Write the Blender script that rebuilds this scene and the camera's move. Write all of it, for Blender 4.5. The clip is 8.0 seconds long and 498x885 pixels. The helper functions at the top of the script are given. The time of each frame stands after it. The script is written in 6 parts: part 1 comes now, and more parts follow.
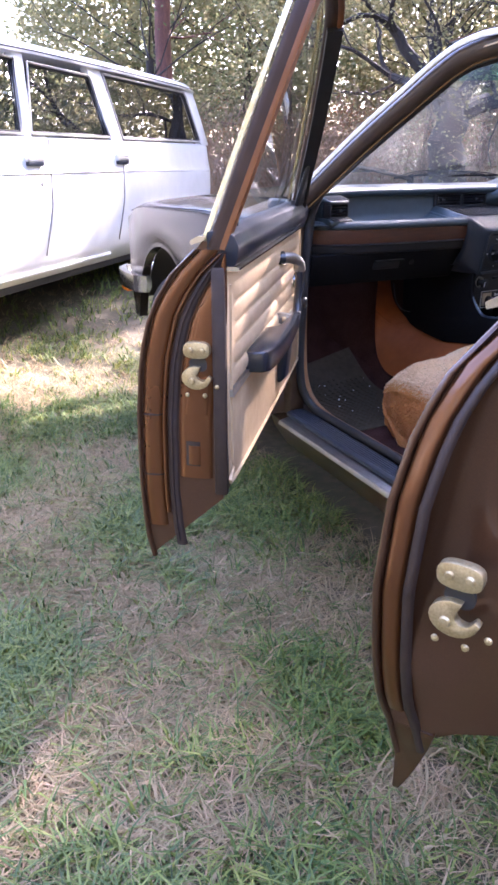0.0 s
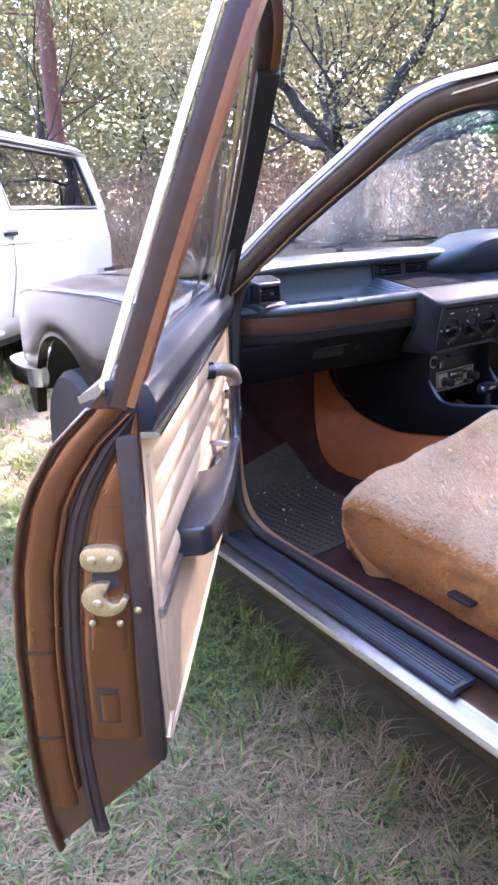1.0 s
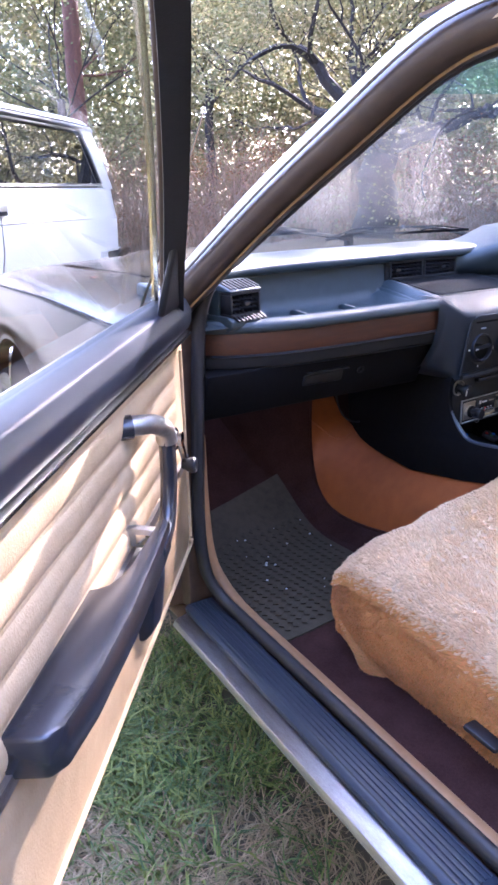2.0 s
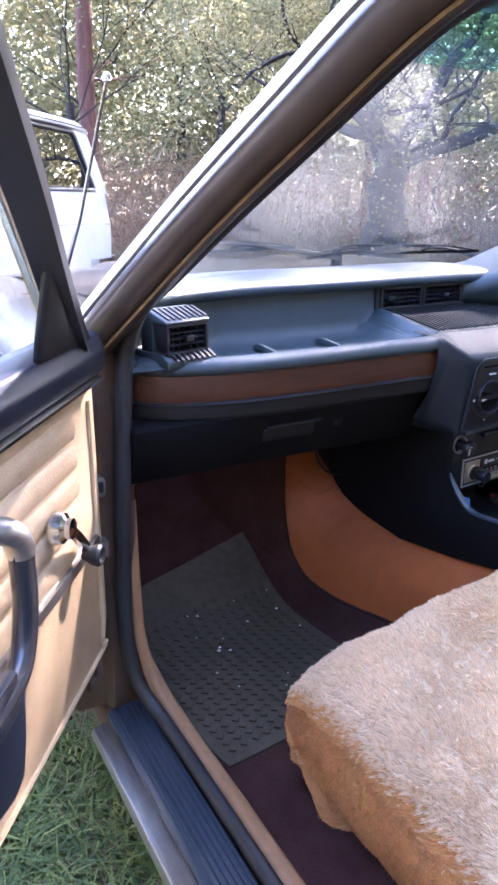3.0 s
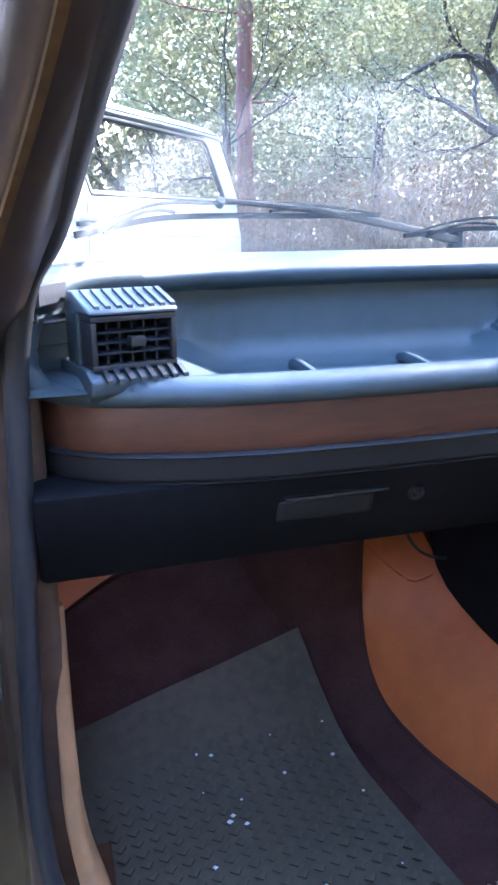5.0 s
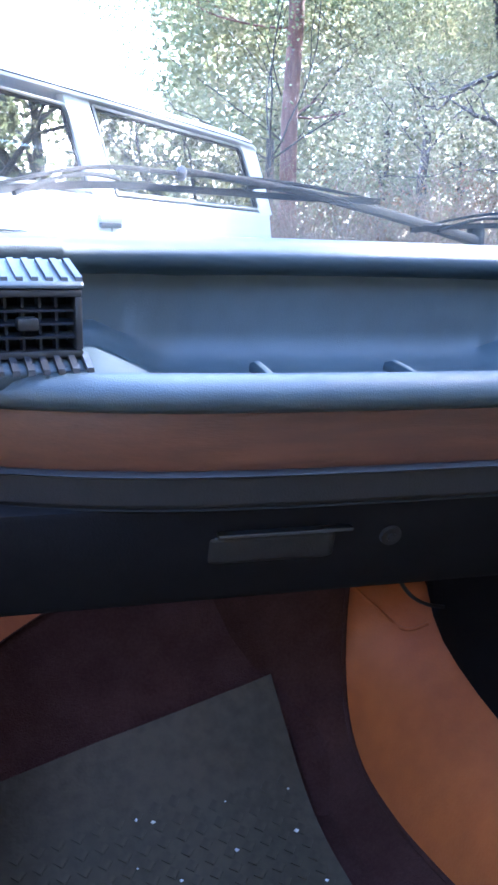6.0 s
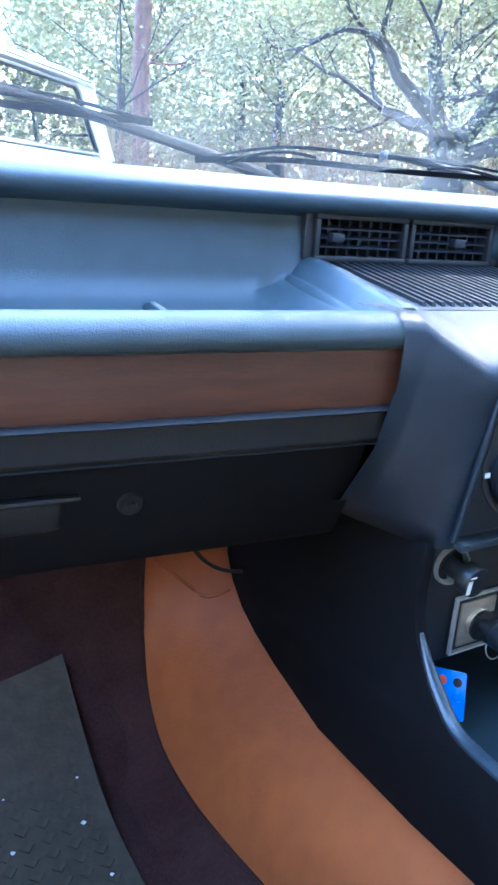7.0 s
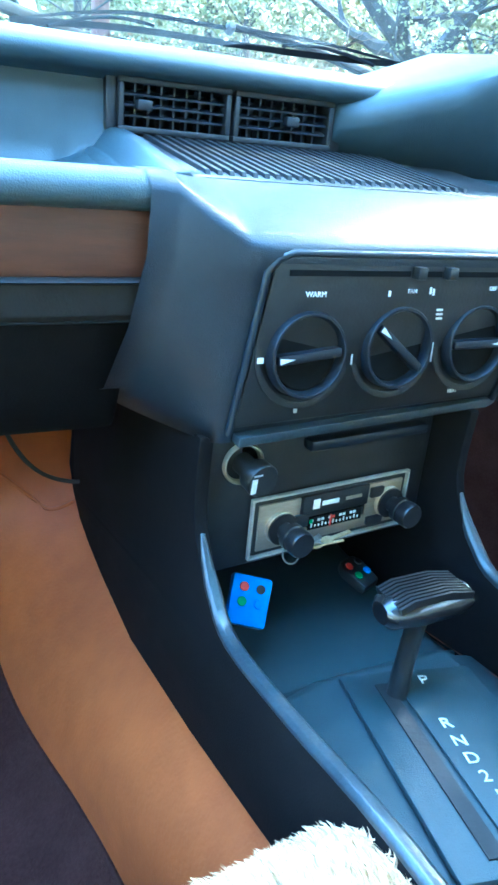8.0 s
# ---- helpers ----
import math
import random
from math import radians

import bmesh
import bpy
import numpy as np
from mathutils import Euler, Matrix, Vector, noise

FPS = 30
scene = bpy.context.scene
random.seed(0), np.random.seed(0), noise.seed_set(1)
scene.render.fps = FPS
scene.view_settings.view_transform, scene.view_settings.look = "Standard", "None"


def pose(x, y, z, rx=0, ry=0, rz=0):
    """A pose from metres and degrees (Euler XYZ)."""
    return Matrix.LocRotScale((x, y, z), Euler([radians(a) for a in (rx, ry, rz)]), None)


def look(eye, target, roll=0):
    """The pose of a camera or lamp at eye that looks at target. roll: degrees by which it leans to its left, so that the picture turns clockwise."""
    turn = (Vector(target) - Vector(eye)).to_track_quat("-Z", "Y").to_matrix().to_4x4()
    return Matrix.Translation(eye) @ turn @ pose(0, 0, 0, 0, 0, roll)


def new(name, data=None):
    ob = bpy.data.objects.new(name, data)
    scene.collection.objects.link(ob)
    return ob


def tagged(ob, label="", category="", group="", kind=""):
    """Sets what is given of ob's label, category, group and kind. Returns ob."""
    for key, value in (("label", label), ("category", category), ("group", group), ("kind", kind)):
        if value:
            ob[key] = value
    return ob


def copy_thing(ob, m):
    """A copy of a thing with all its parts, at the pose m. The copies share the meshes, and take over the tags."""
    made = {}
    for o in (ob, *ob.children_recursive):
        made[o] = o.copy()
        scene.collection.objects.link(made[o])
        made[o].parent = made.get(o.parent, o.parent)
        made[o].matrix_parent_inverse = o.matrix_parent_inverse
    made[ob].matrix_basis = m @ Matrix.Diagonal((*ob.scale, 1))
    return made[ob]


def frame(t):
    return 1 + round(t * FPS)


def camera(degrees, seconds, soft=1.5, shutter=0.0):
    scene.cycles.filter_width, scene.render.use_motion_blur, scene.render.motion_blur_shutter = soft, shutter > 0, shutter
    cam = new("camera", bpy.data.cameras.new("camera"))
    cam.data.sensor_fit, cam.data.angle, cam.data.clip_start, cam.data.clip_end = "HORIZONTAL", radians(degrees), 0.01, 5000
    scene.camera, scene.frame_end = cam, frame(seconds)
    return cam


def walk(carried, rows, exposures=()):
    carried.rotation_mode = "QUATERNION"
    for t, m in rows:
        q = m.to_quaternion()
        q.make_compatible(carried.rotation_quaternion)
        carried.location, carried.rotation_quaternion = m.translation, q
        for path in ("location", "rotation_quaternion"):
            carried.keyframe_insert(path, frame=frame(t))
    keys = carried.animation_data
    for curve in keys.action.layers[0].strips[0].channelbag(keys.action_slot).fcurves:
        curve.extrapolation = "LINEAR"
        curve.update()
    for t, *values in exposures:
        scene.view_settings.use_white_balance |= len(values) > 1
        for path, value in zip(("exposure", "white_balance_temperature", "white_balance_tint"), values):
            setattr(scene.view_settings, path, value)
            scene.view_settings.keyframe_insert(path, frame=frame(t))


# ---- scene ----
from mathutils.bvhtree import BVHTree
cam = camera(37.8, 8.0, soft=2.8)
PATH = [
    (0, (-1.814, -1.797, 1.133), (-1.038, -0.105, 0.401), -0.1),
    (0.5, (-1.739, -1.611, 1.174), (-0.909, 0.081, 0.504), -3.8),
    (1, (-1.62, -1.35, 1.181), (-0.626, 0.276, 0.572), -2.4),
    (1.2, (-1.57, -1.255, 1.186), (-0.521, 0.329, 0.56), -2.3),
    (2.3, (-1.195, -0.959, 1.178), (-0.299, 0.703, 0.519), -1.5),
    (2.5, (-1.144, -0.887, 1.169), (-0.227, 0.767, 0.518), -1.1),
    (3, (-1.047, -0.813, 1.173), (-0.132, 0.851, 0.545), 0.2),
    (3.5, (-0.901, -0.74, 1.127), (-0.075, 0.974, 0.51), -0.0),
    (4, (-0.819, -0.647, 1.104), (-0.184, 1.131, 0.446), 0.1),
    (4.5, (-0.743, -0.551, 1.085), (-0.168, 1.282, 0.529), -0.9),
    (4.7, (-0.726, -0.504, 1.079), (-0.15, 1.321, 0.496), -0.7),
    (5.8, (-0.592, -0.353, 1.047), (-0.184, 1.543, 0.556), 0.2),
    (6, (-0.578, -0.334, 1.037), (-0.115, 1.539, 0.508), 1.8),
    (6.5, (-0.516, -0.302, 1.024), (0.146, 1.499, 0.458), 3.0),
    (7, (-0.46, -0.285, 1.015), (0.347, 1.437, 0.395), 3.9),
    (7.5, (-0.382, -0.294, 1.002), (0.515, 1.368, 0.345), 4.5),
    (8, (-0.305, -0.319, 0.973), (0.564, 1.31, 0.203), 5.7),
]
EXPOSURES = [(0.0, 4.15, 5950, 36), (1.2, 4.7, 5750, 36), (2.5, 4.7, 5700, 35), (3.5, 4.65, 5550, 27), (4.5, 5.3, 5100, 21), (6.0, 5.15, 5150, 21), (6.5, 5.3, 5100, 20), (7.0, 5.6, 4950, 13), (7.5, 5.9, 4850, 9), (8.0, 6.2, 4550, -11)]
walk(cam, [(t, look(eye, target, roll)) for t, eye, target, roll in PATH], EXPOSURES)

# ---- daylight: low sun ahead and to the right of the parked car ----
SUN_AZ, SUN_EL = radians(68.0), radians(38.0)      # clockwise from +y, above the horizon
world = bpy.data.worlds.new("sky")
scene.world = world
world.use_nodes = True
wn = world.node_tree.nodes
wl = world.node_tree.links
wn.clear()
sky = wn.new("ShaderNodeTexSky")
sky.sky_type = "NISHITA"
sky.sun_disc = False
sky.sun_elevation, sky.sun_rotation = SUN_EL, SUN_AZ
sky.air_density, sky.dust_density = 1.0, 2.5
bg = wn.new("ShaderNodeBackground")
bg.inputs["Strength"].default_value = 0.15
wout = wn.new("ShaderNodeOutputWorld")
wl.new(sky.outputs[0], bg.inputs[0])
wl.new(bg.outputs[0], wout.inputs[0])
sun_data = bpy.data.lights.new("sun", "SUN")
sun_data.energy, sun_data.angle, sun_data.color = 4.6, radians(0.9), (1.0, 0.94, 0.84)
sun = new("sun", sun_data)
sun.matrix_world = look((0, 0, 0), (-math.sin(SUN_AZ) * math.cos(SUN_EL), -math.cos(SUN_AZ) * math.cos(SUN_EL), -math.sin(SUN_EL)))
sun.location = (20, 10, 20)

# ---- materials ----
def material(name, color, rough=0.6, metal=0.0, second=None, scale=8.0, amount=0.5, bump=0.0, bump_scale=60.0,
             fine=None, spec=0.5, coat=0.0, sheen=0.0, stretch=(1, 1, 1), per_object=0.0, per_island=0.0, transl=0.0):
    """Principled surface: colour between two tones by a broad and a fine noise, roughness wear and a fine relief."""
    m = bpy.data.materials.new(name)
    m.use_nodes = True
    nt = m.node_tree
    N, L = nt.nodes, nt.links
    N.clear()
    out = N.new("ShaderNodeOutputMaterial")
    b = N.new("ShaderNodeBsdfPrincipled")
    tc = N.new("ShaderNodeTexCoord")
    mp = N.new("ShaderNodeMapping")
    mp.inputs["Scale"].default_value = stretch
    L.new(tc.outputs["Object"], mp.inputs["Vector"])
    n1 = N.new("ShaderNodeTexNoise")
    n1.inputs["Scale"].default_value, n1.inputs["Detail"].default_value = scale, 6.0
    n2 = N.new("ShaderNodeTexNoise")
    n2.inputs["Scale"].default_value, n2.inputs["Detail"].default_value = (fine or scale * 9), 3.0
    for n in (n1, n2):
        L.new(mp.outputs[0], n.inputs["Vector"])
    mid = N.new("ShaderNodeMath")
    mid.operation = "MULTIPLY_ADD"
    mid.inputs[1].default_value, mid.inputs[2].default_value = 0.45, 0.0
    L.new(n2.outputs["Fac"], mid.inputs[0])
    add = N.new("ShaderNodeMath")
    add.operation = "MULTIPLY_ADD"
    add.inputs[1].default_value = 0.55
    L.new(n1.outputs["Fac"], add.inputs[0])
    L.new(mid.outputs[0], add.inputs[2])
    ramp = N.new("ShaderNodeMapRange")
    ramp.inputs["From Min"].default_value, ramp.inputs["From Max"].default_value = 0.36, 0.64
    ramp.inputs["To Min"].default_value, ramp.inputs["To Max"].default_value = 0.5 - amount, 0.5 + amount
    L.new(add.outputs[0], ramp.inputs["Value"])
    mix = N.new("ShaderNodeMix")
    mix.data_type = "RGBA"
    sec = second or tuple(c * 0.72 for c in color)
    mix.inputs["A"].default_value, mix.inputs["B"].default_value = (*color, 1), (*sec, 1)
    L.new(ramp.outputs[0], mix.inputs["Factor"])
    col = mix.outputs["Result"]
    if per_object or per_island:
        src = N.new("ShaderNodeObjectInfo").outputs["Random"] if per_object else N.new("ShaderNodeNewGeometry").outputs["Random Per Island"]
        k = per_object or per_island
        mr = N.new("ShaderNodeMapRange")
        mr.inputs["To Min"].default_value, mr.inputs["To Max"].default_value = 1 - k, 1 + k
        L.new(src, mr.inputs["Value"])
        hsv = N.new("ShaderNodeHueSaturation")
        L.new(mr.outputs[0], hsv.inputs["Value"])
        mh = N.new("ShaderNodeMapRange")
        mh.inputs["To Min"].default_value, mh.inputs["To Max"].default_value = 0.5 + k * 0.07, 0.5 - k * 0.07
        L.new(src, mh.inputs["Value"])
        L.new(mh.outputs[0], hsv.inputs["Hue"])
        L.new(col, hsv.inputs["Color"])
        col = hsv.outputs["Color"]
    L.new(col, b.inputs["Base Color"])
    rr = N.new("ShaderNodeMapRange")
    rr.inputs["To Min"].default_value, rr.inputs["To Max"].default_value = max(0.02, rough * 0.8), min(1.0, rough * 1.2)
    L.new(n1.outputs["Fac"], rr.inputs["Value"])
    L.new(rr.outputs[0], b.inputs["Roughness"])
    b.inputs["Metallic"].default_value = metal
    b.inputs["Specular IOR Level"].default_value = spec
    b.inputs["Coat Weight"].default_value = coat
    b.inputs["Coat Roughness"].default_value = 0.08
    b.inputs["Sheen Weight"].default_value = sheen
    if bump:
        nb = N.new("ShaderNodeTexNoise")
        nb.inputs["Scale"].default_value, nb.inputs["Detail"].default_value = bump_scale, 4.0
        L.new(mp.outputs[0], nb.inputs["Vector"])
        bp = N.new("ShaderNodeBump")
        bp.inputs["Strength"].default_value, bp.inputs["Distance"].default_value = bump, 0.002
        L.new(nb.outputs["Fac"], bp.inputs["Height"])
        L.new(bp.outputs[0], b.inputs["Normal"])
    surf = b.outputs[0]
    if transl:
        tr = N.new("ShaderNodeBsdfTranslucent")
        L.new(col, tr.inputs["Color"])
        ms = N.new("ShaderNodeMixShader")
        ms.inputs[0].default_value = transl
        L.new(surf, ms.inputs[1])
        L.new(tr.outputs[0], ms.inputs[2])
        surf = ms.outputs[0]
    L.new(surf, out.inputs["Surface"])
    return m


def pane_material(name, tint, rough=0.0, haze=0.0, ior=1.5):
    """Thin pane: see-through with a Fresnel mirror gloss; haze: a film of dust on it, on the windscreen also its veil
    of glare.
    """
    m = bpy.data.materials.new(name)
    m.use_nodes = True
    N, L = m.node_tree.nodes, m.node_tree.links
    N.clear()
    out = N.new("ShaderNodeOutputMaterial")
    tr = N.new("ShaderNodeBsdfTransparent")
    tr.inputs["Color"].default_value = (*tint, 1)
    body = tr.outputs[0]
    if haze:
        df = N.new("ShaderNodeBsdfDiffuse")
        df.inputs["Color"].default_value = (0.5, 0.5, 0.5, 1)
        nz = N.new("ShaderNodeTexNoise")
        nz.inputs["Scale"].default_value, nz.inputs["Detail"].default_value = 5.0, 6.0
        mr = N.new("ShaderNodeMapRange")
        mr.inputs["To Min"].default_value, mr.inputs["To Max"].default_value = haze * 0.75, haze * 1.25
        L.new(nz.outputs["Fac"], mr.inputs["Value"])
        # road dust lies thicker low on the pane; glare and dash reflection are put in with it
        tc = N.new("ShaderNodeTexCoord")
        sp = N.new("ShaderNodeSeparateXYZ")
        L.new(tc.outputs["Object"], sp.inputs[0])
        up = N.new("ShaderNodeMapRange")
        up.inputs["From Min"].default_value, up.inputs["From Max"].default_value = 1.04, 1.24
        up.inputs["To Min"].default_value, up.inputs["To Max"].default_value = 1.0, 0.5
        L.new(sp.outputs["Z"], up.inputs["Value"])
        mul = N.new("ShaderNodeMath")
        mul.operation = "MULTIPLY"
        L.new(mr.outputs[0], mul.inputs[0])
        L.new(up.outputs[0], mul.inputs[1])
        mx = N.new("ShaderNodeMixShader")
        L.new(mul.outputs[0], mx.inputs[0])
        L.new(body, mx.inputs[1])
        L.new(df.outputs[0], mx.inputs[2])
        body = mx.outputs[0]
    gl = N.new("ShaderNodeBsdfGlossy")
    gl.inputs["Roughness"].default_value = rough
    fr = N.new("ShaderNodeFresnel")
    fr.inputs["IOR"].default_value = ior
    ms = N.new("ShaderNodeMixShader")
    L.new(fr.outputs[0], ms.inputs[0])
    L.new(body, ms.inputs[1])
    L.new(gl.outputs[0], ms.inputs[2])
    L.new(ms.outputs[0], out.inputs["Surface"])
    return m


M_PAINT = material("brown_metallic_paint", (0.100, 0.046, 0.023), 0.32, 0.45, (0.070, 0.031, 0.016), 3, 0.5, 0.06, 900, fine=700, coat=0.6)
M_POST = material("greyed_brown_jamb", (0.115, 0.070, 0.045), 0.36, 0.3, (0.070, 0.044, 0.030), 5, 0.6, 0.1, 80, coat=0.3)
M_PILLAR_GLINT = material("bronze_highlight", (0.22, 0.13, 0.055), 0.36, 0.7, (0.13, 0.08, 0.04), 12, 0.5)
M_PILLAR = material("dark_brown_pillar_paint", (0.072, 0.048, 0.034), 0.38, 0.3, (0.046, 0.031, 0.024), 4, 0.5, 0.06, 300, coat=0.2)
M_JAMB = material("brown_jamb_paint", (0.19, 0.072, 0.024), 0.28, 0.62, (0.135, 0.050, 0.018), 2.5, 0.4, 0.04, 18, fine=9, coat=0.5)
M_SASH = material("brown_sash_paint", (0.21, 0.078, 0.024), 0.40, 0.1, (0.15, 0.054, 0.017), 3, 0.5, 0.08, 30, coat=0.05, spec=0.25)
M_SURROUND = material("dark_brown_sash_paint", (0.055, 0.030, 0.019), 0.45, 0.1, (0.036, 0.020, 0.013), 3, 0.5, 0.08, 60, spec=0.22)
M_KICK = material("tan_vinyl_edging", (0.36, 0.19, 0.085), 0.6, 0.0, (0.27, 0.14, 0.06), 6, 0.5, 0.2, 300)
M_ARM = material("satin_black_armrest", (0.022, 0.024, 0.031), 0.24, 0.0, (0.022, 0.023, 0.027), 8, 0.5, 0.1, 300, spec=0.7)
M_SEAL = material("aged_brown_rubber", (0.026, 0.014, 0.010), 0.62, 0.0, (0.040, 0.023, 0.017), 8, 0.5, 0.2, 160)
M_GREY = material("weathered_body_paint", (0.030, 0.023, 0.018), 0.24, 0.1, (0.021, 0.016, 0.013), 2, 0.5, 0.05, 700, coat=0.1, spec=0.3)
M_WHITE = material("white_car_paint", (0.80, 0.80, 0.79), 0.3, 0.0, (0.72, 0.72, 0.70), 1.5, 0.5, 0.03, 300, coat=0.5)
M_CHROME = material("chrome", (0.72, 0.72, 0.72), 0.14, 1.0, (0.6, 0.6, 0.58), 20, 0.5, 0.05, 120)
M_BRIGHT = material("bright_trim", (0.55, 0.53, 0.48), 0.32, 0.4, (0.42, 0.40, 0.36), 30, 0.5)
M_HANDLE = material("dark_chrome", (0.10, 0.10, 0.105), 0.24, 0.9, (0.07, 0.07, 0.075), 20, 0.5, 0.05, 120)
M_GUTTER = material("bright_gutter_metal", (0.80, 0.80, 0.80), 0.34, 0.7, (0.66, 0.66, 0.66), 25, 0.5, 0.06, 150)
M_GILT = material("yellowed_bright_trim", (0.82, 0.74, 0.52), 0.25, 0.85, (0.66, 0.58, 0.38), 25, 0.5, 0.06, 150)
M_ALU = material("dull_aluminium", (0.46, 0.45, 0.43), 0.42, 1.0, (0.33, 0.32, 0.30), 30, 0.5, 0.1, 200, stretch=(4, 0.6, 4))
M_ZINC = material("yellowed_zinc", (0.62, 0.50, 0.29), 0.42, 0.75, (0.40, 0.30, 0.15), 40, 0.5, 0.15, 120)
M_STEEL = material("dull_steel", (0.33, 0.33, 0.32), 0.4, 0.9, (0.2, 0.19, 0.18), 30, 0.5, 0.2, 150)
M_VINYL = material("grained_black_vinyl", (0.029, 0.042, 0.047), 0.46, 0.0, (0.039, 0.055, 0.060), 6, 0.5, 0.22, 900, fine=50, spec=0.52)
# matt black; under the dash and on console sides it includes their shade
M_UNDER = material("matt_black_with_shade", (0.0065, 0.006, 0.0065), 0.7, 0.0, (0.009, 0.0085, 0.009), 9, 0.5, 0.15, 700, spec=0.05)
M_STACK = material("satin_black_moulding", (0.008, 0.010, 0.015), 0.40, 0.0, (0.012, 0.014, 0.019), 6, 0.5, 0.15, 900, spec=0.32)
M_BLOCK = material("padded_block_vinyl", (0.008, 0.013, 0.020), 0.40, 0.0, (0.012, 0.018, 0.026), 6, 0.5, 0.2, 900, spec=0.5)
# black of the tuning scale; in vents, slots and knobs it stands for shade
M_VOID = material("black_and_recess_shade", (0.004, 0.004, 0.004), 0.8, 0.0, (0.007, 0.007, 0.007), 20, 0.5, spec=0.1)
M_RIB = material("black_handle_insert", (0.010, 0.010, 0.011), 0.3, 0.0, (0.015, 0.015, 0.016), 20, 0.5)
M_PLASTIC = material("black_hard_plastic", (0.012, 0.012, 0.012), 0.42, 0.0, (0.019, 0.0195, 0.021), 10, 0.5, 0.12, 500, spec=0.5)
M_RAIL = material("dull_black_rail", (0.013, 0.012, 0.0115), 0.62, 0.0, (0.019, 0.017, 0.016), 9, 0.5, 0.15, 600, spec=0.22)
M_RUBBER = material("black_rubber", (0.016, 0.015, 0.016), 0.55, 0.0, (0.026, 0.025, 0.026), 14, 0.5, 0.2, 180)
M_PLATE = material("blue_black_sill_rubber", (0.022, 0.030, 0.044), 0.38, 0.0, (0.030, 0.040, 0.056), 9, 0.5, 0.12, 500, spec=0.5)
M_PAD = material("dark_blue_vinyl_pad", (0.008, 0.012, 0.022), 0.36, 0.0, (0.012, 0.017, 0.029), 7, 0.5, 0.10, 1000, spec=0.45)
M_WORN = material("worn_blue_black_edge", (0.020, 0.028, 0.036), 0.30, 0.0, (0.040, 0.050, 0.058), 40, 0.6, 0.15, 300, spec=0.7)
M_BEIGE = material("beige_vinyl", (0.56, 0.41, 0.24), 0.5, 0.0, (0.47, 0.33, 0.185), 5, 0.5, 0.35, 330, fine=40)
M_TAN = material("tan_vinyl_tunnel", (0.38, 0.100, 0.020), 0.62, 0.0, (0.30, 0.075, 0.015), 4, 0.6, 0.25, 240, fine=30)
M_STRIP = material("brown_dash_foil", (0.090, 0.030, 0.012), 0.5, 0.0, (0.058, 0.019, 0.008), 5, 0.6, 0.15, 200, stretch=(0.5, 4, 4))
M_CARPET = material("dark_brown_carpet", (0.060, 0.026, 0.021), 0.95, 0.0, (0.036, 0.015, 0.012), 20, 0.5, 0.9, 500, fine=240, spec=0.1)
M_MAT = material("worn_rubber_mat", (0.050, 0.039, 0.023), 0.7, 0.0, (0.078, 0.060, 0.038), 7, 0.6, 0.3, 220, fine=60, spec=0.25)
M_FLEECE = material("sheepskin_fleece", (0.84, 0.64, 0.41), 0.95, 0.0, (0.77, 0.56, 0.34), 9, 0.5, 0.0, 60, per_island=0.06, transl=0.3)
# M_SIDE_BASE and M_FLEECE_SIDE: warm shade of the seat's flank put into the colour
M_SIDE_BASE = material("side_shade_backing", (0.58, 0.285, 0.09), 0.95, 0.0, (0.48, 0.22, 0.065), 14, 0.5, 1.0, 90)
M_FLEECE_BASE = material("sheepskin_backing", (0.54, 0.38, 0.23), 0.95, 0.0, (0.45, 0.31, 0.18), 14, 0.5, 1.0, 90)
M_FLEECE_SIDE = material("side_shade_fleece", (0.70, 0.345, 0.105), 0.95, 0.0, (0.60, 0.27, 0.08), 9, 0.5, 0.0, 60, sheen=0.15, per_island=0.18, transl=0.15)
M_TYRE = material("tyre_rubber", (0.014, 0.014, 0.014), 0.75, 0.0, (0.026, 0.025, 0.023), 12, 0.5, 0.3, 120)
M_MARK = material("white_print", (0.75, 0.75, 0.73), 0.5, 0.0, (0.6, 0.6, 0.58), 40, 0.4)
M_BLUE = material("bright_blue_plastic", (0.02, 0.22, 0.75), 0.3, 0.0, (0.015, 0.17, 0.62), 20, 0.5)
M_RED = material("red_plastic", (0.65, 0.05, 0.035), 0.35)
M_GREEN = material("green_plastic", (0.03, 0.28, 0.08), 0.35)
M_AMBER = material("amber_lens", (0.75, 0.20, 0.02), 0.15)
M_SILVER = material("brushed_silver_face", (0.50, 0.43, 0.33), 0.36, 0.7, (0.40, 0.33, 0.25), 60, 0.5, 0.05, 300, stretch=(0.3, 3, 3))
M_GLASS = pane_material("car_glass", (0.93, 0.97, 0.95))
# haze holds both the dust and a painted veil of glare
M_SCREEN = pane_material("dusty_glare_windscreen", (0.90, 0.95, 0.94), 0.0, 0.2)
M_BAND = pane_material("green_sun_band", (0.26, 0.66, 0.58), 0.0, 0.2)
M_DARKGLASS = pane_material("wagon_glass", (0.05, 0.06, 0.07), 0.0, 0.05, 5.0)
M_SOIL = material("dry_grass_ground", (0.105, 0.080, 0.044), 0.95, 0.0, (0.050, 0.048, 0.022), 1.6, 0.7, 1.0, 40, fine=26)
M_BLADE = material("green_grass", (0.090, 0.155, 0.030), 0.55, 0.0, (0.150, 0.180, 0.042), 1.2, 0.5, per_island=0.6, transl=0.35)
M_STRAW = material("dry_straw", (0.37, 0.275, 0.145), 0.8, 0.0, (0.25, 0.18, 0.085), 1.5, 0.5, per_island=0.35, transl=0.25)
M_BARK = material("dark_bark", (0.042, 0.033, 0.029), 0.9, 0.0, (0.022, 0.017, 0.015), 4, 0.6, 1.0, 30, stretch=(3, 3, 0.7))
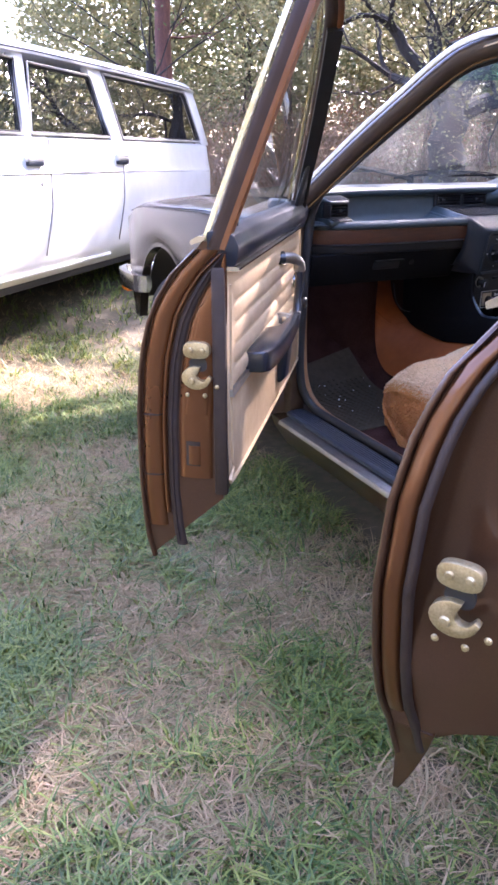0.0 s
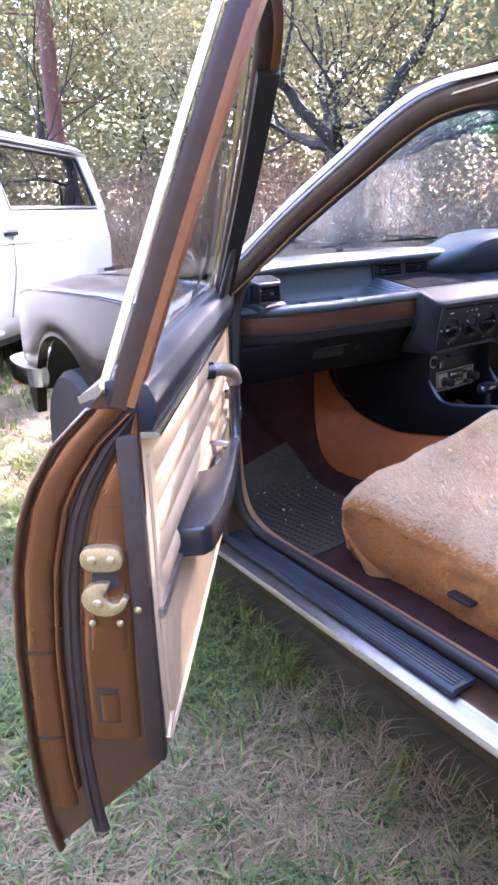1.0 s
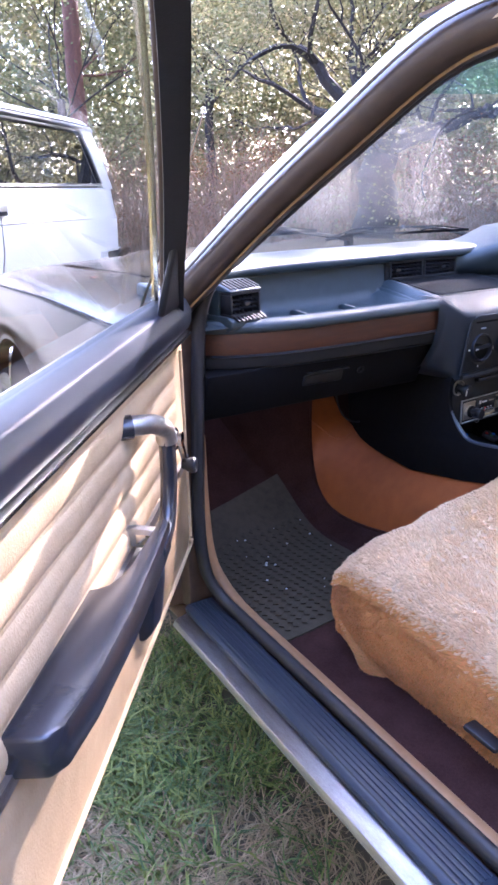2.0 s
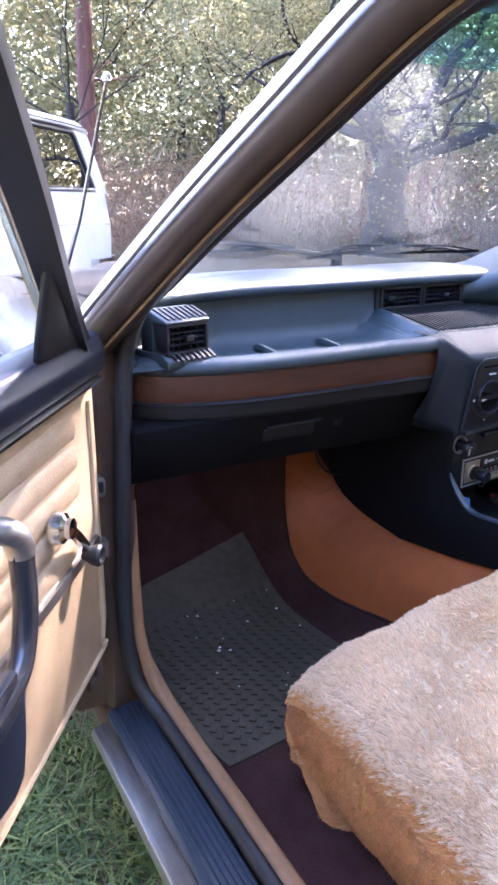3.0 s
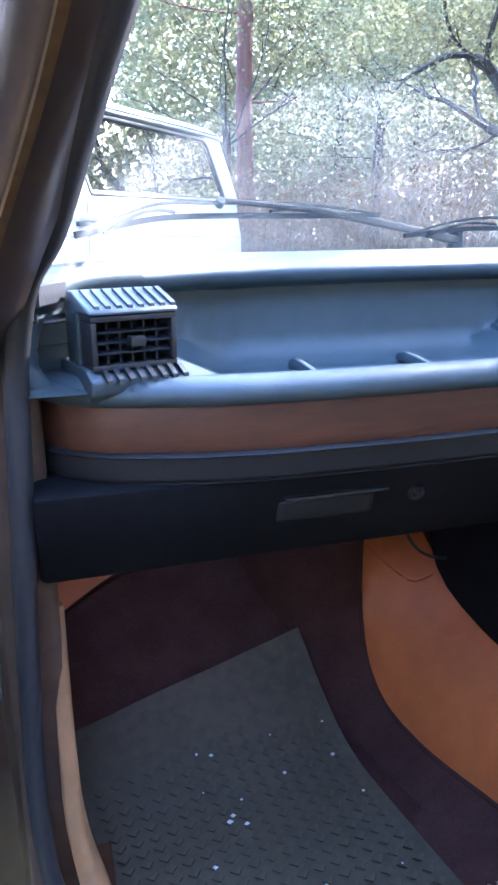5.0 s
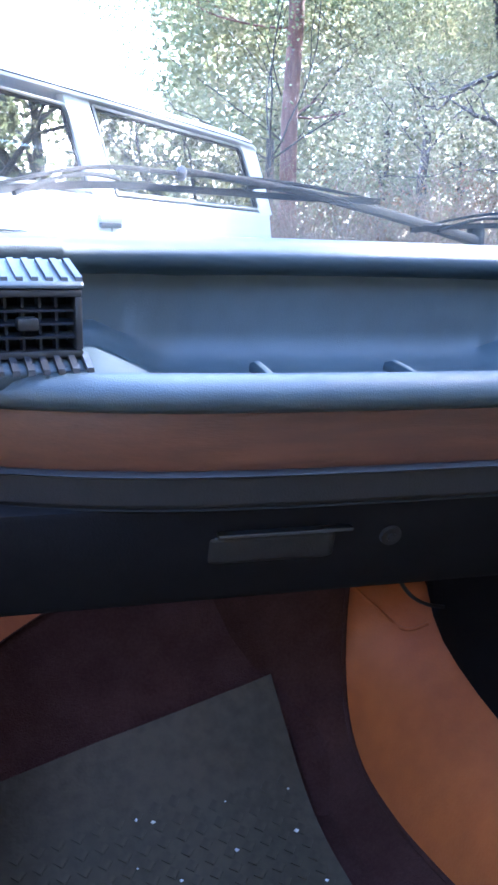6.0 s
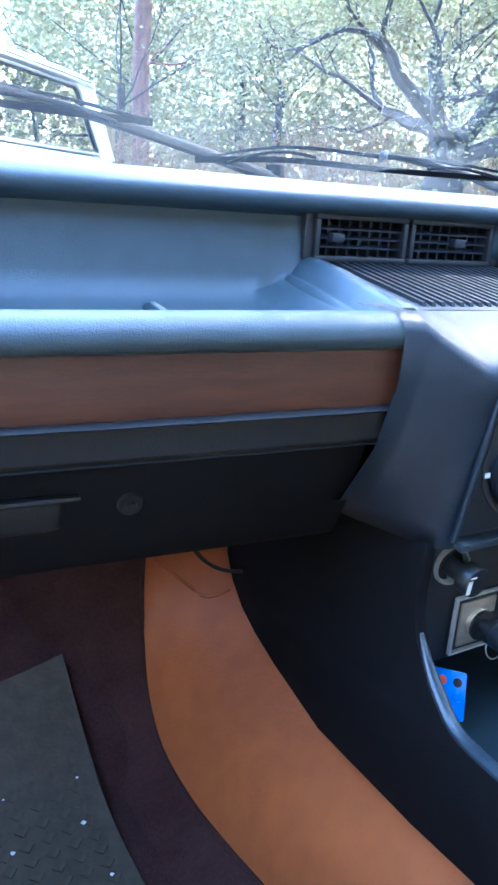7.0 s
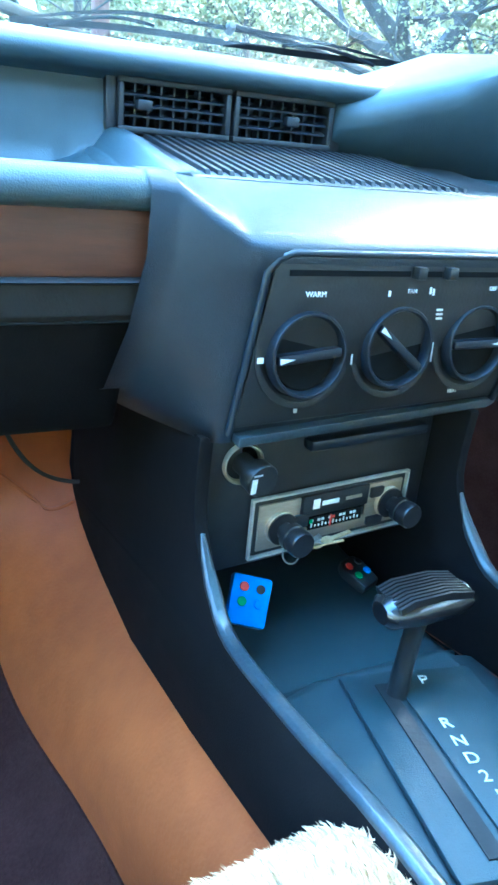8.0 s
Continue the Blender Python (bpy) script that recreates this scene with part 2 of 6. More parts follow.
M_REDBARK = material("red_brown_bark", (0.17, 0.070, 0.052), 0.9, 0.0, (0.095, 0.042, 0.034), 4, 0.6, 1.0, 25, stretch=(3, 3, 0.6))
M_LEAF = material("olive_leaves", (0.19, 0.19, 0.095), 0.8, 0.0, (0.26, 0.24, 0.13), 0.8, 0.6, per_island=0.3, transl=0.55, spec=0.12)
M_LEAF2 = material("dark_green_leaves", (0.13, 0.155, 0.075), 0.8, 0.0, (0.19, 0.205, 0.105), 0.8, 0.6, per_island=0.3, transl=0.55, spec=0.12)
M_LEAF3 = material("russet_leaves", (0.24, 0.125, 0.055), 0.8, 0.0, (0.17, 0.095, 0.048), 0.8, 0.6, per_island=0.35, transl=0.2, spec=0.05)
M_TWIG = material("dry_twigs", (0.25, 0.17, 0.11), 0.9, 0.0, (0.15, 0.10, 0.062), 1.0, 0.6, per_island=0.4)


# ---- geometry helpers ----
class Geo:
    """Vertices and faces of one mesh in the making."""

    def __init__(self):
        self.v, self.f = [], []

    def add(self, verts, faces):
        k = len(self.v)
        self.v.extend([tuple(p) for p in verts])
        self.f.extend([tuple(i + k for i in q) for q in faces])
        return self

    def box(self, x0, x1, y0, y1, z0, z1):
        v = [(x, y, z) for z in (z0, z1) for y in (y0, y1) for x in (x0, x1)]
        return self.add(v, [(0, 2, 3, 1), (4, 5, 7, 6), (0, 1, 5, 4), (2, 6, 7, 3), (0, 4, 6, 2), (1, 3, 7, 5)])

    def prism(self, pts, axis, a, b):
        """A polygon pulled along an axis; pts are the other two coordinates in x, y, z order."""
        n = len(pts)
        def at(p, w):
            return {"x": (w, p[0], p[1]), "y": (p[0], w, p[1]), "z": (p[0], p[1], w)}[axis]
        v = [at(p, a) for p in pts] + [at(p, b) for p in pts]
        return self.add(v, [tuple(range(n - 1, -1, -1)), tuple(range(n, 2 * n))] + [(i, (i + 1) % n, n + (i + 1) % n, n + i) for i in range(n)])

    def loft(self, rings, closed=True, caps=True):
        n = len(rings[0])
        v = [p for r in rings for p in r]
        f = []
        for j in range(len(rings) - 1):
            for i in range(n if closed else n - 1):
                a, b = j * n + i, j * n + (i + 1) % n
                f.append((a, b, b + n, a + n))
        if caps and closed:
            f += [tuple(range(n - 1, -1, -1)), tuple(range((len(rings) - 1) * n, len(rings) * n))]
        return self.add(v, f)

    def sweep(self, path, profile, up=(0, 0, 1), scales=None, caps=True):
        """A closed profile of (side, up) carried along a path."""
        path = [Vector(p) for p in path]
        rings = []
        for i, p in enumerate(path):
            t = (path[min(i + 1, len(path) - 1)] - path[max(i - 1, 0)]).normalized()
            s = t.cross(Vector(up)).normalized()
            w = s.cross(t).normalized()
            k = scales[i] if scales else 1.0
            rings.append([p + s * (a * k) + w * (b * k) for a, b in profile])
        return self.loft(rings, True, caps)

    def tube(self, path, r, seg=8, up=(0.13, 0.21, 0.97)):
        rs = r if isinstance(r, (list, tuple)) else [r] * len(path)
        prof = [(math.cos(2 * math.pi * i / seg), math.sin(2 * math.pi * i / seg)) for i in range(seg)]
        return self.sweep(path, prof, up, rs)

    def lathe(self, prof, m, seg=24):
        """(radius, height) turned about the z axis of the pose m."""
        rings = [[m @ Vector((r * math.cos(2 * math.pi * i / seg), r * math.sin(2 * math.pi * i / seg), h)) for i in range(seg)] for r, h in prof]
        return self.loft(rings, True, True)

    def sheet(self, grid):
        """A grid of points, row by row."""
        n = len(grid[0])
        return self.add([p for r in grid for p in r], [(j * n + i, j * n + i + 1, (j + 1) * n + i + 1, (j + 1) * n + i) for j in range(len(grid) - 1) for i in range(n - 1)])

    def placed(self, m):
        self.v = [tuple(m @ Vector(p)) for p in self.v]
        return self


def part(name, geo, mat, parent=None, label="", bevel=0.0, segs=2, smooth=True, angle=40.0, thick=0.0, m=None, fix=True):
    """One mesh object out of a Geo: bevelled, shaded, linked under its thing."""
    me = bpy.data.meshes.new(name)
    me.from_pydata(geo.v, [], geo.f)
    if bevel or thick or fix:
        bm = bmesh.new()
        bm.from_mesh(me)
        if thick:
            bmesh.ops.recalc_face_normals(bm, faces=bm.faces)
            bmesh.ops.solidify(bm, geom=bm.faces[:], thickness=thick)
        if fix:
            bmesh.ops.recalc_face_normals(bm, faces=bm.faces)
        if bevel:
            edges = [e for e in bm.edges if len(e.link_faces) == 2 and e.calc_face_angle(0) > radians(25)]
            bmesh.ops.bevel(bm, geom=edges, offset=bevel, segments=segs, profile=0.5, affect="EDGES", clamp_overlap=True)
        bm.to_mesh(me)
        bm.free()
    if smooth:
        me.shade_smooth()
        me.set_sharp_from_angle(angle=radians(angle))
    me.materials.append(mat)
    ob = new(name, me)
    if parent is not None:
        ob.parent = parent
    if m is not None:
        ob.matrix_local = m
    if label:
        ob["label"] = label
    return ob


def thing(name, label, category, group="", kind="", m=None):
    ob = new(name)
    ob.empty_display_size = 0.1
    if m is not None:
        ob.matrix_world = m
    return tagged(ob, label, category, group, kind)


def smooth_path(pts, n=6):
    """Catmull-Rom points through pts."""
    pts = [Vector(p) for p in pts]
    out = []
    for i in range(len(pts) - 1):
        a, b, c, d = pts[max(i - 1, 0)], pts[i], pts[i + 1], pts[min(i + 2, len(pts) - 1)]
        for k in range(n):
            t = k / n
            out.append(0.5 * (2 * b + (c - a) * t + (2 * a - 5 * b + 4 * c - d) * t * t + (3 * b - a - 3 * c + d) * t ** 3))
    return out + [pts[-1]]


def lerp(a, b, t):
    return a + (b - a) * t


def interp(x, xs, ys):
    return float(np.interp(x, xs, ys))


def step(a, b, x):
    t = min(1.0, max(0.0, (x - a) / (b - a)))
    return t * t * (3 - 2 * t)


def letters(text, size, mat, parent, m, name="lettering"):
    """Raised print in the built-in font."""
    cu = bpy.data.curves.new(name, "FONT")
    cu.body, cu.size, cu.extrude = text, size, 0.0004
    cu.align_x, cu.align_y = "CENTER", "CENTER"
    tmp = bpy.data.objects.new(name, cu)
    scene.collection.objects.link(tmp)
    me = bpy.data.meshes.new_from_object(tmp.evaluated_get(bpy.context.evaluated_depsgraph_get()))
    bpy.data.objects.remove(tmp)
    bpy.data.curves.remove(cu)
    me.materials.clear()
    me.materials.append(mat)
    ob = new(name, me)
    ob.parent = parent
    ob.matrix_local = m
    return ob

# ---- ground ----
def height(x, y):
    rise = 0.27 * step(1.6, 4.6, y) + 0.5 * step(8, 40, y)
    bumps = 0.030 * noise.noise((x * 0.9, y * 0.9, 0)) + 0.012 * noise.noise((x * 3.1, y * 3.1, 4))
    return rise + bumps * (1 if abs(x) > 1.2 or y > 2.6 else 0.6) - 0.01


gx = [-400, -150, -60, -25] + [(-9 + 0.25 * i) for i in range(77)] + [14, 20, 30, 60, 150, 400]
gy = [-400, -150, -60, -20, -9] + [(-5 + 0.25 * i) for i in range(73)] + [16, 20, 26, 34, 50, 90, 180, 400]
ground = part("ground", Geo().sheet([[(x, y, height(x, y)) for x in gx] for y in gy]), M_SOIL, fix=False)
tagged(ground, "trampled dry lawn with patches of green grass", "ground", kind="structure")

# ---- the brown saloon ----
CX = 0.04                                   # the car's middle plane
car = thing("sedan", "old brown saloon car with two open doors parked on grass", "car")


def mirror_x(pts):
    return [(2 * CX - p[0], p[1], p[2]) for p in pts]


def fender(side):
    """Front wing with its round wheel arch: rings along y from the door gap to the nose."""
    g = Geo()
    wy, wz, wr = 1.17, 0.40, 0.385
    rings = []
    ys = [0.22 + 0.04 * i for i in range(37)]
    for y in ys:
        nose = step(1.25, 1.68, y)
        top = interp(y, [0.2, 0.7, 1.3, 1.55, 1.68], [0.985, 0.985, 0.965, 0.945, 0.90])
        xo = -0.866 + 0.018 * nose ** 2
        arch = wz + math.sqrt(max(0.0, wr ** 2 - (y - wy) ** 2)) if abs(y - wy) < wr else 0.0
        low = max(0.345 if y < wy else 0.42, arch)
        ring = [(-0.62, y, top + 0.012), (-0.72, y, top + 0.006), (xo + 0.060, y, top - 0.006), (xo + 0.010, y, top - 0.026),
                (xo + 0.002, y, top - 0.036), (xo, y, lerp(top - 0.036, low, 0.3)), (xo + 0.002, y, lerp(top - 0.075, low, 0.65)),
                (xo + 0.012, y, low + 0.02), (xo + 0.012, y, low), (xo + 0.05, y, low)]
        rings.append(ring if side < 0 else mirror_x(ring))
    return g.loft(rings, False, False)


for side in (-1, 1):
    part("front_fender", fender(side), M_GREY, car, thick=0.0015, angle=50)
hood_rings = []
for y in [0.60 + 0.06 * i for i in range(19)]:
    base = interp(y, [0.6, 1.2, 1.5, 1.68], [1.000, 0.985, 0.962, 0.91])
    hood_rings.append([(CX + a * 0.675, y + 0.03 * (1 - a * a), base + 0.022 * (1 - abs(a) ** 1.5) + (0.012 if abs(abs(a) - 0.45) < 0.06 else 0)) for a in [i / 12 - 1 for i in range(25)]])
part("wing_crease", Geo().tube([(-0.8575, 0.24, 0.9590), (-0.8575, 0.70, 0.9590), (-0.8570, 1.20, 0.9425), (-0.852, 1.45, 0.929), (-0.845, 1.60, 0.905)], 0.0025, 6), M_RUBBER, car, "dark joint along the top of the wing")
part("hood", Geo().loft(hood_rings, False, False), M_GREY, car, "brown bonnet with raised crease lines", thick=0.002)
# cowl with slotted grille in front of the screen
part("cowl", Geo().loft([[(CX + a * 0.68, 0.64 - 0.30 * abs(a) ** 3.0 + dy, 0.985 + dz) for a in [i / 10 - 1 for i in range(21)]] for dy, dz in ((0.0, 0.0), (-0.03, -0.002), (-0.06, 0.012))], False, False), M_PLASTIC, car, thick=0.002)
# nose: grille panel, bumper, lamp
part("front_panel", Geo().box(-0.74, 0.82, 1.60, 1.64, 0.45, 0.88), M_PLASTIC, car, bevel=0.01)
part("bumper", Geo().sweep(smooth_path([(-0.845, 1.40, 0.60), (-0.878, 1.45, 0.60), (-0.885, 1.60, 0.60), (-0.85, 1.76, 0.60), (-0.70, 1.82, 0.60), (CX, 1.85, 0.60), (0.78, 1.82, 0.60), (0.93, 1.76, 0.60), (0.965, 1.60, 0.60), (0.965, 1.33, 0.60)]),
     [(-0.02, -0.036), (0.004, -0.038), (0.020, -0.031), (0.029, -0.017), (0.032, 0.0), (0.029, 0.017), (0.020, 0.031), (0.004, 0.038), (-0.02, 0.036)]), M_CHROME, car, "chromed front bumper", angle=60)
part("indicator", Geo().box(-0.885, -0.84, 1.62, 1.72, 0.535, 0.566), M_AMBER, car, "amber lens under the bumper", bevel=0.006)
part("wheel_well", Geo().loft([[(x, 1.17 + 0.40 * math.cos(a), 0.40 + 0.40 * math.sin(a)) for a in [0.3 + 2.15 * i / 14 for i in range(15)]] for x in (-0.80, -0.55)], False, False), M_RUBBER, car)


def wheel(x, y):
    w = part("wheel", Geo().lathe([(0.19, -0.085), (0.30, -0.095), (0.325, -0.07), (0.33, 0), (0.325, 0.07), (0.30, 0.095), (0.19, 0.085)], pose(0, 0, 0, 0, 90, 0), 36), M_TYRE, car, "worn black tyre on a steel rim", m=pose(x, y, 0.33))
    part("rim", Geo().lathe([(0.02, -0.06), (0.06, -0.075), (0.09, -0.05), (0.17, -0.045), (0.19, -0.075), (0.197, -0.075), (0.197, 0.07), (0.02, 0.07)], pose(0, 0, 0, 0, 90, 0), 32), M_STEEL, w)
    part("hub_cap", Geo().lathe([(0.001, -0.095), (0.05, -0.09), (0.065, -0.075), (0.065, -0.06)], pose(0, 0, 0, 0, 90, 0), 24), M_CHROME, w)


for x in (-0.735, 0.815):
    for y in (1.17, -1.47):
        wheel(x, y)

# sills and floor pan
for s in (-1, 1):
    def X(a):
        return a if s < 0 else 2 * CX - a
    part("rocker_panel", Geo().prism([(X(-0.655), 0.17), (X(-0.66), 0.17), (X(-0.705), 0.20), (X(-0.755), 0.275), (X(-0.772), 0.318), (X(-0.745), 0.338), (X(-0.655), 0.345)], "y", -1.25, 0.30), M_PAINT, car, bevel=0.004)
part("sill_strip", Geo().prism([(-0.748, 0.340), (-0.788, 0.330), (-0.793, 0.318), (-0.788, 0.318), (-0.748, 0.333)], "y", -1.2, 0.20), M_ALU, car, "dull bright metal strip along the sill", bevel=0.001)
plate = part("sill_plate", Geo().prism([(-0.700, 0.346), (-0.762, 0.341), (-0.762, 0.352), (-0.755, 0.357), (-0.700, 0.358)], "y", -0.60, 0.20), M_PLATE, car, "blue-black ribbed sill cover", bevel=0.001)
for i in range(6):
    x = -0.752 + i * 0.0088
    part("rib", Geo().prism([(x, 0.3565), (x + 0.0015, 0.3600), (x + 0.0045, 0.3600), (x + 0.006, 0.3565)], "y", -0.59, 0.19), M_PLATE, plate)
part("door_seal", Geo().sweep(smooth_path([(-0.690, -1.0, 0.370), (-0.690, -0.3, 0.370), (-0.692, 0.06, 0.370), (-0.702, 0.140, 0.385), (-0.722, 0.172, 0.44), (-0.728, 0.180, 0.54), (-0.722, 0.182, 0.70), (-0.712, 0.180, 0.88), (-0.707, 0.172, 0.97), (-0.695, 0.140, 1.035), (-0.674, 0.088, 1.076), (-0.650, -0.039, 1.156), (-0.620, -0.189, 1.246), (-0.598, -0.314, 1.316), (-0.582, -0.40, 1.336), (-0.572, -0.52, 1.344), (-0.567, -0.95, 1.356)]),
     [(-0.010, -0.009), (0.010, -0.009), (0.014, 0.0), (0.010, 0.009), (-0.010, 0.009), (-0.014, 0.0)], up=(0.97, 0.17, 0.2)), M_RUBBER, car, "soft black rubber seal round the door opening", smooth=True, angle=80)
part("carpet_edge_trim", Geo().sweep(smooth_path([(-0.664, -0.75, 0.358), (-0.664, -0.10, 0.358), (-0.668, 0.10, 0.362), (-0.678, 0.182, 0.395), (-0.692, 0.212, 0.47), (-0.696, 0.222, 0.58), (-0.696, 0.226, 0.72)], 4), [(-0.013, -0.010), (0.018, -0.012), (0.020, 0.000), (0.010, 0.008), (-0.008, 0.009), (-0.013, 0.004)], up=(0.3, 0.1, 0.95)), M_KICK, car, "tan vinyl edging inside the sill", bevel=0.003)
part("floor_pan", Geo().box(-0.70, 0.74, -1.9, 0.42, 0.295, 0.318), M_CARPET, car, bevel=0.004)
part("toe_board", Geo().loft([[(x, 0.34, 0.30), (x, 0.42, 0.322), (x, 0.60, 0.48), (x, 0.72, 0.66), (x, 0.74, 0.99), (x, 0.77, 0.99), (x, 0.77, 0.30)] for x in (-0.72, -0.4, 0.0, 0.74)]), M_CARPET, car)
# kick panel with its tan upper edge
part("kick_panel", Geo().loft([[(x, y, 0.30), (x, y, z), (x - 0.012, y, z + 0.004), (x - 0.04, y, z), (x - 0.04, y, 0.30)] for x, y, z in ((-0.699, 0.225, 0.84), (-0.705, 0.32, 0.84), (-0.709, 0.45, 0.84), (-0.712, 0.60, 0.84), (-0.714, 0.76, 0.84))]), M_CARPET, car)
def on_bulkhead(x, z, out):
    return (x, interp(z, [0.322, 0.48, 0.66, 0.99], [0.42, 0.60, 0.72, 0.74]) - out, z)
TRIM_EDGE = smooth_path([on_bulkhead(x, z, 0.006) for x, z in ((-0.712, 0.486), (-0.67, 0.508), (-0.62, 0.532), (-0.56, 0.556), (-0.48, 0.585))], 4)
part("bulkhead_trim", Geo().sheet([[p, on_bulkhead(p.x, lerp(p.z, 0.80, 0.5), 0.008), on_bulkhead(p.x, 0.80, 0.008)] for p in TRIM_EDGE]), M_TAN, car, "tan vinyl on the bulkhead beside the kick panel", thick=0.003)
part("bulkhead_welt", Geo().tube(TRIM_EDGE, 0.0035, 6), M_CARPET, car)

# hinge pillar: brown jamb facing rearwards, with check strap and bracket
part("hinge_pillar", Geo().loft([[(-0.690, y0, z), (-0.700, y0 - 0.004, z), (-0.745, y0 - 0.006, z), (-0.752, y0 + 0.018, z), (-0.800, y0 + 0.024, z), (-0.812, y0 + 0.05, z), (-0.812, 0.36, z), (-0.690, 0.36, z)]
     for z, y0 in ((0.34, 0.215), (0.50, 0.215), (0.75, 0.212), (0.93, 0.206), (0.968, 0.204))]), M_POST, car, bevel=0.003)
part("door_check", Geo().sweep([(-0.754, 0.188, 0.664), (-0.785, 0.125, 0.655), (-0.84, 0.045, 0.640)], [(-0.0035, -0.007), (0.0035, -0.007), (0.0035, 0.007), (-0.0035, 0.007)]).box(-0.765, -0.748, 0.176, 0.200, 0.652, 0.678), M_STEEL, car, "steel check strap of the open door", bevel=0.0015)
part("light_switch", Geo().prism([(-0.7505 + 0.0080 * math.cos(a), 0.7625 + (0.0085 if math.sin(a) >= 0 else -0.0085) + 0.0080 * math.sin(a)) for a in [math.pi * i / 8 for i in range(16)]], "y", 0.190, 0.206), M_STEEL, car, "oval chrome courtesy light switch", bevel=0.0015)
part("light_switch_pin", Geo().box(-0.7545, -0.7465, 0.1875, 0.192, 0.754, 0.771), M_RUBBER, car, bevel=0.002)
for z in (0.50, 0.88):
    part("hinge", Geo().box(-0.826, -0.79, 0.135, 0.215, z - 0.025, z + 0.025).tube([(-0.812, 0.132, z - 0.04), (-0.812, 0.132, z + 0.04)], 0.010), M_JAMB, car, bevel=0.003)

# windscreen pillar and roof side rail, both sides
AP = [(-0.763, 0.235, 0.955), (-0.730, 0.112, 1.046), (-0.680, -0.035, 1.162), (-0.650, -0.185, 1.252), (-0.628, -0.310, 1.322), (-0.612, -0.395, 1.350), (-0.602, -0.52, 1.356), (-0.597, -0.95, 1.368), (-0.600, -1.5, 1.366), (-0.63, -1.9, 1.32)]
for s in (-1, 1):
    line = smooth_path(AP if s < 0 else mirror_x(AP), 5)
    flip = -1 if s < 0 else 1
    def prof(pts):
        return [(a * flip, b) for a, b in pts]
    part("roof_pillar", Geo().sweep(line, prof([(-0.012, -0.022), (-0.022, 0.0), (-0.014, 0.022), (0.006, 0.028), (0.030, 0.022), (0.044, 0.004), (0.040, -0.016), (0.014, -0.026)])), M_PILLAR, car, "slanting screen pillar running into the roof rail", angle=60)
    part("gutter_trim", Geo().sweep([Vector(p) + Vector((0.030 * flip, 0, 0.020)) for p in line], prof([(0.001, -0.006), (0.000, 0.002), (0.002, 0.006), (0.0045, 0.0035), (0.007, 0.0065), (0.010, 0.0), (0.008, -0.006)])), M_GUTTER, car, "bright metal rain gutter strip", angle=60)
    # thin strip that paints the pillar's gold highlight
    part("pillar_highlight", Geo().sweep([Vector(p) + Vector((-0.004 * flip, -0.016, -0.022)) for p in line], prof([(-0.0028, -0.002), (0.0028, -0.002), (0.0028, 0.002), (-0.0028, 0.002)])), M_PILLAR_GLINT, car, "thin bronze-coloured strip for the highlight along the pillar", angle=60)
    part("pillar_trim", Geo().sweep([Vector(p) + Vector((-0.026 * flip, 0.016, 0.004)) for p in line], prof([(-0.012, -0.011), (0.010, -0.011), (0.014, 0.003), (0.008, 0.012), (-0.012, 0.011)])), M_VINYL, car, angle=60)
# roof skin and headlining
roof_rows = []
for j in range(13):
    y = -0.30 - 1.55 * j / 12
    roof_rows.append([(CX + a * 0.67, y + (0.075 * (1 - a * a) if j == 0 else 0), interp(y, [-1.9, -1.4, -0.8, -0.3], [1.36, 1.405, 1.41, 1.375]) + 0.028 * (1 - a * a)) for a in [i / 8 - 1 for i in range(17)]])
part("roof", Geo().sheet(roof_rows), M_PAINT, car, thick=0.004)
part("headlining", Geo().sheet([[(p[0], p[1] - 0.02, p[2] - 0.03) for p in r] for r in roof_rows]), M_BEIGE, car, thick=0.003)
part("screen_header", Geo().sweep([(CX + a * 0.62, -0.275 + 0.075 * (1 - a * a), 1.352 + 0.03 * (1 - a * a)) for a in [i / 8 - 1 for i in range(17)]], [(-0.03, -0.014), (0.03, -0.014), (0.03, 0.012), (-0.03, 0.012)]), M_VINYL, car, angle=60)
# windscreen: curved pane with a green sun band at its top
def screen_pt(a, t):
    lo = Vector((CX + a * 0.735, 0.585 - 0.40 * abs(a) ** 4.6, 1.020))
    hi = Vector((CX + a * 0.635, -0.205 - 0.10 * a * a, 1.370 - 0.035 * a * a))
    return lo.lerp(hi, t) + Vector((0, 0.02, 0.02)) * math.sin(math.pi * t)
aa = [i / 16 - 1 for i in range(33)]
pane = part("windscreen", Geo().sheet([[screen_pt(a, t) for a in aa] for t in [i / 12 * 0.86 for i in range(13)]]), M_SCREEN, car, "dusty curved windscreen with a veil of glare in its film", fix=False)
band = part("sun_band", Geo().sheet([[screen_pt(a, t) for a in aa] for t in (0.86, 0.91, 0.96, 1.0)]), M_BAND, car, "green tinted band along the screen's top", fix=False)
pane.visible_shadow = band.visible_shadow = False
part("screen_seal", Geo().sweep([screen_pt(a, 0.0) + Vector((0, -0.004, 0.0)) for a in aa], [(-0.012, -0.008), (0.012, -0.008), (0.012, 0.008), (-0.012, 0.008)]), M_RUBBER, car, angle=60)
# far side and tail, closing the cabin
part("far_side_panel", Geo().box(0.795, 0.90, -1.9, 0.25, 0.33, 0.97), M_PAINT, car, bevel=0.02)
part("far_side_trim", Geo().box(0.755, 0.793, -1.85, 0.22, 0.34, 0.985), M_BEIGE, car, bevel=0.01)
part("far_b_pillar", Geo().box(0.70, 0.80, -0.98, -0.88, 0.95, 1.38), M_PAINT, car, bevel=0.02)
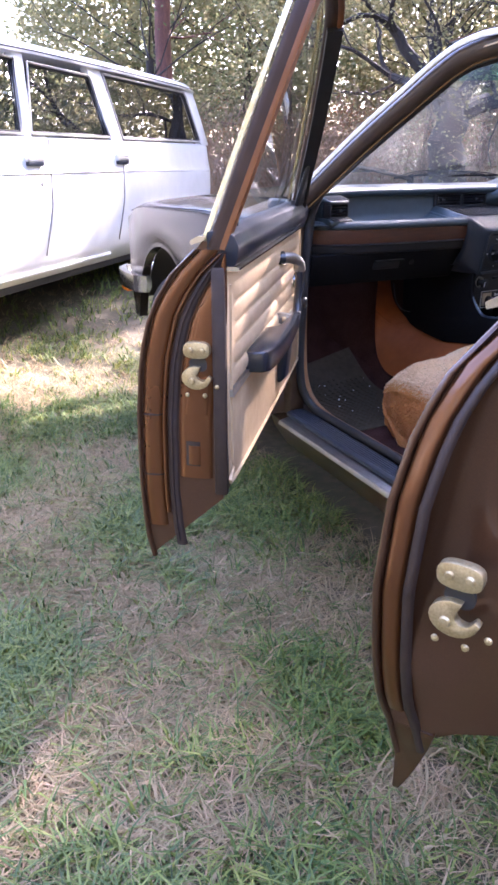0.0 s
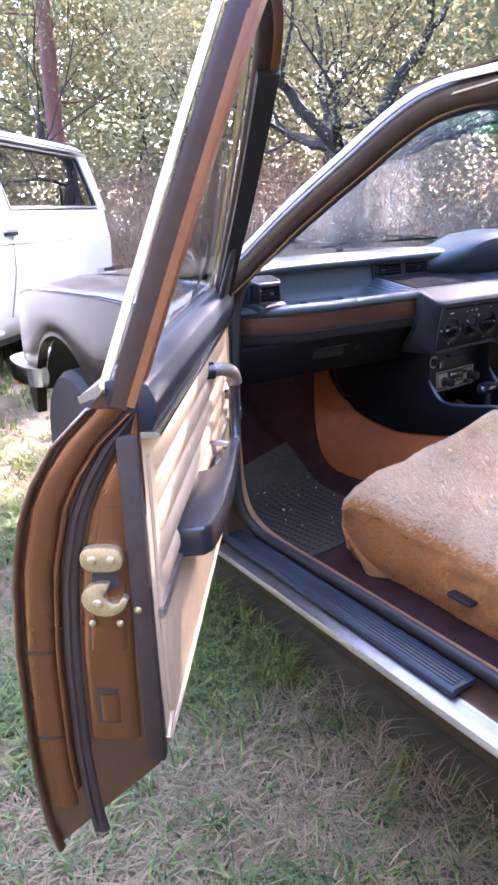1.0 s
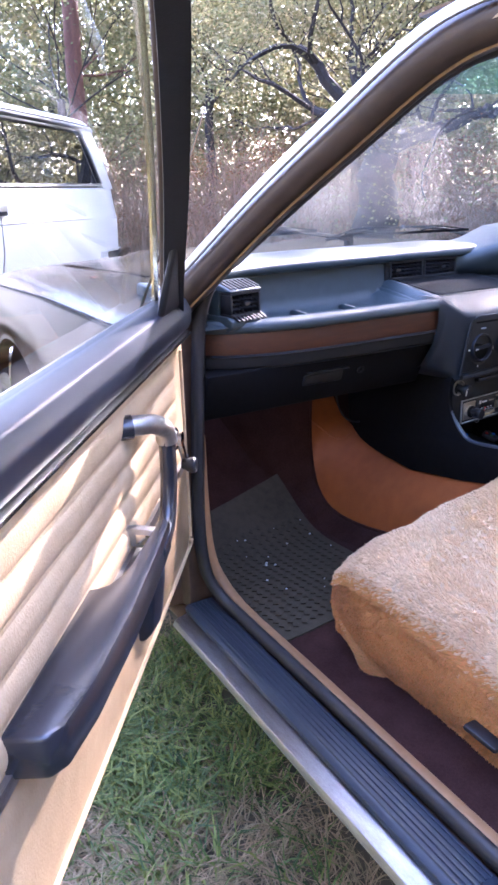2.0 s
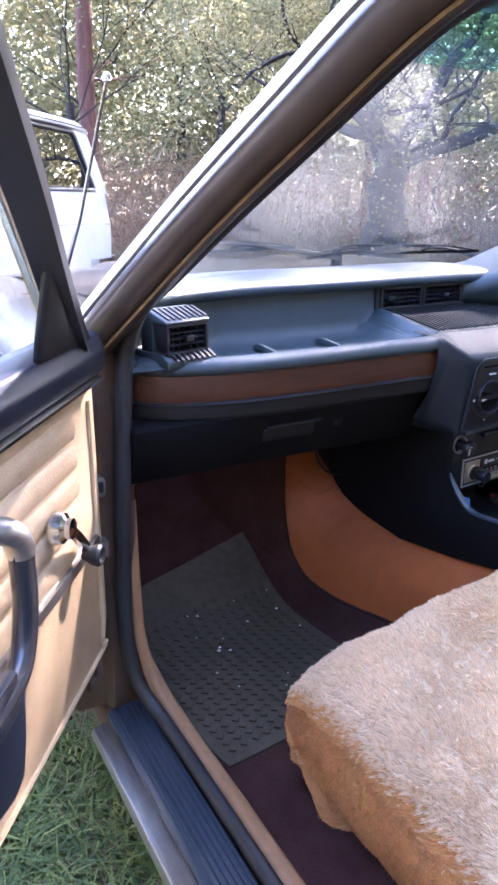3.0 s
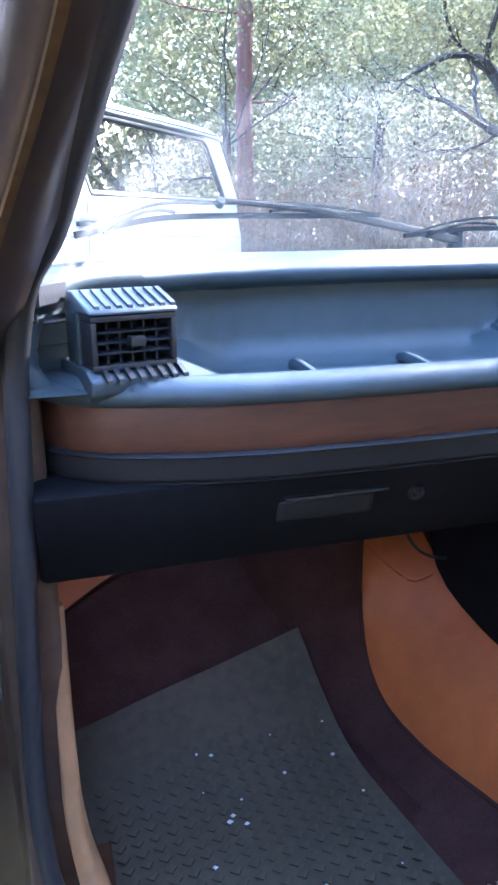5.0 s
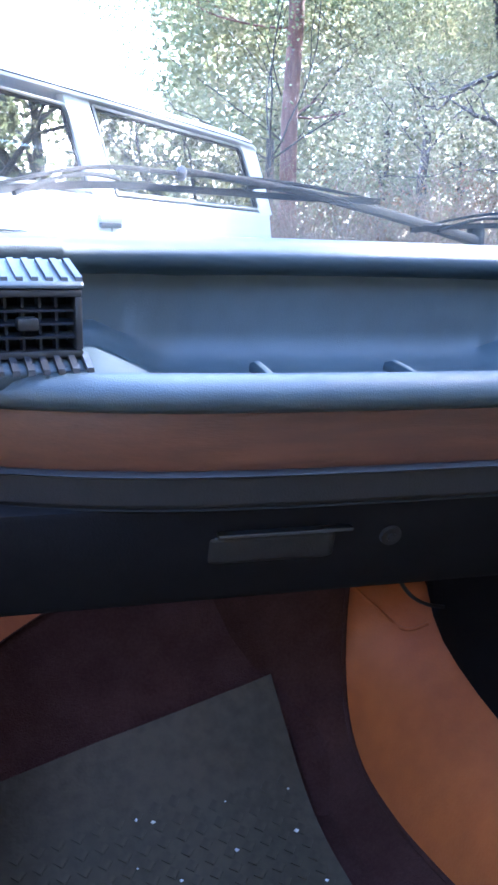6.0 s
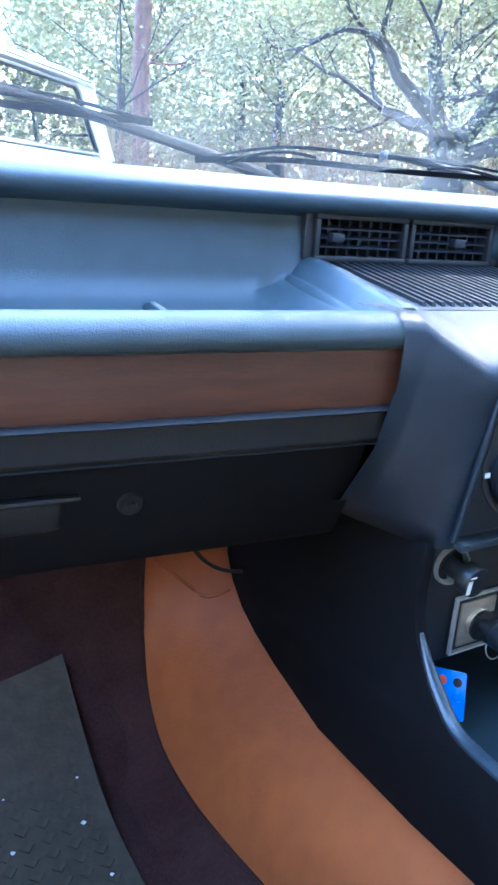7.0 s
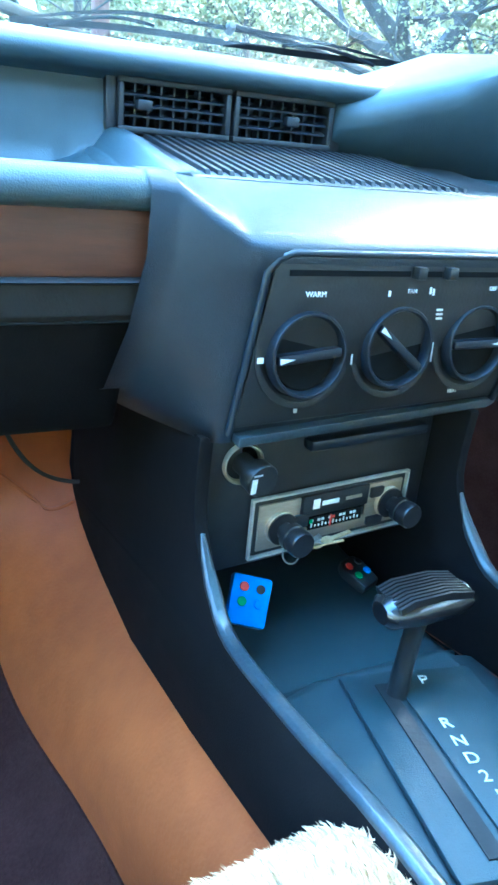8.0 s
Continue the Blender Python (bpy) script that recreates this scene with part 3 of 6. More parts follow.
part("near_b_pillar", Geo().loft([[(-0.66, -1.02, z), (-0.66, -0.93, z), (x, -0.93, z), (x, -1.02, z)] for z, x in ((0.33, -0.775), (0.98, -0.775), (1.38, -0.66))]), M_JAMB, car, bevel=0.01)
part("tail", Geo().prism([(-1.95, 0.30), (-1.95, 0.98), (-2.95, 0.93), (-2.98, 0.45), (-2.7, 0.30)], "x", -0.78, 0.86), M_PAINT, car, bevel=0.03)

# wipers lying along the screen's foot
def wiper(tip, mid, end, base):
    """Blade on the glass under a bridged carrier, held at its middle by a flat arm from the pivot."""
    tip, mid, end, base = Vector(tip), Vector(mid), Vector(end), Vector(base)
    def spine(lift, drop=0.0, n=10):
        return smooth_path([tip + Vector((0, 0, lift * 0.2)), tip.lerp(mid, 0.5) + Vector((0, 0.018, 0.012 + lift * 0.7 - drop)), mid + Vector((0, 0, lift - drop)), mid.lerp(end, 0.5) + Vector((0, 0.010, 0.006 + lift * 0.7 - drop)), end + Vector((0, 0, lift * 0.2))], n)
    def flat(w, h):
        return [(-w, -h), (w, -h), (w, h * 0.4), (w * 0.6, h), (-w * 0.6, h), (-w, h * 0.4)]
    run = spine(0.0)
    w = part("wiper", Geo().sweep(run, flat(0.0026, 0.0022), scales=[0.45 + 0.55 * math.sin(math.pi * i / (len(run) - 1)) for i in range(len(run))]), M_UNDER, car, "black wiper with a bridged carrier", angle=50)
    part("blade", Geo().sweep(spine(0.0, 0.013), [(-0.0010, -0.0045), (0.0010, -0.0045), (0.0020, 0.0), (0.0020, 0.002), (-0.0020, 0.002), (-0.0020, 0.0)]), M_UNDER, w, angle=50)
    for k0, k1 in ((0.10, 0.34), (0.66, 0.90)):
        n = len(run) - 1
        seg = run[int(k0 * n):int(k1 * n) + 1]
        part("bridge", Geo().sweep([q + Vector((0, -0.004, -0.010 + 0.005 * math.sin(math.pi * i / (len(seg) - 1)))) for i, q in enumerate(seg)], flat(0.0024, 0.0017)), M_UNDER, w, angle=50)
    arm = smooth_path([mid + Vector((0, 0, 0.003)), mid.lerp(base, 0.30) + Vector((0, -0.012, 0.008)), mid.lerp(base, 0.66) + Vector((0, -0.008, 0.006)), base], 6)
    part("arm", Geo().sweep(arm, flat(0.0065, 0.0038), scales=[0.7 + 0.9 * i / (len(arm) - 1) for i in range(len(arm))]), M_UNDER, w, angle=50)
    part("rivet", Geo().lathe([(0.001, 0.008), (0.004, 0.0075), (0.0055, 0.004), (0.0055, -0.004)], Matrix.Translation(mid) @ pose(0, 0, 0, 62, 0, 0), 12), M_RUBBER, w)
    part("pivot", Geo().lathe([(0.001, 0.018), (0.012, 0.016), (0.014, -0.03)], Matrix.Translation(base), 14), M_UNDER, w)


wiper((-0.647, 0.250, 1.068), (-0.470, 0.412, 1.100), (-0.233, 0.478, 1.088), (-0.022, 0.627, 1.050))
wiper((-0.166, 0.533, 1.060), (0.062, 0.508, 1.080), (0.262, 0.462, 1.068), (0.430, 0.590, 1.036))
part("antenna", Geo().tube([(-0.806, 0.232, 0.970), (-0.789, 0.078, 1.15), (-0.779, -0.020, 1.292)], [0.003, 0.0024, 0.0018], 6).lathe([(0.001, 0.005), (0.0045, 0.003), (0.0045, -0.004), (0.001, -0.005)], pose(-0.779, -0.021, 1.294), 10), M_CHROME, car)

# ---- front door, standing open about 36 degrees; local x inwards, -y from the hinge to the lock edge ----
HINGE = pose(-0.80, 0.13, 0, 0, 0, -36)


def skin_x(z):
    """Outer face of the door skin by height: barrel-shaped."""
    return interp(z, [0.40, 0.45, 0.55, 0.69, 0.80, 0.88, 0.94, 0.985, 1.005], [-0.118, -0.130, -0.136, -0.134, -0.124, -0.103, -0.070, -0.022, -0.005])


def door_shell(u0, u1, rear_cut=None, inner=0.022, skin=skin_x):
    zs = [0.405, 0.43, 0.50, 0.58, 0.66, 0.74, 0.80, 0.85, 0.90, 0.94, 0.97, 0.99, 1.003]
    def ring(u, grow=0.0):
        outer = [(skin(z), -u - (rear_cut(z) if rear_cut else 0), max(z, 0.50 - 0.10 * min(1.0, u / 0.66)) if z < 0.5 else z) for z in zs]
        inn = [(inner, -u + grow - (rear_cut(z) if rear_cut else 0), max(z, 0.535)) for z in reversed(zs)]
        return outer + inn
    return Geo().loft([ring(lerp(u0, u1, i / 6)) for i in range(7)])


door = part("front_door", door_shell(0.015, 0.955), M_PAINT, car, "open brown front door with pleated beige trim", bevel=0.006, angle=35, m=HINGE)
U = 0.956
# folded lock edge: raised bands, the rubber and the inner sheet
def edge_band(x0, x1, z0, z1, proud, mat, name, label="", follow=True):
    zs = [lerp(z0, z1, i / 14) for i in range(15)]
    rows = []
    for z in zs:
        s = skin_x(z) if follow else 0.0
        a, b = s + x0, s + x1
        a, b = min(a, 0.03), min(b, 0.034)
        rows.append([(lerp(a, b, k), -U + 0.002 - (proud + 0.002) * h, z) for k, h in ((0, 0), (0.06, 0.55), (0.2, 0.9), (0.5, 1.0), (0.8, 0.9), (0.94, 0.55), (1, 0))])
    return part(name, Geo().loft(rows), mat, door, label, smooth=True, angle=60)
edge_band(-0.004, 0.005, 0.40, 0.99, 0.009, M_PAINT, "skin_fold", "rolled edge of the outer skin")
edge_band(0.006, 0.044, 0.47, 0.99, 0.006, M_JAMB, "edge_return", "glossy orange-brown return of the skin")
edge_band(0.045, 0.0525, 0.50, 0.985, 0.009, M_JAMB, "edge_flange", "glossy orange-brown flange beside the groove")
edge_band(0.0535, 0.074, 0.43, 0.985, 0.005, M_SEAL, "edge_seal", "dark rubber seal in the lock edge")
edge_band(0.060, 0.066, 0.44, 0.985, 0.0085, M_SEAL, "seal_lip")
edge_band(0.075, 0.139, 0.575, 0.985, 0.005, M_JAMB, "lock_face")
edge_band(0.078, 0.136, 0.895, 0.962, 0.0065, M_JAMB, "face_pressing")
edge_band(0.082, 0.134, 0.700, 0.880, 0.0068, M_JAMB, "lock_plate")
edge_band(0.084, 0.122, 0.600, 0.648, 0.0065, M_SEAL, "plug_recess")
edge_band(0.090, 0.120, 0.603, 0.640, 0.008, M_JAMB, "edge_plug")
edge_band(0.006, 0.044, 0.694, 0.697, 0.0072, M_SEAL, "seam")
edge_band(0.006, 0.044, 0.575, 0.578, 0.0072, M_SEAL, "seam")
part("inner_edge", Geo().box(0.008, 0.032, -U - 0.009, -U + 0.01, 0.545, 0.962), M_SEAL, door, "dark rubber edging of the trim card", bevel=0.004)


def latch(parent, y, x, z):
    """Zinc lock: upper cover with two screws, striker hook below."""
    def oval(cx, cz, w, h, n=18):
        return [(cx + w * abs(math.cos(a)) ** 0.7 * (1 if math.cos(a) > 0 else -1), cz + h * abs(math.sin(a)) ** 0.7 * (1 if math.sin(a) > 0 else -1)) for a in [2 * math.pi * i / n for i in range(n)]]
    lk = part("latch", Geo().prism(oval(x, z, 0.024, 0.015), "y", y, y - 0.014), M_ZINC, parent, "yellowed zinc door lock with a hook", bevel=0.002)
    turn = [radians(100 + 235 * i / 14) for i in range(15)]
    hook = [(x - 0.002 + 0.026 * math.cos(a), z - 0.050 + 0.021 * math.sin(a)) for a in turn] + [(x + 0.026, z - 0.050), (x + 0.020, z - 0.046)] + [(x + 0.009 + 0.010 * math.cos(a), z - 0.046 + 0.009 * math.sin(a)) for a in reversed(turn[2:13])] + [(x + 0.006, z - 0.030)]
    part("latch_hook", Geo().prism(hook, "y", y, y - 0.013), M_ZINC, parent, bevel=0.0015)
    part("latch_recess", Geo().prism(oval(x, z - 0.028, 0.016, 0.013), "y", y + 0.001, y - 0.004), M_RUBBER, parent)
    for dx in (-0.010, 0.011):
        part("screw", Geo().lathe([(0.001, 0.0035), (0.004, 0.003), (0.0055, 0.0)], pose(x + dx, y - 0.014, z, 90, 0, 0), 12), M_ZINC, parent)
    part("screw", Geo().lathe([(0.001, 0.0035), (0.005, 0.003), (0.0065, 0.0)], pose(x - 0.010, y - 0.013, z - 0.055, 90, 0, 0), 12), M_ZINC, parent)
    for dx, dz in ((-0.02, -0.083), (0.012, -0.083), (0.034, -0.066)):
        part("screw", Geo().lathe([(0.001, 0.003), (0.0035, 0.002), (0.0045, 0.0)], pose(x + dx, y - 0.006, z + dz, 90, 0, 0), 10), M_ZINC, parent)


latch(door, -U - 0.004, -0.018, 0.822)

# trim card: plain lower part, pleated upper part, chrome lines, padded top
XT = 0.034
card = part("trim_card", Geo().prism([(-0.012, 0.60), (-0.030, 0.562), (-0.075, 0.548), (-0.90, 0.548), (-0.945, 0.575), (-0.955, 0.64), (-0.955, 0.955), (-0.012, 0.955)], "x", 0.020, XT), M_BEIGE, door, "beige vinyl door card", bevel=0.004)
rim = [(XT + 0.001, -0.038, 0.93), (XT + 0.001, -0.038, 0.61), (XT + 0.001, -0.055, 0.575), (XT + 0.001, -0.095, 0.562), (XT + 0.001, -0.885, 0.562), (XT + 0.001, -0.925, 0.59), (XT + 0.001, -0.935, 0.65), (XT + 0.001, -0.935, 0.93)]
part("card_piping", Geo().tube(smooth_path(rim, 4), 0.0035, 6), M_BEIGE, door)
PLEATS = [0.932, 0.894, 0.856, 0.818, 0.780, 0.744]
for i in range(5):
    z1, z0 = PLEATS[i], PLEATS[i + 1]
    rows = []
    for k in range(9):
        t = k / 8
        z = lerp(z0, z1, t)
        bulge = 0.0068 * math.sin(math.pi * t) ** 0.55
        row = []
        for j in range(29):
            u = lerp(0.075, 0.915, j / 28)
            ends = min(1.0, (u - 0.075) / 0.02, (0.915 - u) / 0.02) ** 0.6 if 0.075 < u < 0.915 else 0.0
            wob = 0.0012 * noise.noise((u * 14, z * 30, i))
            row.append((XT - 0.002 + bulge * ends + wob * ends, -u, z + 0.002 * noise.noise((u * 6, i, 2))))
        rows.append(row)
    part("pleat", Geo().sheet(rows), M_BEIGE, door, smooth=True, angle=80)
part("card_moulding", Geo().sweep([(XT + 0.003, -0.04, 0.736), (XT + 0.003, -0.945, 0.738)], [(-0.004, -0.006), (0.004, -0.006), (0.003, 0.006), (-0.003, 0.006)]), M_ALU, door)
part("top_moulding", Geo().prism([(0.034, 0.955), (0.052, 0.955), (0.0555, 0.957), (0.0550, 0.960), (0.050, 0.9625), (0.034, 0.9625)], "y", -0.03, -0.955), M_CHROME, door, "bright moulding under the padded top")
part("top_pad", Geo().loft([[(0.0, -u, 0.962), (0.048, -u, 0.963), (0.054, -u, 0.977), (0.055, -u, 0.995), (0.046, -u, 1.014), (0.024, -u, 1.022), (0.0, -u, 1.018)] for u in [0.012 + 0.118 * i for i in range(9)]]), M_PAD, door, "padded dark vinyl top of the door", bevel=0.003)
part("lock_button", Geo().lathe([(0.004, 0.0), (0.0045, 0.012), (0.003, 0.018), (0.0062, 0.026), (0.0075, 0.034), (0.006, 0.040), (0.001, 0.042)], pose(0.030, -0.860, 1.020), 14), M_PLASTIC, door, "black lock button")

# armrest running into an upright pull handle
ARM = [(0.030, -0.800), (0.070, -0.795), (0.081, -0.778), (0.088, -0.72), (0.091, -0.60), (0.089, -0.50), (0.086, -0.43), (0.084, -0.388), (0.067, -0.388), (0.066, -0.45), (0.064, -0.505), (0.059, -0.535), (0.050, -0.557), (0.040, -0.565), (0.030, -0.566)]
part("armrest", Geo().prism(ARM, "z", 0.736, 0.779), M_ARM, door, "black moulded armrest", bevel=0.007)
GRIP = [(0.0135 * math.cos(a * math.pi / 6), 0.0115 * math.sin(a * math.pi / 6)) for a in range(12)]
part("pull_handle", Geo().sweep(smooth_path([(0.077, -0.348, 0.878), (0.076, -0.346, 0.83), (0.075, -0.352, 0.794), (0.0755, -0.368, 0.769), (0.076, -0.395, 0.759), (0.077, -0.44, 0.757)], 6), GRIP, up=(1, 0, 0)), M_ARM, door, "black grab handle", angle=70)
BRK = [(0.0150 * math.cos(a * math.pi / 6), 0.0130 * math.sin(a * math.pi / 6)) for a in range(12)]
part("handle_bracket", Geo().sweep(smooth_path([(0.034, -0.400, 0.908), (0.050, -0.386, 0.907), (0.066, -0.366, 0.902), (0.075, -0.352, 0.890), (0.077, -0.348, 0.872)], 5), BRK, up=(0, 0, 1)), M_ALU, door, "bright metal bracket of the grab handle", angle=70)
part("bracket_foot", Geo().sweep([(0.026, -0.402, 0.907), (0.044, -0.393, 0.907)], [(0.0175 * math.cos(a * math.pi / 6), 0.016 * math.sin(a * math.pi / 6)) for a in range(12)], up=(0, 0, 1)), M_ARM, door, angle=60)
part("sash_cover", Geo().sweep([p + Vector((0.006, 0.0, -0.004)) for p in smooth_path([(0.022, -0.035, 0.995), (0.055, -0.17, 1.085), (0.100, -0.34, 1.200), (0.140, -0.51, 1.310), (0.160, -0.61, 1.366)], 5)], [(-0.015, -0.015), (0.012, -0.015), (0.018, -0.011), (0.0165, -0.0075), (0.020, -0.004), (0.0165, 0.0), (0.020, 0.004), (0.0165, 0.0075), (0.018, 0.011), (0.012, 0.015), (-0.015, 0.015)], up=(1, 0, 0.2)), M_PLASTIC, door, "black rubber-covered front leg of the sash", angle=50)
quarter = Geo().prism([(-0.040, 1.010), (-0.205, 1.012), (-0.218, 1.04), (-0.250, 1.138), (-0.236, 1.142), (-0.150, 1.075)], "x", 0.034, 0.046)
quarter.v = [(x + (z - 1.0) * 0.34, y, z) for x, y, z in quarter.v]
part("quarter_cover", quarter, M_PLASTIC, door, "black corner cover at the foot of the sash", bevel=0.006)
part("door_opener", Geo().loft([[(x, -0.424, z0), (x, -0.412, z0 - 0.001), (x, -0.404, z0 + 0.004), (x, -0.404, z1 - 0.004), (x, -0.412, z1), (x, -0.424, z1)] for x, z0, z1 in ((0.030, 0.757, 0.779), (0.044, 0.754, 0.781), (0.060, 0.752, 0.780), (0.072, 0.753, 0.778), (0.077, 0.757, 0.774))]), M_ALU, door, "pale metal door opener", bevel=0.003)
part("opener_inset", Geo().box(0.046, 0.068, -0.4255, -0.423, 0.759, 0.773), M_CHROME, door, bevel=0.001)
wind = part("window_winder", Geo().lathe([(0.020, 0.0), (0.018, 0.012), (0.012, 0.016), (0.012, 0.022), (0.001, 0.024)], pose(XT + 0.008, -0.19, 0.822, 0, 90, 0), 20), M_CHROME, door, "chrome window winder with a black knob")
part("crank", Geo().sweep(smooth_path([(XT + 0.022, -0.192, 0.824), (XT + 0.020, -0.155, 0.795), (XT + 0.014, -0.112, 0.758)], 4), [(-0.006, -0.004), (0.006, -0.004), (0.006, 0.004), (-0.006, 0.004)], up=(1, 0, 0)), M_CHROME, wind)
part("knob", Geo().lathe([(0.007, 0.0), (0.009, 0.006), (0.013, 0.013), (0.0145, 0.021), (0.012, 0.025), (0.009, 0.024), (0.006, 0.021), (0.001, 0.021)], pose(XT + 0.010, -0.114, 0.750, 0, 90, 0), 20), M_PLASTIC, wind)
part("armrest_foot", Geo().loft([[(XT - 0.001, -0.41, z), (XT + d, -0.405, z), (XT + d + 0.004, -0.37, z), (XT + d, -0.337, z), (XT - 0.001, -0.332, z)] for z, d in ((0.600, 0.008), (0.612, 0.018), (0.66, 0.024), (0.71, 0.028), (0.729, 0.030))]), M_PAD, door, "dark moulded foot under the armrest", bevel=0.006)

# window surround, leaning inwards with height
FR = [(0.022, -0.045, 1.000), (0.055, -0.17, 1.085), (0.100, -0.34, 1.200), (0.140, -0.51, 1.310), (0.160, -0.61, 1.366), (0.168, -0.69, 1.392), (0.170, -0.78, 1.400), (0.168, -0.86, 1.398), (0.158, -0.908, 1.372), (0.080, -0.932, 1.17), (0.012, -0.948, 0.99)]
fr = smooth_path(FR, 5)
part("window_surround", Geo().sweep(fr, [(-0.011, -0.008), (-0.006, -0.012), (0.0, -0.0135), (0.006, -0.012), (0.011, -0.008), (0.013, 0.0), (0.011, 0.012), (-0.011, 0.012)], up=(1, 0, 0.2)), M_SURROUND, door, "dark brown sash round the door glass", angle=70)
part("sash_seal", Geo().sweep([p + Vector((0.014, 0, 0)) for p in fr], [(-0.012, -0.003), (-0.006, -0.007), (0.004, -0.008), (0.012, -0.003), (0.011, 0.006), (-0.011, 0.006)], up=(1, 0, 0.2)), M_SASH, door, "orange-brown inner edge of the sash", angle=70)
part("sash_chrome", Geo().sweep([p + Vector((-0.0135, 0, 0)) for p in fr], [(-0.0042, -0.010), (0.000, -0.0135), (0.0036, -0.0125), (0.0045, -0.004), (-0.0042, -0.004)], up=(1, 0, 0.2)), M_GILT, door, "bright gold-tinted strip on the sash", angle=50)
part("belt_moulding", Geo().prism([(-0.024, 0.997), (-0.004, 1.004), (0.002, 1.012), (-0.012, 1.012), (-0.026, 1.004)], "y", -0.03, -0.965), M_CHROME, door)
rows = []
for i in range(13):
    u = lerp(0.06, 0.925, i / 12)
    top = interp(u, [0.045, 0.17, 0.34, 0.51, 0.61, 0.69, 0.78, 0.86, 0.905, 0.93, 0.945], [1.0, 1.085, 1.20, 1.31, 1.366, 1.392, 1.40, 1.398, 1.37, 1.17, 1.0])
    rows.append([(interp(z, [1.0, 1.40], [0.008, 0.156]), -u, z) for z in [lerp(0.99, max(top, 1.0), k / 6) for k in range(7)]])
dg = part("door_glass", Geo().sheet(rows), M_GLASS, door, "side glass wound up", fix=False)
dg.visible_shadow = False

# ---- rear door, open, its lock edge towards the lawn ----
REAR = pose(-0.79, -0.96, 0, 0, 0, -58)
def wheel_cut(z):
    return interp(z, [0.40, 0.46, 0.52, 0.60, 0.70, 0.80, 0.88, 0.95, 1.0], [-0.085, -0.07, -0.035, -0.012, 0.003, -0.004, -0.022, -0.052, -0.095])
def rear_skin(z):
    return skin_x(z) * 0.72 + 0.004
rdoor = part("rear_door", door_shell(0.015, 0.66, wheel_cut, 0.085, rear_skin), M_PAINT, car, "open brown rear door seen from its lock edge", bevel=0.006, angle=35, m=REAR)
def rear_band(x0, x1, z0, z1, proud, mat, name):
    rows = []
    for i in range(19):
        z = lerp(z0, z1, i / 18)
        a, b = min(rear_skin(z) + x0, 0.05), min(rear_skin(z) + x1, 0.06)
        y = -0.66 - wheel_cut(z)
        rows.append([(lerp(a, b, k), y + 0.002 - (proud + 0.002) * h, z) for k, h in ((0, 0), (0.06, 0.55), (0.2, 0.9), (0.5, 1.0), (0.8, 0.9), (0.94, 0.55), (1, 0))])
    part(name, Geo().loft(rows), mat, rdoor, smooth=True, angle=60)
rear_band(-0.004, 0.005, 0.40, 1.0, 0.010, M_PAINT, "skin_fold")
rear_band(0.006, 0.028, 0.50, 1.0, 0.007, M_JAMB, "edge_return")
rear_band(0.030, 0.042, 0.42, 0.985, 0.009, M_SEAL, "edge_seal")
tip = []
for z, wide in ((0.46, 0.060), (0.425, 0.046), (0.39, 0.030), (0.36, 0.018), (0.335, 0.006)):
    x, y = rear_skin(max(z, 0.40)), -0.66 - wheel_cut(max(z, 0.40)) - 0.004
    tip.append([(x - 0.003, y, z), (x + wide, y, z), (x + wide, y + 0.012, z), (x - 0.003, y + 0.03, z)])
part("skin_tip", Geo().loft(tip), M_PAINT, rdoor, "pointed lower corner of the door skin", bevel=0.002)
latch(rdoor, -0.667, 0.000, 0.745)
part("trim_card", Geo().box(0.085, 0.097, -0.60, -0.03, 0.55, 0.955), M_BEIGE, rdoor, bevel=0.004)
part("top_pad", Geo().loft([[(0.0, -u, 0.962), (0.09, -u, 0.962), (0.11, -u, 0.99), (0.07, -u, 1.022), (0.0, -u, 1.018)] for u in (0.02, 0.35, 0.60)]), M_PAD, rdoor, bevel=0.004)
part("belt_moulding", Geo().prism([(-0.024, 0.997), (-0.004, 1.004), (0.002, 1.012), (-0.012, 1.012), (-0.026, 1.004)], "y", -0.03, -0.61), M_CHROME, rdoor)
RF = smooth_path([(0.032, -0.03, 1.0), (0.16, -0.06, 1.34), (0.168, -0.12, 1.365), (0.166, -0.40, 1.36), (0.145, -0.50, 1.30), (0.032, -0.60, 1.0)], 5)
part("window_surround", Geo().sweep(RF, [(-0.018, -0.014), (0.018, -0.014), (0.022, 0.0), (0.018, 0.014), (-0.018, 0.014)], up=(1, 0, 0.2)), M_PAINT, rdoor, angle=50)

# ---- dashboard ----
dash = thing("dashboard", "black padded dashboard with an open shelf and a brown strip", "dashboard")


def plan_curve(pts, n=5):
    return [(p.x, p.y) for p in smooth_path([(a, b, 0) for a, b in pts], n)]


LIP = plan_curve([(-0.714, 0.38), (-0.712, 0.31), (-0.704, 0.246), (-0.683, 0.204), (-0.647, 0.173), (-0.59, 0.153), (-0.53, 0.140), (-0.46, 0.134), (-0.38, 0.1325), (-0.30, 0.133), (-0.20, 0.134), (-0.16, 0.1345), (-0.120, 0.1365)])


def along(curve, profile):
    """Carry a closed profile of (depth behind the curve, height) along a plan curve."""
    rings = []
    for i, (x, y) in enumerate(curve):
        a, b = curve[max(i - 1, 0)], curve[min(i + 1, len(curve) - 1)]
        t = Vector((b[0] - a[0], b[1] - a[1])).normalized()
        n = Vector((-t.y, t.x))
        rings.append([(x + n.x * d, y + n.y * d, z) for d, z in profile])
    return Geo().loft(rings)


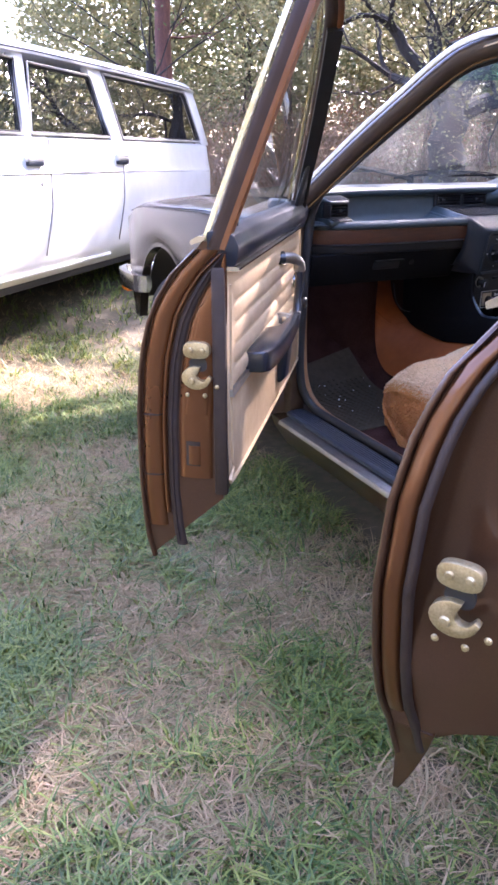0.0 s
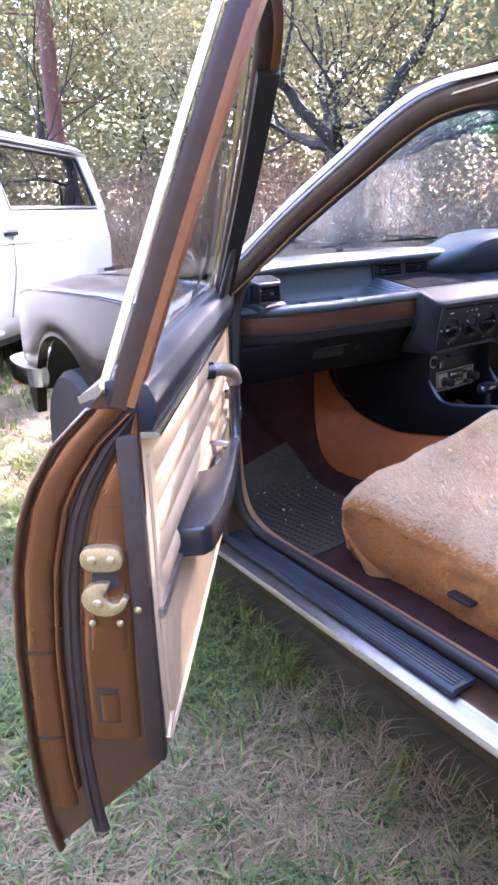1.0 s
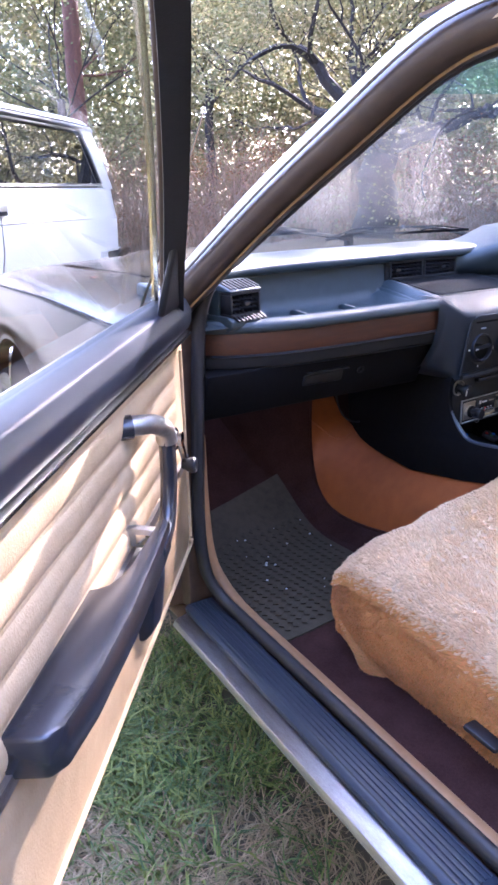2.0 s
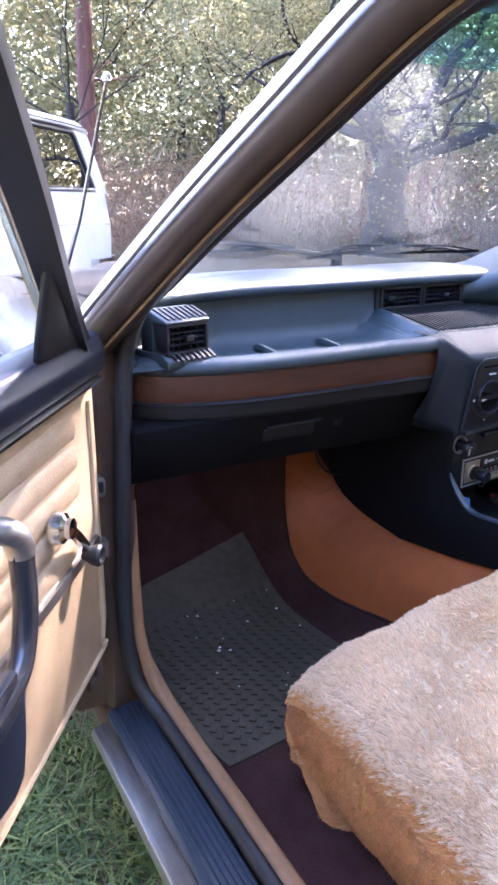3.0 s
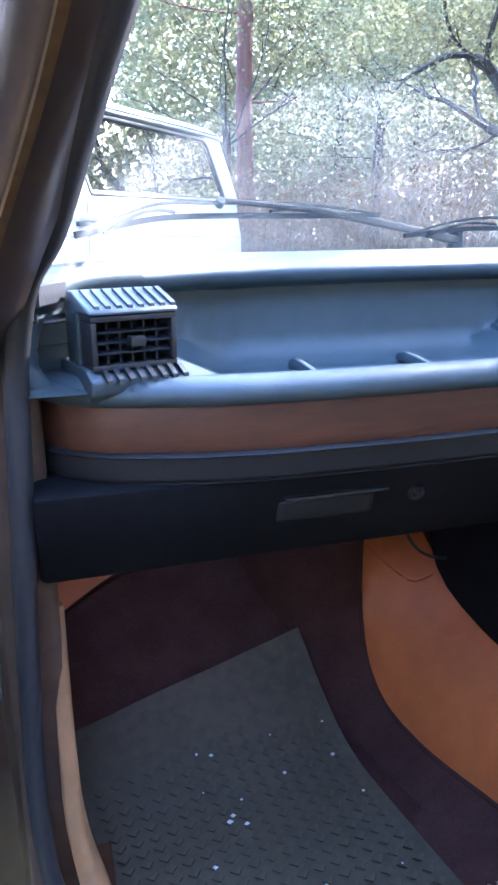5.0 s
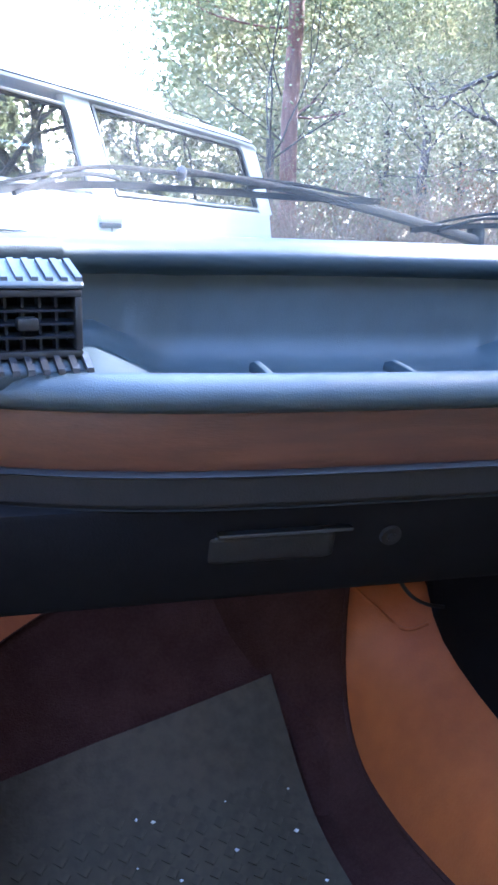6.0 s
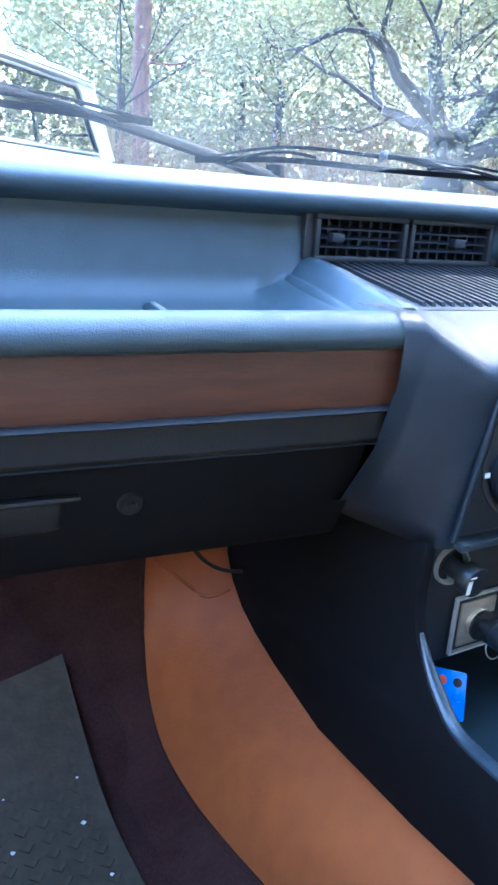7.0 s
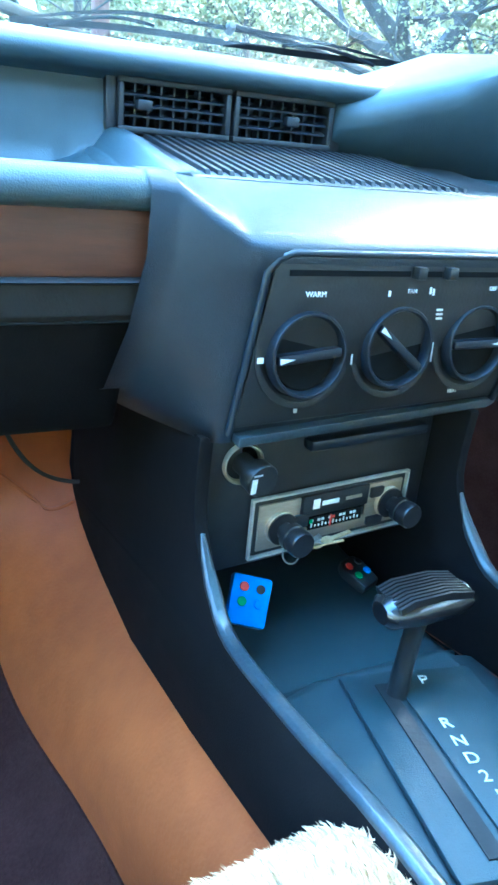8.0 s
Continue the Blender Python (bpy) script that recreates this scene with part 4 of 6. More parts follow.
part("front_lip", along([p for p in LIP if p[0] < -0.137], [(0.004, 0.9245), (-0.002, 0.928), (-0.003, 0.936), (0.002, 0.944), (0.011, 0.9485), (0.022, 0.949), (0.030, 0.945), (0.036, 0.930), (0.040, 0.912), (0.012, 0.9235)]), M_VINYL, dash, "padded grained lip of the shelf", angle=60)
STRIP_RUN, RAIL_RUN = [p for p in LIP if p[0] < -0.130], [p for p in LIP if p[0] < -0.148]
part("brown_strip", along(STRIP_RUN, [(0.008, 0.882), (0.006, 0.925), (0.030, 0.925), (0.030, 0.882)]), M_STRIP, dash, "brown wood-look strip", bevel=0.001)
part("lower_rail", along(RAIL_RUN, [(0.006, 0.8795), (0.0045, 0.8775), (0.006, 0.8575), (0.009, 0.8535), (0.05, 0.850), (0.05, 0.8835), (0.012, 0.8835)]), M_RAIL, dash, angle=50, bevel=0.001)
part("rail_bead", along(STRIP_RUN, [(0.003, 0.8785), (0.000, 0.8802), (0.003, 0.8822), (0.010, 0.8822), (0.010, 0.8785)]), M_PLASTIC, dash)
part("lid_bead", along(RAIL_RUN, [(0.010, 0.8515), (0.0075, 0.8530), (0.010, 0.8548), (0.016, 0.8548), (0.016, 0.8515)]), M_RAIL, dash)
# shelf floor, back wall and top pad
def wall_y(x):
    return interp(x, [-0.72, -0.66, -0.58, -0.48, -0.11], [0.232, 0.264, 0.316, 0.346, 0.352])
rows = []
for i in range(61):
    x = lerp(-0.700, -0.100, i / 60)
    yb = wall_y(x)
    row = []
    for j in range(15):
        k = j / 14                                          # from the lip back to the wall
        y = lerp(0.165, yb, k)
        lift = (0.018 + 0.013 * k) * (1 - min(1.0, max(0.0, (x + 0.560) / 0.062)))
        crest = 0.008 + 0.022 * k                           # the ramp beside the ribbed cover grows towards the wall
        foot = 0.050 * (0.25 + 0.75 * k)
        rise = min(1.0, max(0.0, (x + 0.134 + foot) / foot))
        ramp = crest * rise ** 1.3
        cove = 0.016 * step(0.86, 1.0, k) * (1 - rise)
        row.append((x, y, 0.921 + max(lift, ramp) + cove))
    row += [(x, yb + 0.004, 0.955), (x, yb + 0.006, 0.985), (x, yb + 0.010, 1.012), (x, yb + 0.03, 1.02)]
    row = [(p[0], p[1], max(p[2], row[q - 1][2]) if q > 14 else p[2]) for q, p in enumerate(row)]
    rows.append(row)
part("shelf", Geo().sheet(rows), M_VINYL, dash, "open parcel shelf moulded in grained vinyl", angle=50)
PADLINE = plan_curve([(-0.716, 0.180), (-0.700, 0.208), (-0.655, 0.246), (-0.57, 0.297), (-0.46, 0.325), (-0.30, 0.333), (-0.10, 0.335), (0.08, 0.335), (0.17, 0.33)])
def under_screen(g):
    """Keep the dashboard behind the foot of the curved windscreen."""
    g.v = [(max(x, -0.700), min(y, 0.570 - 0.40 * min(1.0, abs((x - CX) / 0.735)) ** 4.6), z) for x, y, z in g.v]
    return g
part("top_pad", under_screen(along(PADLINE, [(0.020, 1.010), (0.004, 1.014), (-0.002, 1.021), (0.000, 1.029), (0.010, 1.036), (0.04, 1.041), (0.12, 1.043), (0.20, 1.040), (0.27, 1.020), (0.27, 1.00), (0.05, 1.00)])), M_VINYL, dash, "padded top of the dashboard", angle=60)
part("top_fill", under_screen(Geo().loft([[(x, 0.375, 1.005), (x, 0.40, 1.036), (x, 0.50, 1.036), (x, 0.60, 1.015), (x, 0.60, 1.0)] for x in [-0.58 + 0.0705 * i for i in range(19)]])), M_VINYL, dash, angle=50)
part("dash_end", Geo().box(-0.742, -0.716, 0.235, 0.40, 0.86, 1.01), M_VINYL, dash, bevel=0.008, segs=3)
part("pad_clip", Geo().box(-0.702, -0.686, 0.186, 0.205, 0.996, 1.012), M_PLASTIC, dash, "small black clip at the end of the pad", bevel=0.003)
for x in (-0.417, -0.284):
    part("divider", Geo().prism([(0.168, 0.922), (0.315, 0.922), (0.312, 0.931), (0.296, 0.935), (0.272, 0.934), (0.168, 0.926)], "x", x - 0.0035, x + 0.0035), M_VINYL, dash, bevel=0.003)


def grille_vent(x0, x1, y, z0, z1, depth, nx, nz, lever_x, name, label):
    """Framed air outlet: dark box, slats across and upright, a ribbed lever."""
    t = 0.005
    v = part(name, Geo().box(x0, x1, y, y + depth, z0, z0 + t).box(x0, x1, y, y + depth, z1 - t, z1).box(x0, x0 + t, y, y + depth, z0 + t, z1 - t).box(x1 - t, x1, y, y + depth, z0 + t, z1 - t), M_PLASTIC, dash, label, bevel=0.0012)
    # back wall coloured black for the shade inside the outlet
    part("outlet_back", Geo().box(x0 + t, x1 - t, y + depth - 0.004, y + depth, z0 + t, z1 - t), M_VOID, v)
    for i in range(1, nz):
        z = lerp(z0 + t, z1 - t, i / nz)
        part("slat", Geo().prism([(y + 0.005, z - 0.0012), (y + 0.012, z + 0.0016), (y + 0.012, z + 0.0032), (y + 0.005, z + 0.0004)], "x", x0 + t, x1 - t), M_STACK, v)
    for i in range(1, nx):
        x = lerp(x0 + t, x1 - t, i / nx)
        part("slat", Geo().box(x - 0.0009, x + 0.0009, y + 0.008, y + 0.020, z0 + t, z1 - t), M_STACK, v)
    part("lever", Geo().box(lever_x - 0.007, lever_x + 0.007, y - 0.004, y + 0.008, (z0 + z1) / 2 - 0.004, (z0 + z1) / 2 + 0.005), M_PLASTIC, v, bevel=0.002)
    return v


# free-standing side outlet with ribbed top and foot
side = grille_vent(-0.655, -0.578, 0.166, 0.957, 1.003, 0.030, 6, 4, -0.615, "side_vent", "box-shaped side air outlet with a ribbed top")
part("vent_hood", Geo().prism([(0.164, 1.0035), (0.166, 1.008), (0.210, 1.021), (0.225, 1.021), (0.232, 1.012), (0.232, 0.945), (0.200, 0.945), (0.200, 1.0035)], "x", -0.657, -0.576), M_VINYL, side, bevel=0.0025)
for i in range(8):
    x = -0.650 + i * 0.0098
    part("rib", Geo().prism([(0.168, 1.0085), (0.169, 1.0112), (0.206, 1.0225), (0.210, 1.021)], "x", x, x + 0.0045), M_PLASTIC, side)
    part("rib", Geo().prism([(0.150, 0.9485), (0.151, 0.9520), (0.168, 0.9600), (0.172, 0.957)], "x", x + 0.002, x + 0.0065), M_PLASTIC, side)
part("vent_foot", Geo().prism([(0.158, 0.938), (0.158, 0.9500), (0.174, 0.9585), (0.25, 0.9585), (0.25, 0.930), (0.170, 0.930)], "x", -0.660, -0.572), M_VINYL, side, bevel=0.003)

side.matrix_local = Matrix.Translation((-0.612, 0.197, 0)) @ pose(0, 0, 0, 0, 0, 13) @ Matrix.Translation((0.615, -0.19, 0)) @ side.matrix_local
part("end_roll", Geo().sweep(smooth_path([(-0.590, 0.292, 1.026), (-0.650, 0.256, 1.025), (-0.684, 0.228, 1.014), (-0.699, 0.210, 0.990), (-0.703, 0.200, 0.962), (-0.692, 0.198, 0.938)], 5), [(0.015 * math.cos(a * math.pi / 5), 0.013 * math.sin(a * math.pi / 5)) for a in range(10)]), M_VINYL, dash, "padded roll from the top pad down to the lip", angle=70)
# middle outlets above a ribbed cover
grille_vent(-0.108, -0.002, 0.347, 0.968, 1.012, 0.03, 8, 4, -0.085, "centre_vent", "slatted centre air outlet with a ribbed lever")
grille_vent(0.002, 0.108, 0.347, 0.968, 1.012, 0.03, 8, 4, 0.062, "centre_vent", "slatted centre air outlet with a ribbed lever")
part("vent_surround", Geo().box(-0.118, 0.122, 0.352, 0.39, 0.955, 0.968).box(-0.118, 0.122, 0.352, 0.39, 1.012, 1.022).box(-0.118, -0.108, 0.352, 0.39, 0.968, 1.012).box(0.108, 0.122, 0.352, 0.39, 0.968, 1.012), M_PLASTIC, dash, bevel=0.002)
cover = part("ribbed_cover", Geo().prism([(0.352, 0.920), (0.352, 0.965), (0.192, 0.9445), (0.192, 0.90)], "x", -0.098, 0.24), M_PLASTIC, dash, bevel=0.001)
for i in range(26):
    x = -0.085 + i * 0.0098
    part("rib", Geo().prism([(0.348, 0.963), (0.347, 0.968), (0.203, 0.9492), (0.201, 0.945)], "x", x, x + 0.004), M_PLASTIC, cover)
part("cover_cheek", Geo().loft([[(-0.148, y, 0.921), (-0.136, y, z - 0.016), (-0.132, y, z - 0.0125), (-0.1275, y, z - 0.0118), (-0.1165, y, z + 0.003), (-0.1125, y, z + 0.0052), (-0.102, y, z + 0.0052), (-0.097, y, z), (-0.090, y, 0.921)] for y, z in ((0.356, 0.966), (0.30, 0.960), (0.24, 0.950), (0.188, 0.9415))]), M_VINYL, dash, "raised cheek beside the ribbed cover", bevel=0.0008, angle=35)

# heater stack: bulging block with a flat control face, its cheek running back into the shelf's lip
SECT_IN = [(0.21, 0.9475), (0.172, 0.9493), (0.145, 0.9490), (0.1355, 0.9445), (0.1310, 0.9365), (0.1320, 0.900), (0.1380, 0.850), (0.162, 0.800), (0.22, 0.775), (0.28, 0.770)]
SECT_EDGE = [(0.21, 0.9475), (0.165, 0.9385), (0.124, 0.9195), (0.1125, 0.9130), (0.1085, 0.905), (0.1140, 0.888), (0.1180, 0.840), (0.1230, 0.785), (0.127, 0.766), (0.20, 0.764)]
SECT_FACE = [(0.21, 0.9475), (0.160, 0.9370), (0.119, 0.9180), (0.1085, 0.9115), (0.1040, 0.904), (0.1105, 0.889), (0.1145, 0.840), (0.1185, 0.785), (0.120, 0.766), (0.20, 0.764)]
def swing(x, z):
    """The stack's lower part turns towards the driver."""
    return 0.085 * (x + 0.09) * min(1.0, max(0.0, (0.875 - z) / 0.10)) if x > -0.09 else 0.0
def stack_column(x, sect, splay):
    return [(x + splay * max(0.0, 0.905 - z) / 0.14, y + swing(x, z), z) for y, z in sect]
def half_sect(p, q, k):
    return [(lerp(a[0], b[0], k), lerp(a[1], b[1], k)) for a, b in zip(p, q)]
cols = [stack_column(-0.150, SECT_IN, -0.026)]
for i in range(13):
    k = i / 12
    cols.append(stack_column(lerp(-0.132, -0.087, k), half_sect(SECT_IN, SECT_EDGE, k ** 0.85), lerp(-0.026, -0.014, k)))
cols += [stack_column(-0.081, half_sect(SECT_EDGE, SECT_FACE, 0.7), -0.014), stack_column(-0.074, SECT_FACE, -0.014)]
cols += [stack_column(lerp(-0.06, 0.172, i / 5), SECT_FACE, lerp(-0.012, 0.010, i / 5)) for i in range(6)]
cols += [stack_column(0.182, half_sect(SECT_EDGE, SECT_FACE, 0.5), 0.010), stack_column(0.19, SECT_EDGE, 0.010), stack_column(0.245, SECT_IN, 0.0)]
part("heater_block", Geo().sheet(cols), M_BLOCK, dash, "black padded block holding the heater controls", angle=75)
face = part("control_face", Geo().add([(-0.070, 0.1125, 0.902), (0.172, 0.1125, 0.902), (0.176, 0.1185 + swing(0.176, 0.78), 0.780), (-0.088, 0.1185, 0.780), (-0.070, 0.1060, 0.902), (0.172, 0.1060, 0.902), (0.176, 0.1139 + swing(0.176, 0.78), 0.780), (-0.088, 0.1139, 0.780)],
     [(0, 1, 2, 3), (7, 6, 5, 4), (0, 4, 5, 1), (1, 5, 6, 2), (2, 6, 7, 3), (3, 7, 4, 0)]), M_PLASTIC, dash, "black heater control panel", bevel=0.002)
part("face_frame", Geo().tube([(-0.0905, 0.1160, 0.775), (-0.082, 0.1120, 0.84), (-0.0755, 0.1080, 0.893), (-0.069, 0.1065, 0.9025), (-0.058, 0.1060, 0.9060), (0.16, 0.1060, 0.9060), (0.170, 0.1065, 0.9025), (0.176, 0.1080, 0.893), (0.180, 0.1120 + swing(0.18, 0.84), 0.84), (0.184, 0.1160 + swing(0.184, 0.775), 0.775)], 0.0028, 8), M_BLOCK, dash, "rounded rim of the control panel", angle=60)
FT = -3.8                                               # lean of the control face
def on_face(x, z, out=0.0):
    y = lerp(0.1135, 0.1065, (z - 0.787) / 0.106) + swing(x, z) - out
    return Matrix.Translation((x, y, z)) @ pose(0, 0, 0, 90 + FT, 0, math.degrees(math.atan(0.085 * min(1.0, max(0.0, (0.875 - z) / 0.10)))))
for x0, x1 in ((-0.060, 0.040), (0.0515, 0.069), (0.081, 0.165)):
    part("slide_slot", Geo().box(x0, x1, -0.0020, 0.0020, -0.001, 0.0012), M_VOID, face, m=on_face(0, 0.893))
for x in (0.046, 0.075):
    part("slide_lever", Geo().box(-0.004, 0.004, -0.004, 0.005, 0, 0.008), M_PLASTIC, face, m=on_face(x, 0.8935), bevel=0.001)
for k, (x, turn) in enumerate(((-0.038, 5), (0.042, -38), (0.122, 0))):
    z = 0.8345 if k == 0 else 0.8365
    d = part("dial", Geo().lathe([(0.0318, 0.0), (0.0318, 0.008), (0.0306, 0.010), (0.0288, 0.010), (0.0278, 0.008), (0.0272, 0.001), (0.001, 0.001)], Matrix.Identity(4), 40), M_STACK, face, "round heater knob with a cross bar", m=on_face(x, z) @ pose(0, 0, 0, 0, 0, turn))
    part("cross_bar", Geo().prism([(-0.0262, 0.001), (-0.0262, 0.0105), (0.0262, 0.0105), (0.0262, 0.001)], "y", -0.0034, 0.0034), M_STACK, d, bevel=0.0012)
    # shallow bowl floor, blackened to give the hollow its shade
    part("dial_bowl", Geo().lathe([(0.0268, 0.0012), (0.0255, 0.0026), (0.001, 0.0026)], Matrix.Identity(4), 32), M_VOID, d, "hollow of the knob, its shade put into the colour")
    part("pointer", Geo().add([(-0.0255, -0.0022, 0.0109), (-0.013, 0, 0.0109), (-0.0255, 0.0022, 0.0109)] if k < 2 else [(0.0255, -0.0022, 0.0109), (0.013, 0, 0.0109), (0.0255, 0.0022, 0.0109)], [(0, 1, 2)]), M_MARK, d, fix=False)
    part("dial_ring", Geo().lathe([(0.0405, 0.0), (0.0405, 0.0012), (0.0375, 0.0016), (0.0355, 0.0012), (0.0355, 0.0)], Matrix.Identity(4), 40), M_PLASTIC, face, m=on_face(x, z))
letters("WARM", 0.0054, M_MARK, face, on_face(-0.038, 0.8785, 0.0022))
letters("FAN", 0.0044, M_MARK, face, on_face(0.044, 0.8805, 0.0022))
letters("DEF", 0.0044, M_MARK, face, on_face(0.122, 0.8825, 0.0022))
letters("HEAT", 0.0044, M_MARK, face, on_face(0.122, 0.7915, 0.0022))
for x, z, w, h in ((-0.0745, 0.832, 0.005, 0.004), (-0.038, 0.7915, 0.003, 0.006), (0.0235, 0.879, 0.002, 0.004), (0.0605, 0.881, 0.0018, 0.005), (0.0635, 0.880, 0.0018, 0.005), (0.0745, 0.866, 0.006, 0.0016), (0.0755, 0.8625, 0.006, 0.0016), (0.0765, 0.859, 0.006, 0.0016), (0.003, 0.8345, 0.0014, 0.019), (0.0805, 0.834, 0.0012, 0.022)):
    part("scale_mark", Geo().box(-w / 2, w / 2, -h / 2, h / 2, 0, 0.0006), M_MARK, face, m=on_face(x, z, 0.0022))
part("lower_edge", Geo().sweep([(-0.084, 0.118, 0.7705), (0.05, 0.118 + swing(0.05, 0.77), 0.7725), (0.176, 0.118 + swing(0.176, 0.77), 0.7745)], [(-0.006, -0.0035), (0.006, -0.005), (0.007, 0.003), (-0.006, 0.004)]), M_WORN, dash, "polished lower edge of the heater stack", bevel=0.001)

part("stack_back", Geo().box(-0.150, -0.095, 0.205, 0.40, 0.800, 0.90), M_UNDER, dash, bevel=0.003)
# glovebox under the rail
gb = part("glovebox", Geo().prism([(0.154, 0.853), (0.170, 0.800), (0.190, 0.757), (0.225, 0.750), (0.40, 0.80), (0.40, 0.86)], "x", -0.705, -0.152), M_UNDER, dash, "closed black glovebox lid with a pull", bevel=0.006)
part("glovebox_pull", Geo().loft([[(x, 0.164 + s, 0.826), (x, 0.157 + s, 0.822), (x, 0.163 + s, 0.800), (x, 0.173 + s, 0.796)] for x, s in ((-0.484, 0.006), (-0.476, 0.003), (-0.390, 0.003), (-0.382, 0.006))]), M_RAIL, gb, bevel=0.003)
part("glovebox_pull_edge", Geo().box(-0.478, -0.372, 0.1535, 0.164, 0.8255, 0.8285), M_PLASTIC, gb, bevel=0.001)
part("glovebox_lock", Geo().lathe([(0.001, 0.007), (0.0035, 0.007), (0.004, 0.004), (0.0085, 0.0045), (0.0095, 0.0)], pose(-0.336, 0.1665, 0.816, 106, 0, 0), 18), M_RAIL, gb)
part("loose_cable", Geo().tube(smooth_path([(-0.215, 0.42, 0.70), (-0.190, 0.435, 0.640), (-0.165, 0.44, 0.606), (-0.135, 0.44, 0.590), (-0.108, 0.44, 0.588), (-0.098, 0.46, 0.60)], 5), 0.0026, 6), M_RUBBER, dash)

# driver's side: instrument hood and lower panel
part("instrument_hood", Geo().loft([[(x, 0.315 + f, 0.945), (x, 0.255 + f, z - 0.03), (x, 0.255 + f, z - 0.008), (x, 0.275 + f, z), (x, 0.42, z + 0.008), (x, 0.56, 1.02), (x, 0.56, 0.94)]
     for x, z, f in ((0.112, 1.016, 0.085), (0.15, 1.028, 0.055), (0.20, 1.045, 0.020), (0.27, 1.070, 0.0), (0.40, 1.080, 0.0), (0.62, 1.078, 0.0), (0.72, 1.05, 0.03))]), M_VINYL, dash, "padded hood over the instruments", angle=60)
part("driver_panel", Geo().prism([(0.16, 0.75), (0.16, 0.93), (0.30, 0.955), (0.42, 0.95), (0.42, 0.75)], "x", 0.24, 0.76), M_VINYL, dash, bevel=0.008)
wheel_th = thing("steering_wheel", "black steering wheel before the instruments", "steering wheel", m=pose(0.43, 0.02, 0.93, -62, 0, 0))
part("wheel_rim", Geo().lathe([(0.190 + 0.012 * math.cos(a), 0.012 * math.sin(a)) for a in [2 * math.pi * i / 10 for i in range(11)]], Matrix.Identity(4), 40), M_PLASTIC, wheel_th)
part("spoke", Geo().box(-0.185, 0.185, -0.025, 0.02, -0.01, 0.008), M_PLASTIC, wheel_th, bevel=0.006)
part("boss", Geo().lathe([(0.001, 0.012), (0.05, 0.010), (0.06, 0.0), (0.04, -0.10), (0.03, -0.24), (0.001, -0.24)], Matrix.Identity(4), 24), M_PLASTIC, wheel_th)

# ---- centre console, radio, selector ----
console = thing("centre_console", "black moulded centre console with an open tray", "console")
RIM = smooth_path([(0.126, 0.770, 0), (0.128, 0.715, 0), (0.118, 0.685, 0), (0.090, 0.655, 0), (0.055, 0.638, 0), (-0.03, 0.646, 0), (-0.14, 0.664, 0), (-0.30, 0.668, 0)], 4)
SIDE = [(p.x, p.y) for p in RIM] + [(-0.30, 0.605), (-0.10, 0.580), (-0.03, 0.564), (0.08, 0.540), (0.23, 0.516), (0.336, 0.523), (0.39, 0.531), (0.43, 0.542), (0.462, 0.562), (0.486, 0.591), (0.505, 0.66), (0.51, 0.78)]
# console sides coloured darker than the dash vinyl to hold their shade
part("console_side", Geo().loft([[(x + (0.012 * (z < 0.60) if k == 0 else 0) * -1, y, z) for y, z in SIDE] for k, x in enumerate((-0.108, -0.096))]), M_UNDER, console, "black side of the console, darkened for its shade", bevel=0.002)
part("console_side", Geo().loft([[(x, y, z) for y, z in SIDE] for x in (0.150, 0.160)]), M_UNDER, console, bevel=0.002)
for x in (-0.102, 0.155):
    part("console_rim", Geo().sweep([(x, p.x, p.y) for p in RIM[7:]], [(-0.006, -0.004), (0.006, -0.004), (0.006, 0.001), (0.003, 0.0035), (-0.003, 0.0035), (-0.006, 0.001)], up=(0, -0.6, 0.8), scales=[min(1.0, 0.35 + 0.16 * i) for i in range(len(RIM) - 7)]), M_WORN, console, "worn shiny edge of the console", bevel=0.001)
TURNED = Matrix.Translation((-0.05, 0.146, 0)) @ pose(0, 0, 0, 0, 0, 5.5) @ Matrix.Translation((0.05, -0.146, 0))
part("radio_panel", Geo().box(-0.094, 0.150, 0.150, 0.19, 0.636, 0.770), M_PLASTIC, console, bevel=0.003, m=TURNED)
part("panel_ledge", Geo().box(0.000, 0.132, 0.138, 0.152, 0.739, 0.749), M_PAD, console, bevel=0.003, m=TURNED)
part("tray", Geo().prism([(0.30, 0.51), (0.30, 0.546), (0.18, 0.538), (0.09, 0.540), (0.078, 0.55), (0.07, 0.51)], "x", -0.095, 0.149), M_VINYL, console, bevel=0.004)
part("tray_back", Geo().box(-0.095, 0.149, 0.29, 0.31, 0.54, 0.62), M_PLASTIC, console)
sel = part("selector_housing", Geo().loft([[(-0.094, y, z - 0.05), (-0.094, y, z), (-0.050 + 0.23 * (y - 0.05), y, z + 0.004), (-0.020 + 0.23 * (y - 0.05), y, z + 0.016), (0.112 + 0.1 * (y - 0.05), y, z + 0.016), (0.132, y, z + 0.004), (0.149, y, z), (0.149, y, z - 0.05)]
     for y, z in ((0.075, 0.545), (0.060, 0.556), (-0.05, 0.568), (-0.16, 0.580), (-0.30, 0.592))]), M_VINYL, console, "sloping selector housing", bevel=0.004)
def on_sel(x, y, lift=0.0):
    z = interp(-y, [-0.075, -0.060, 0.05, 0.16, 0.30], [0.545, 0.556, 0.568, 0.580, 0.592]) + 0.016 + lift
    return pose(x, y, z, -6.5, 0, -13)
part("selector_frame", Geo().box(-0.026, 0.092, -0.100, 0.100, 0, 0.006), M_VINYL, sel, m=on_sel(0.002, -0.045), bevel=0.003)
part("selector_slot", Geo().box(-0.006, 0.006, -0.085, 0.085, 0, 0.0012), M_RUBBER, sel, m=on_sel(0.006, -0.048, 0.0062))
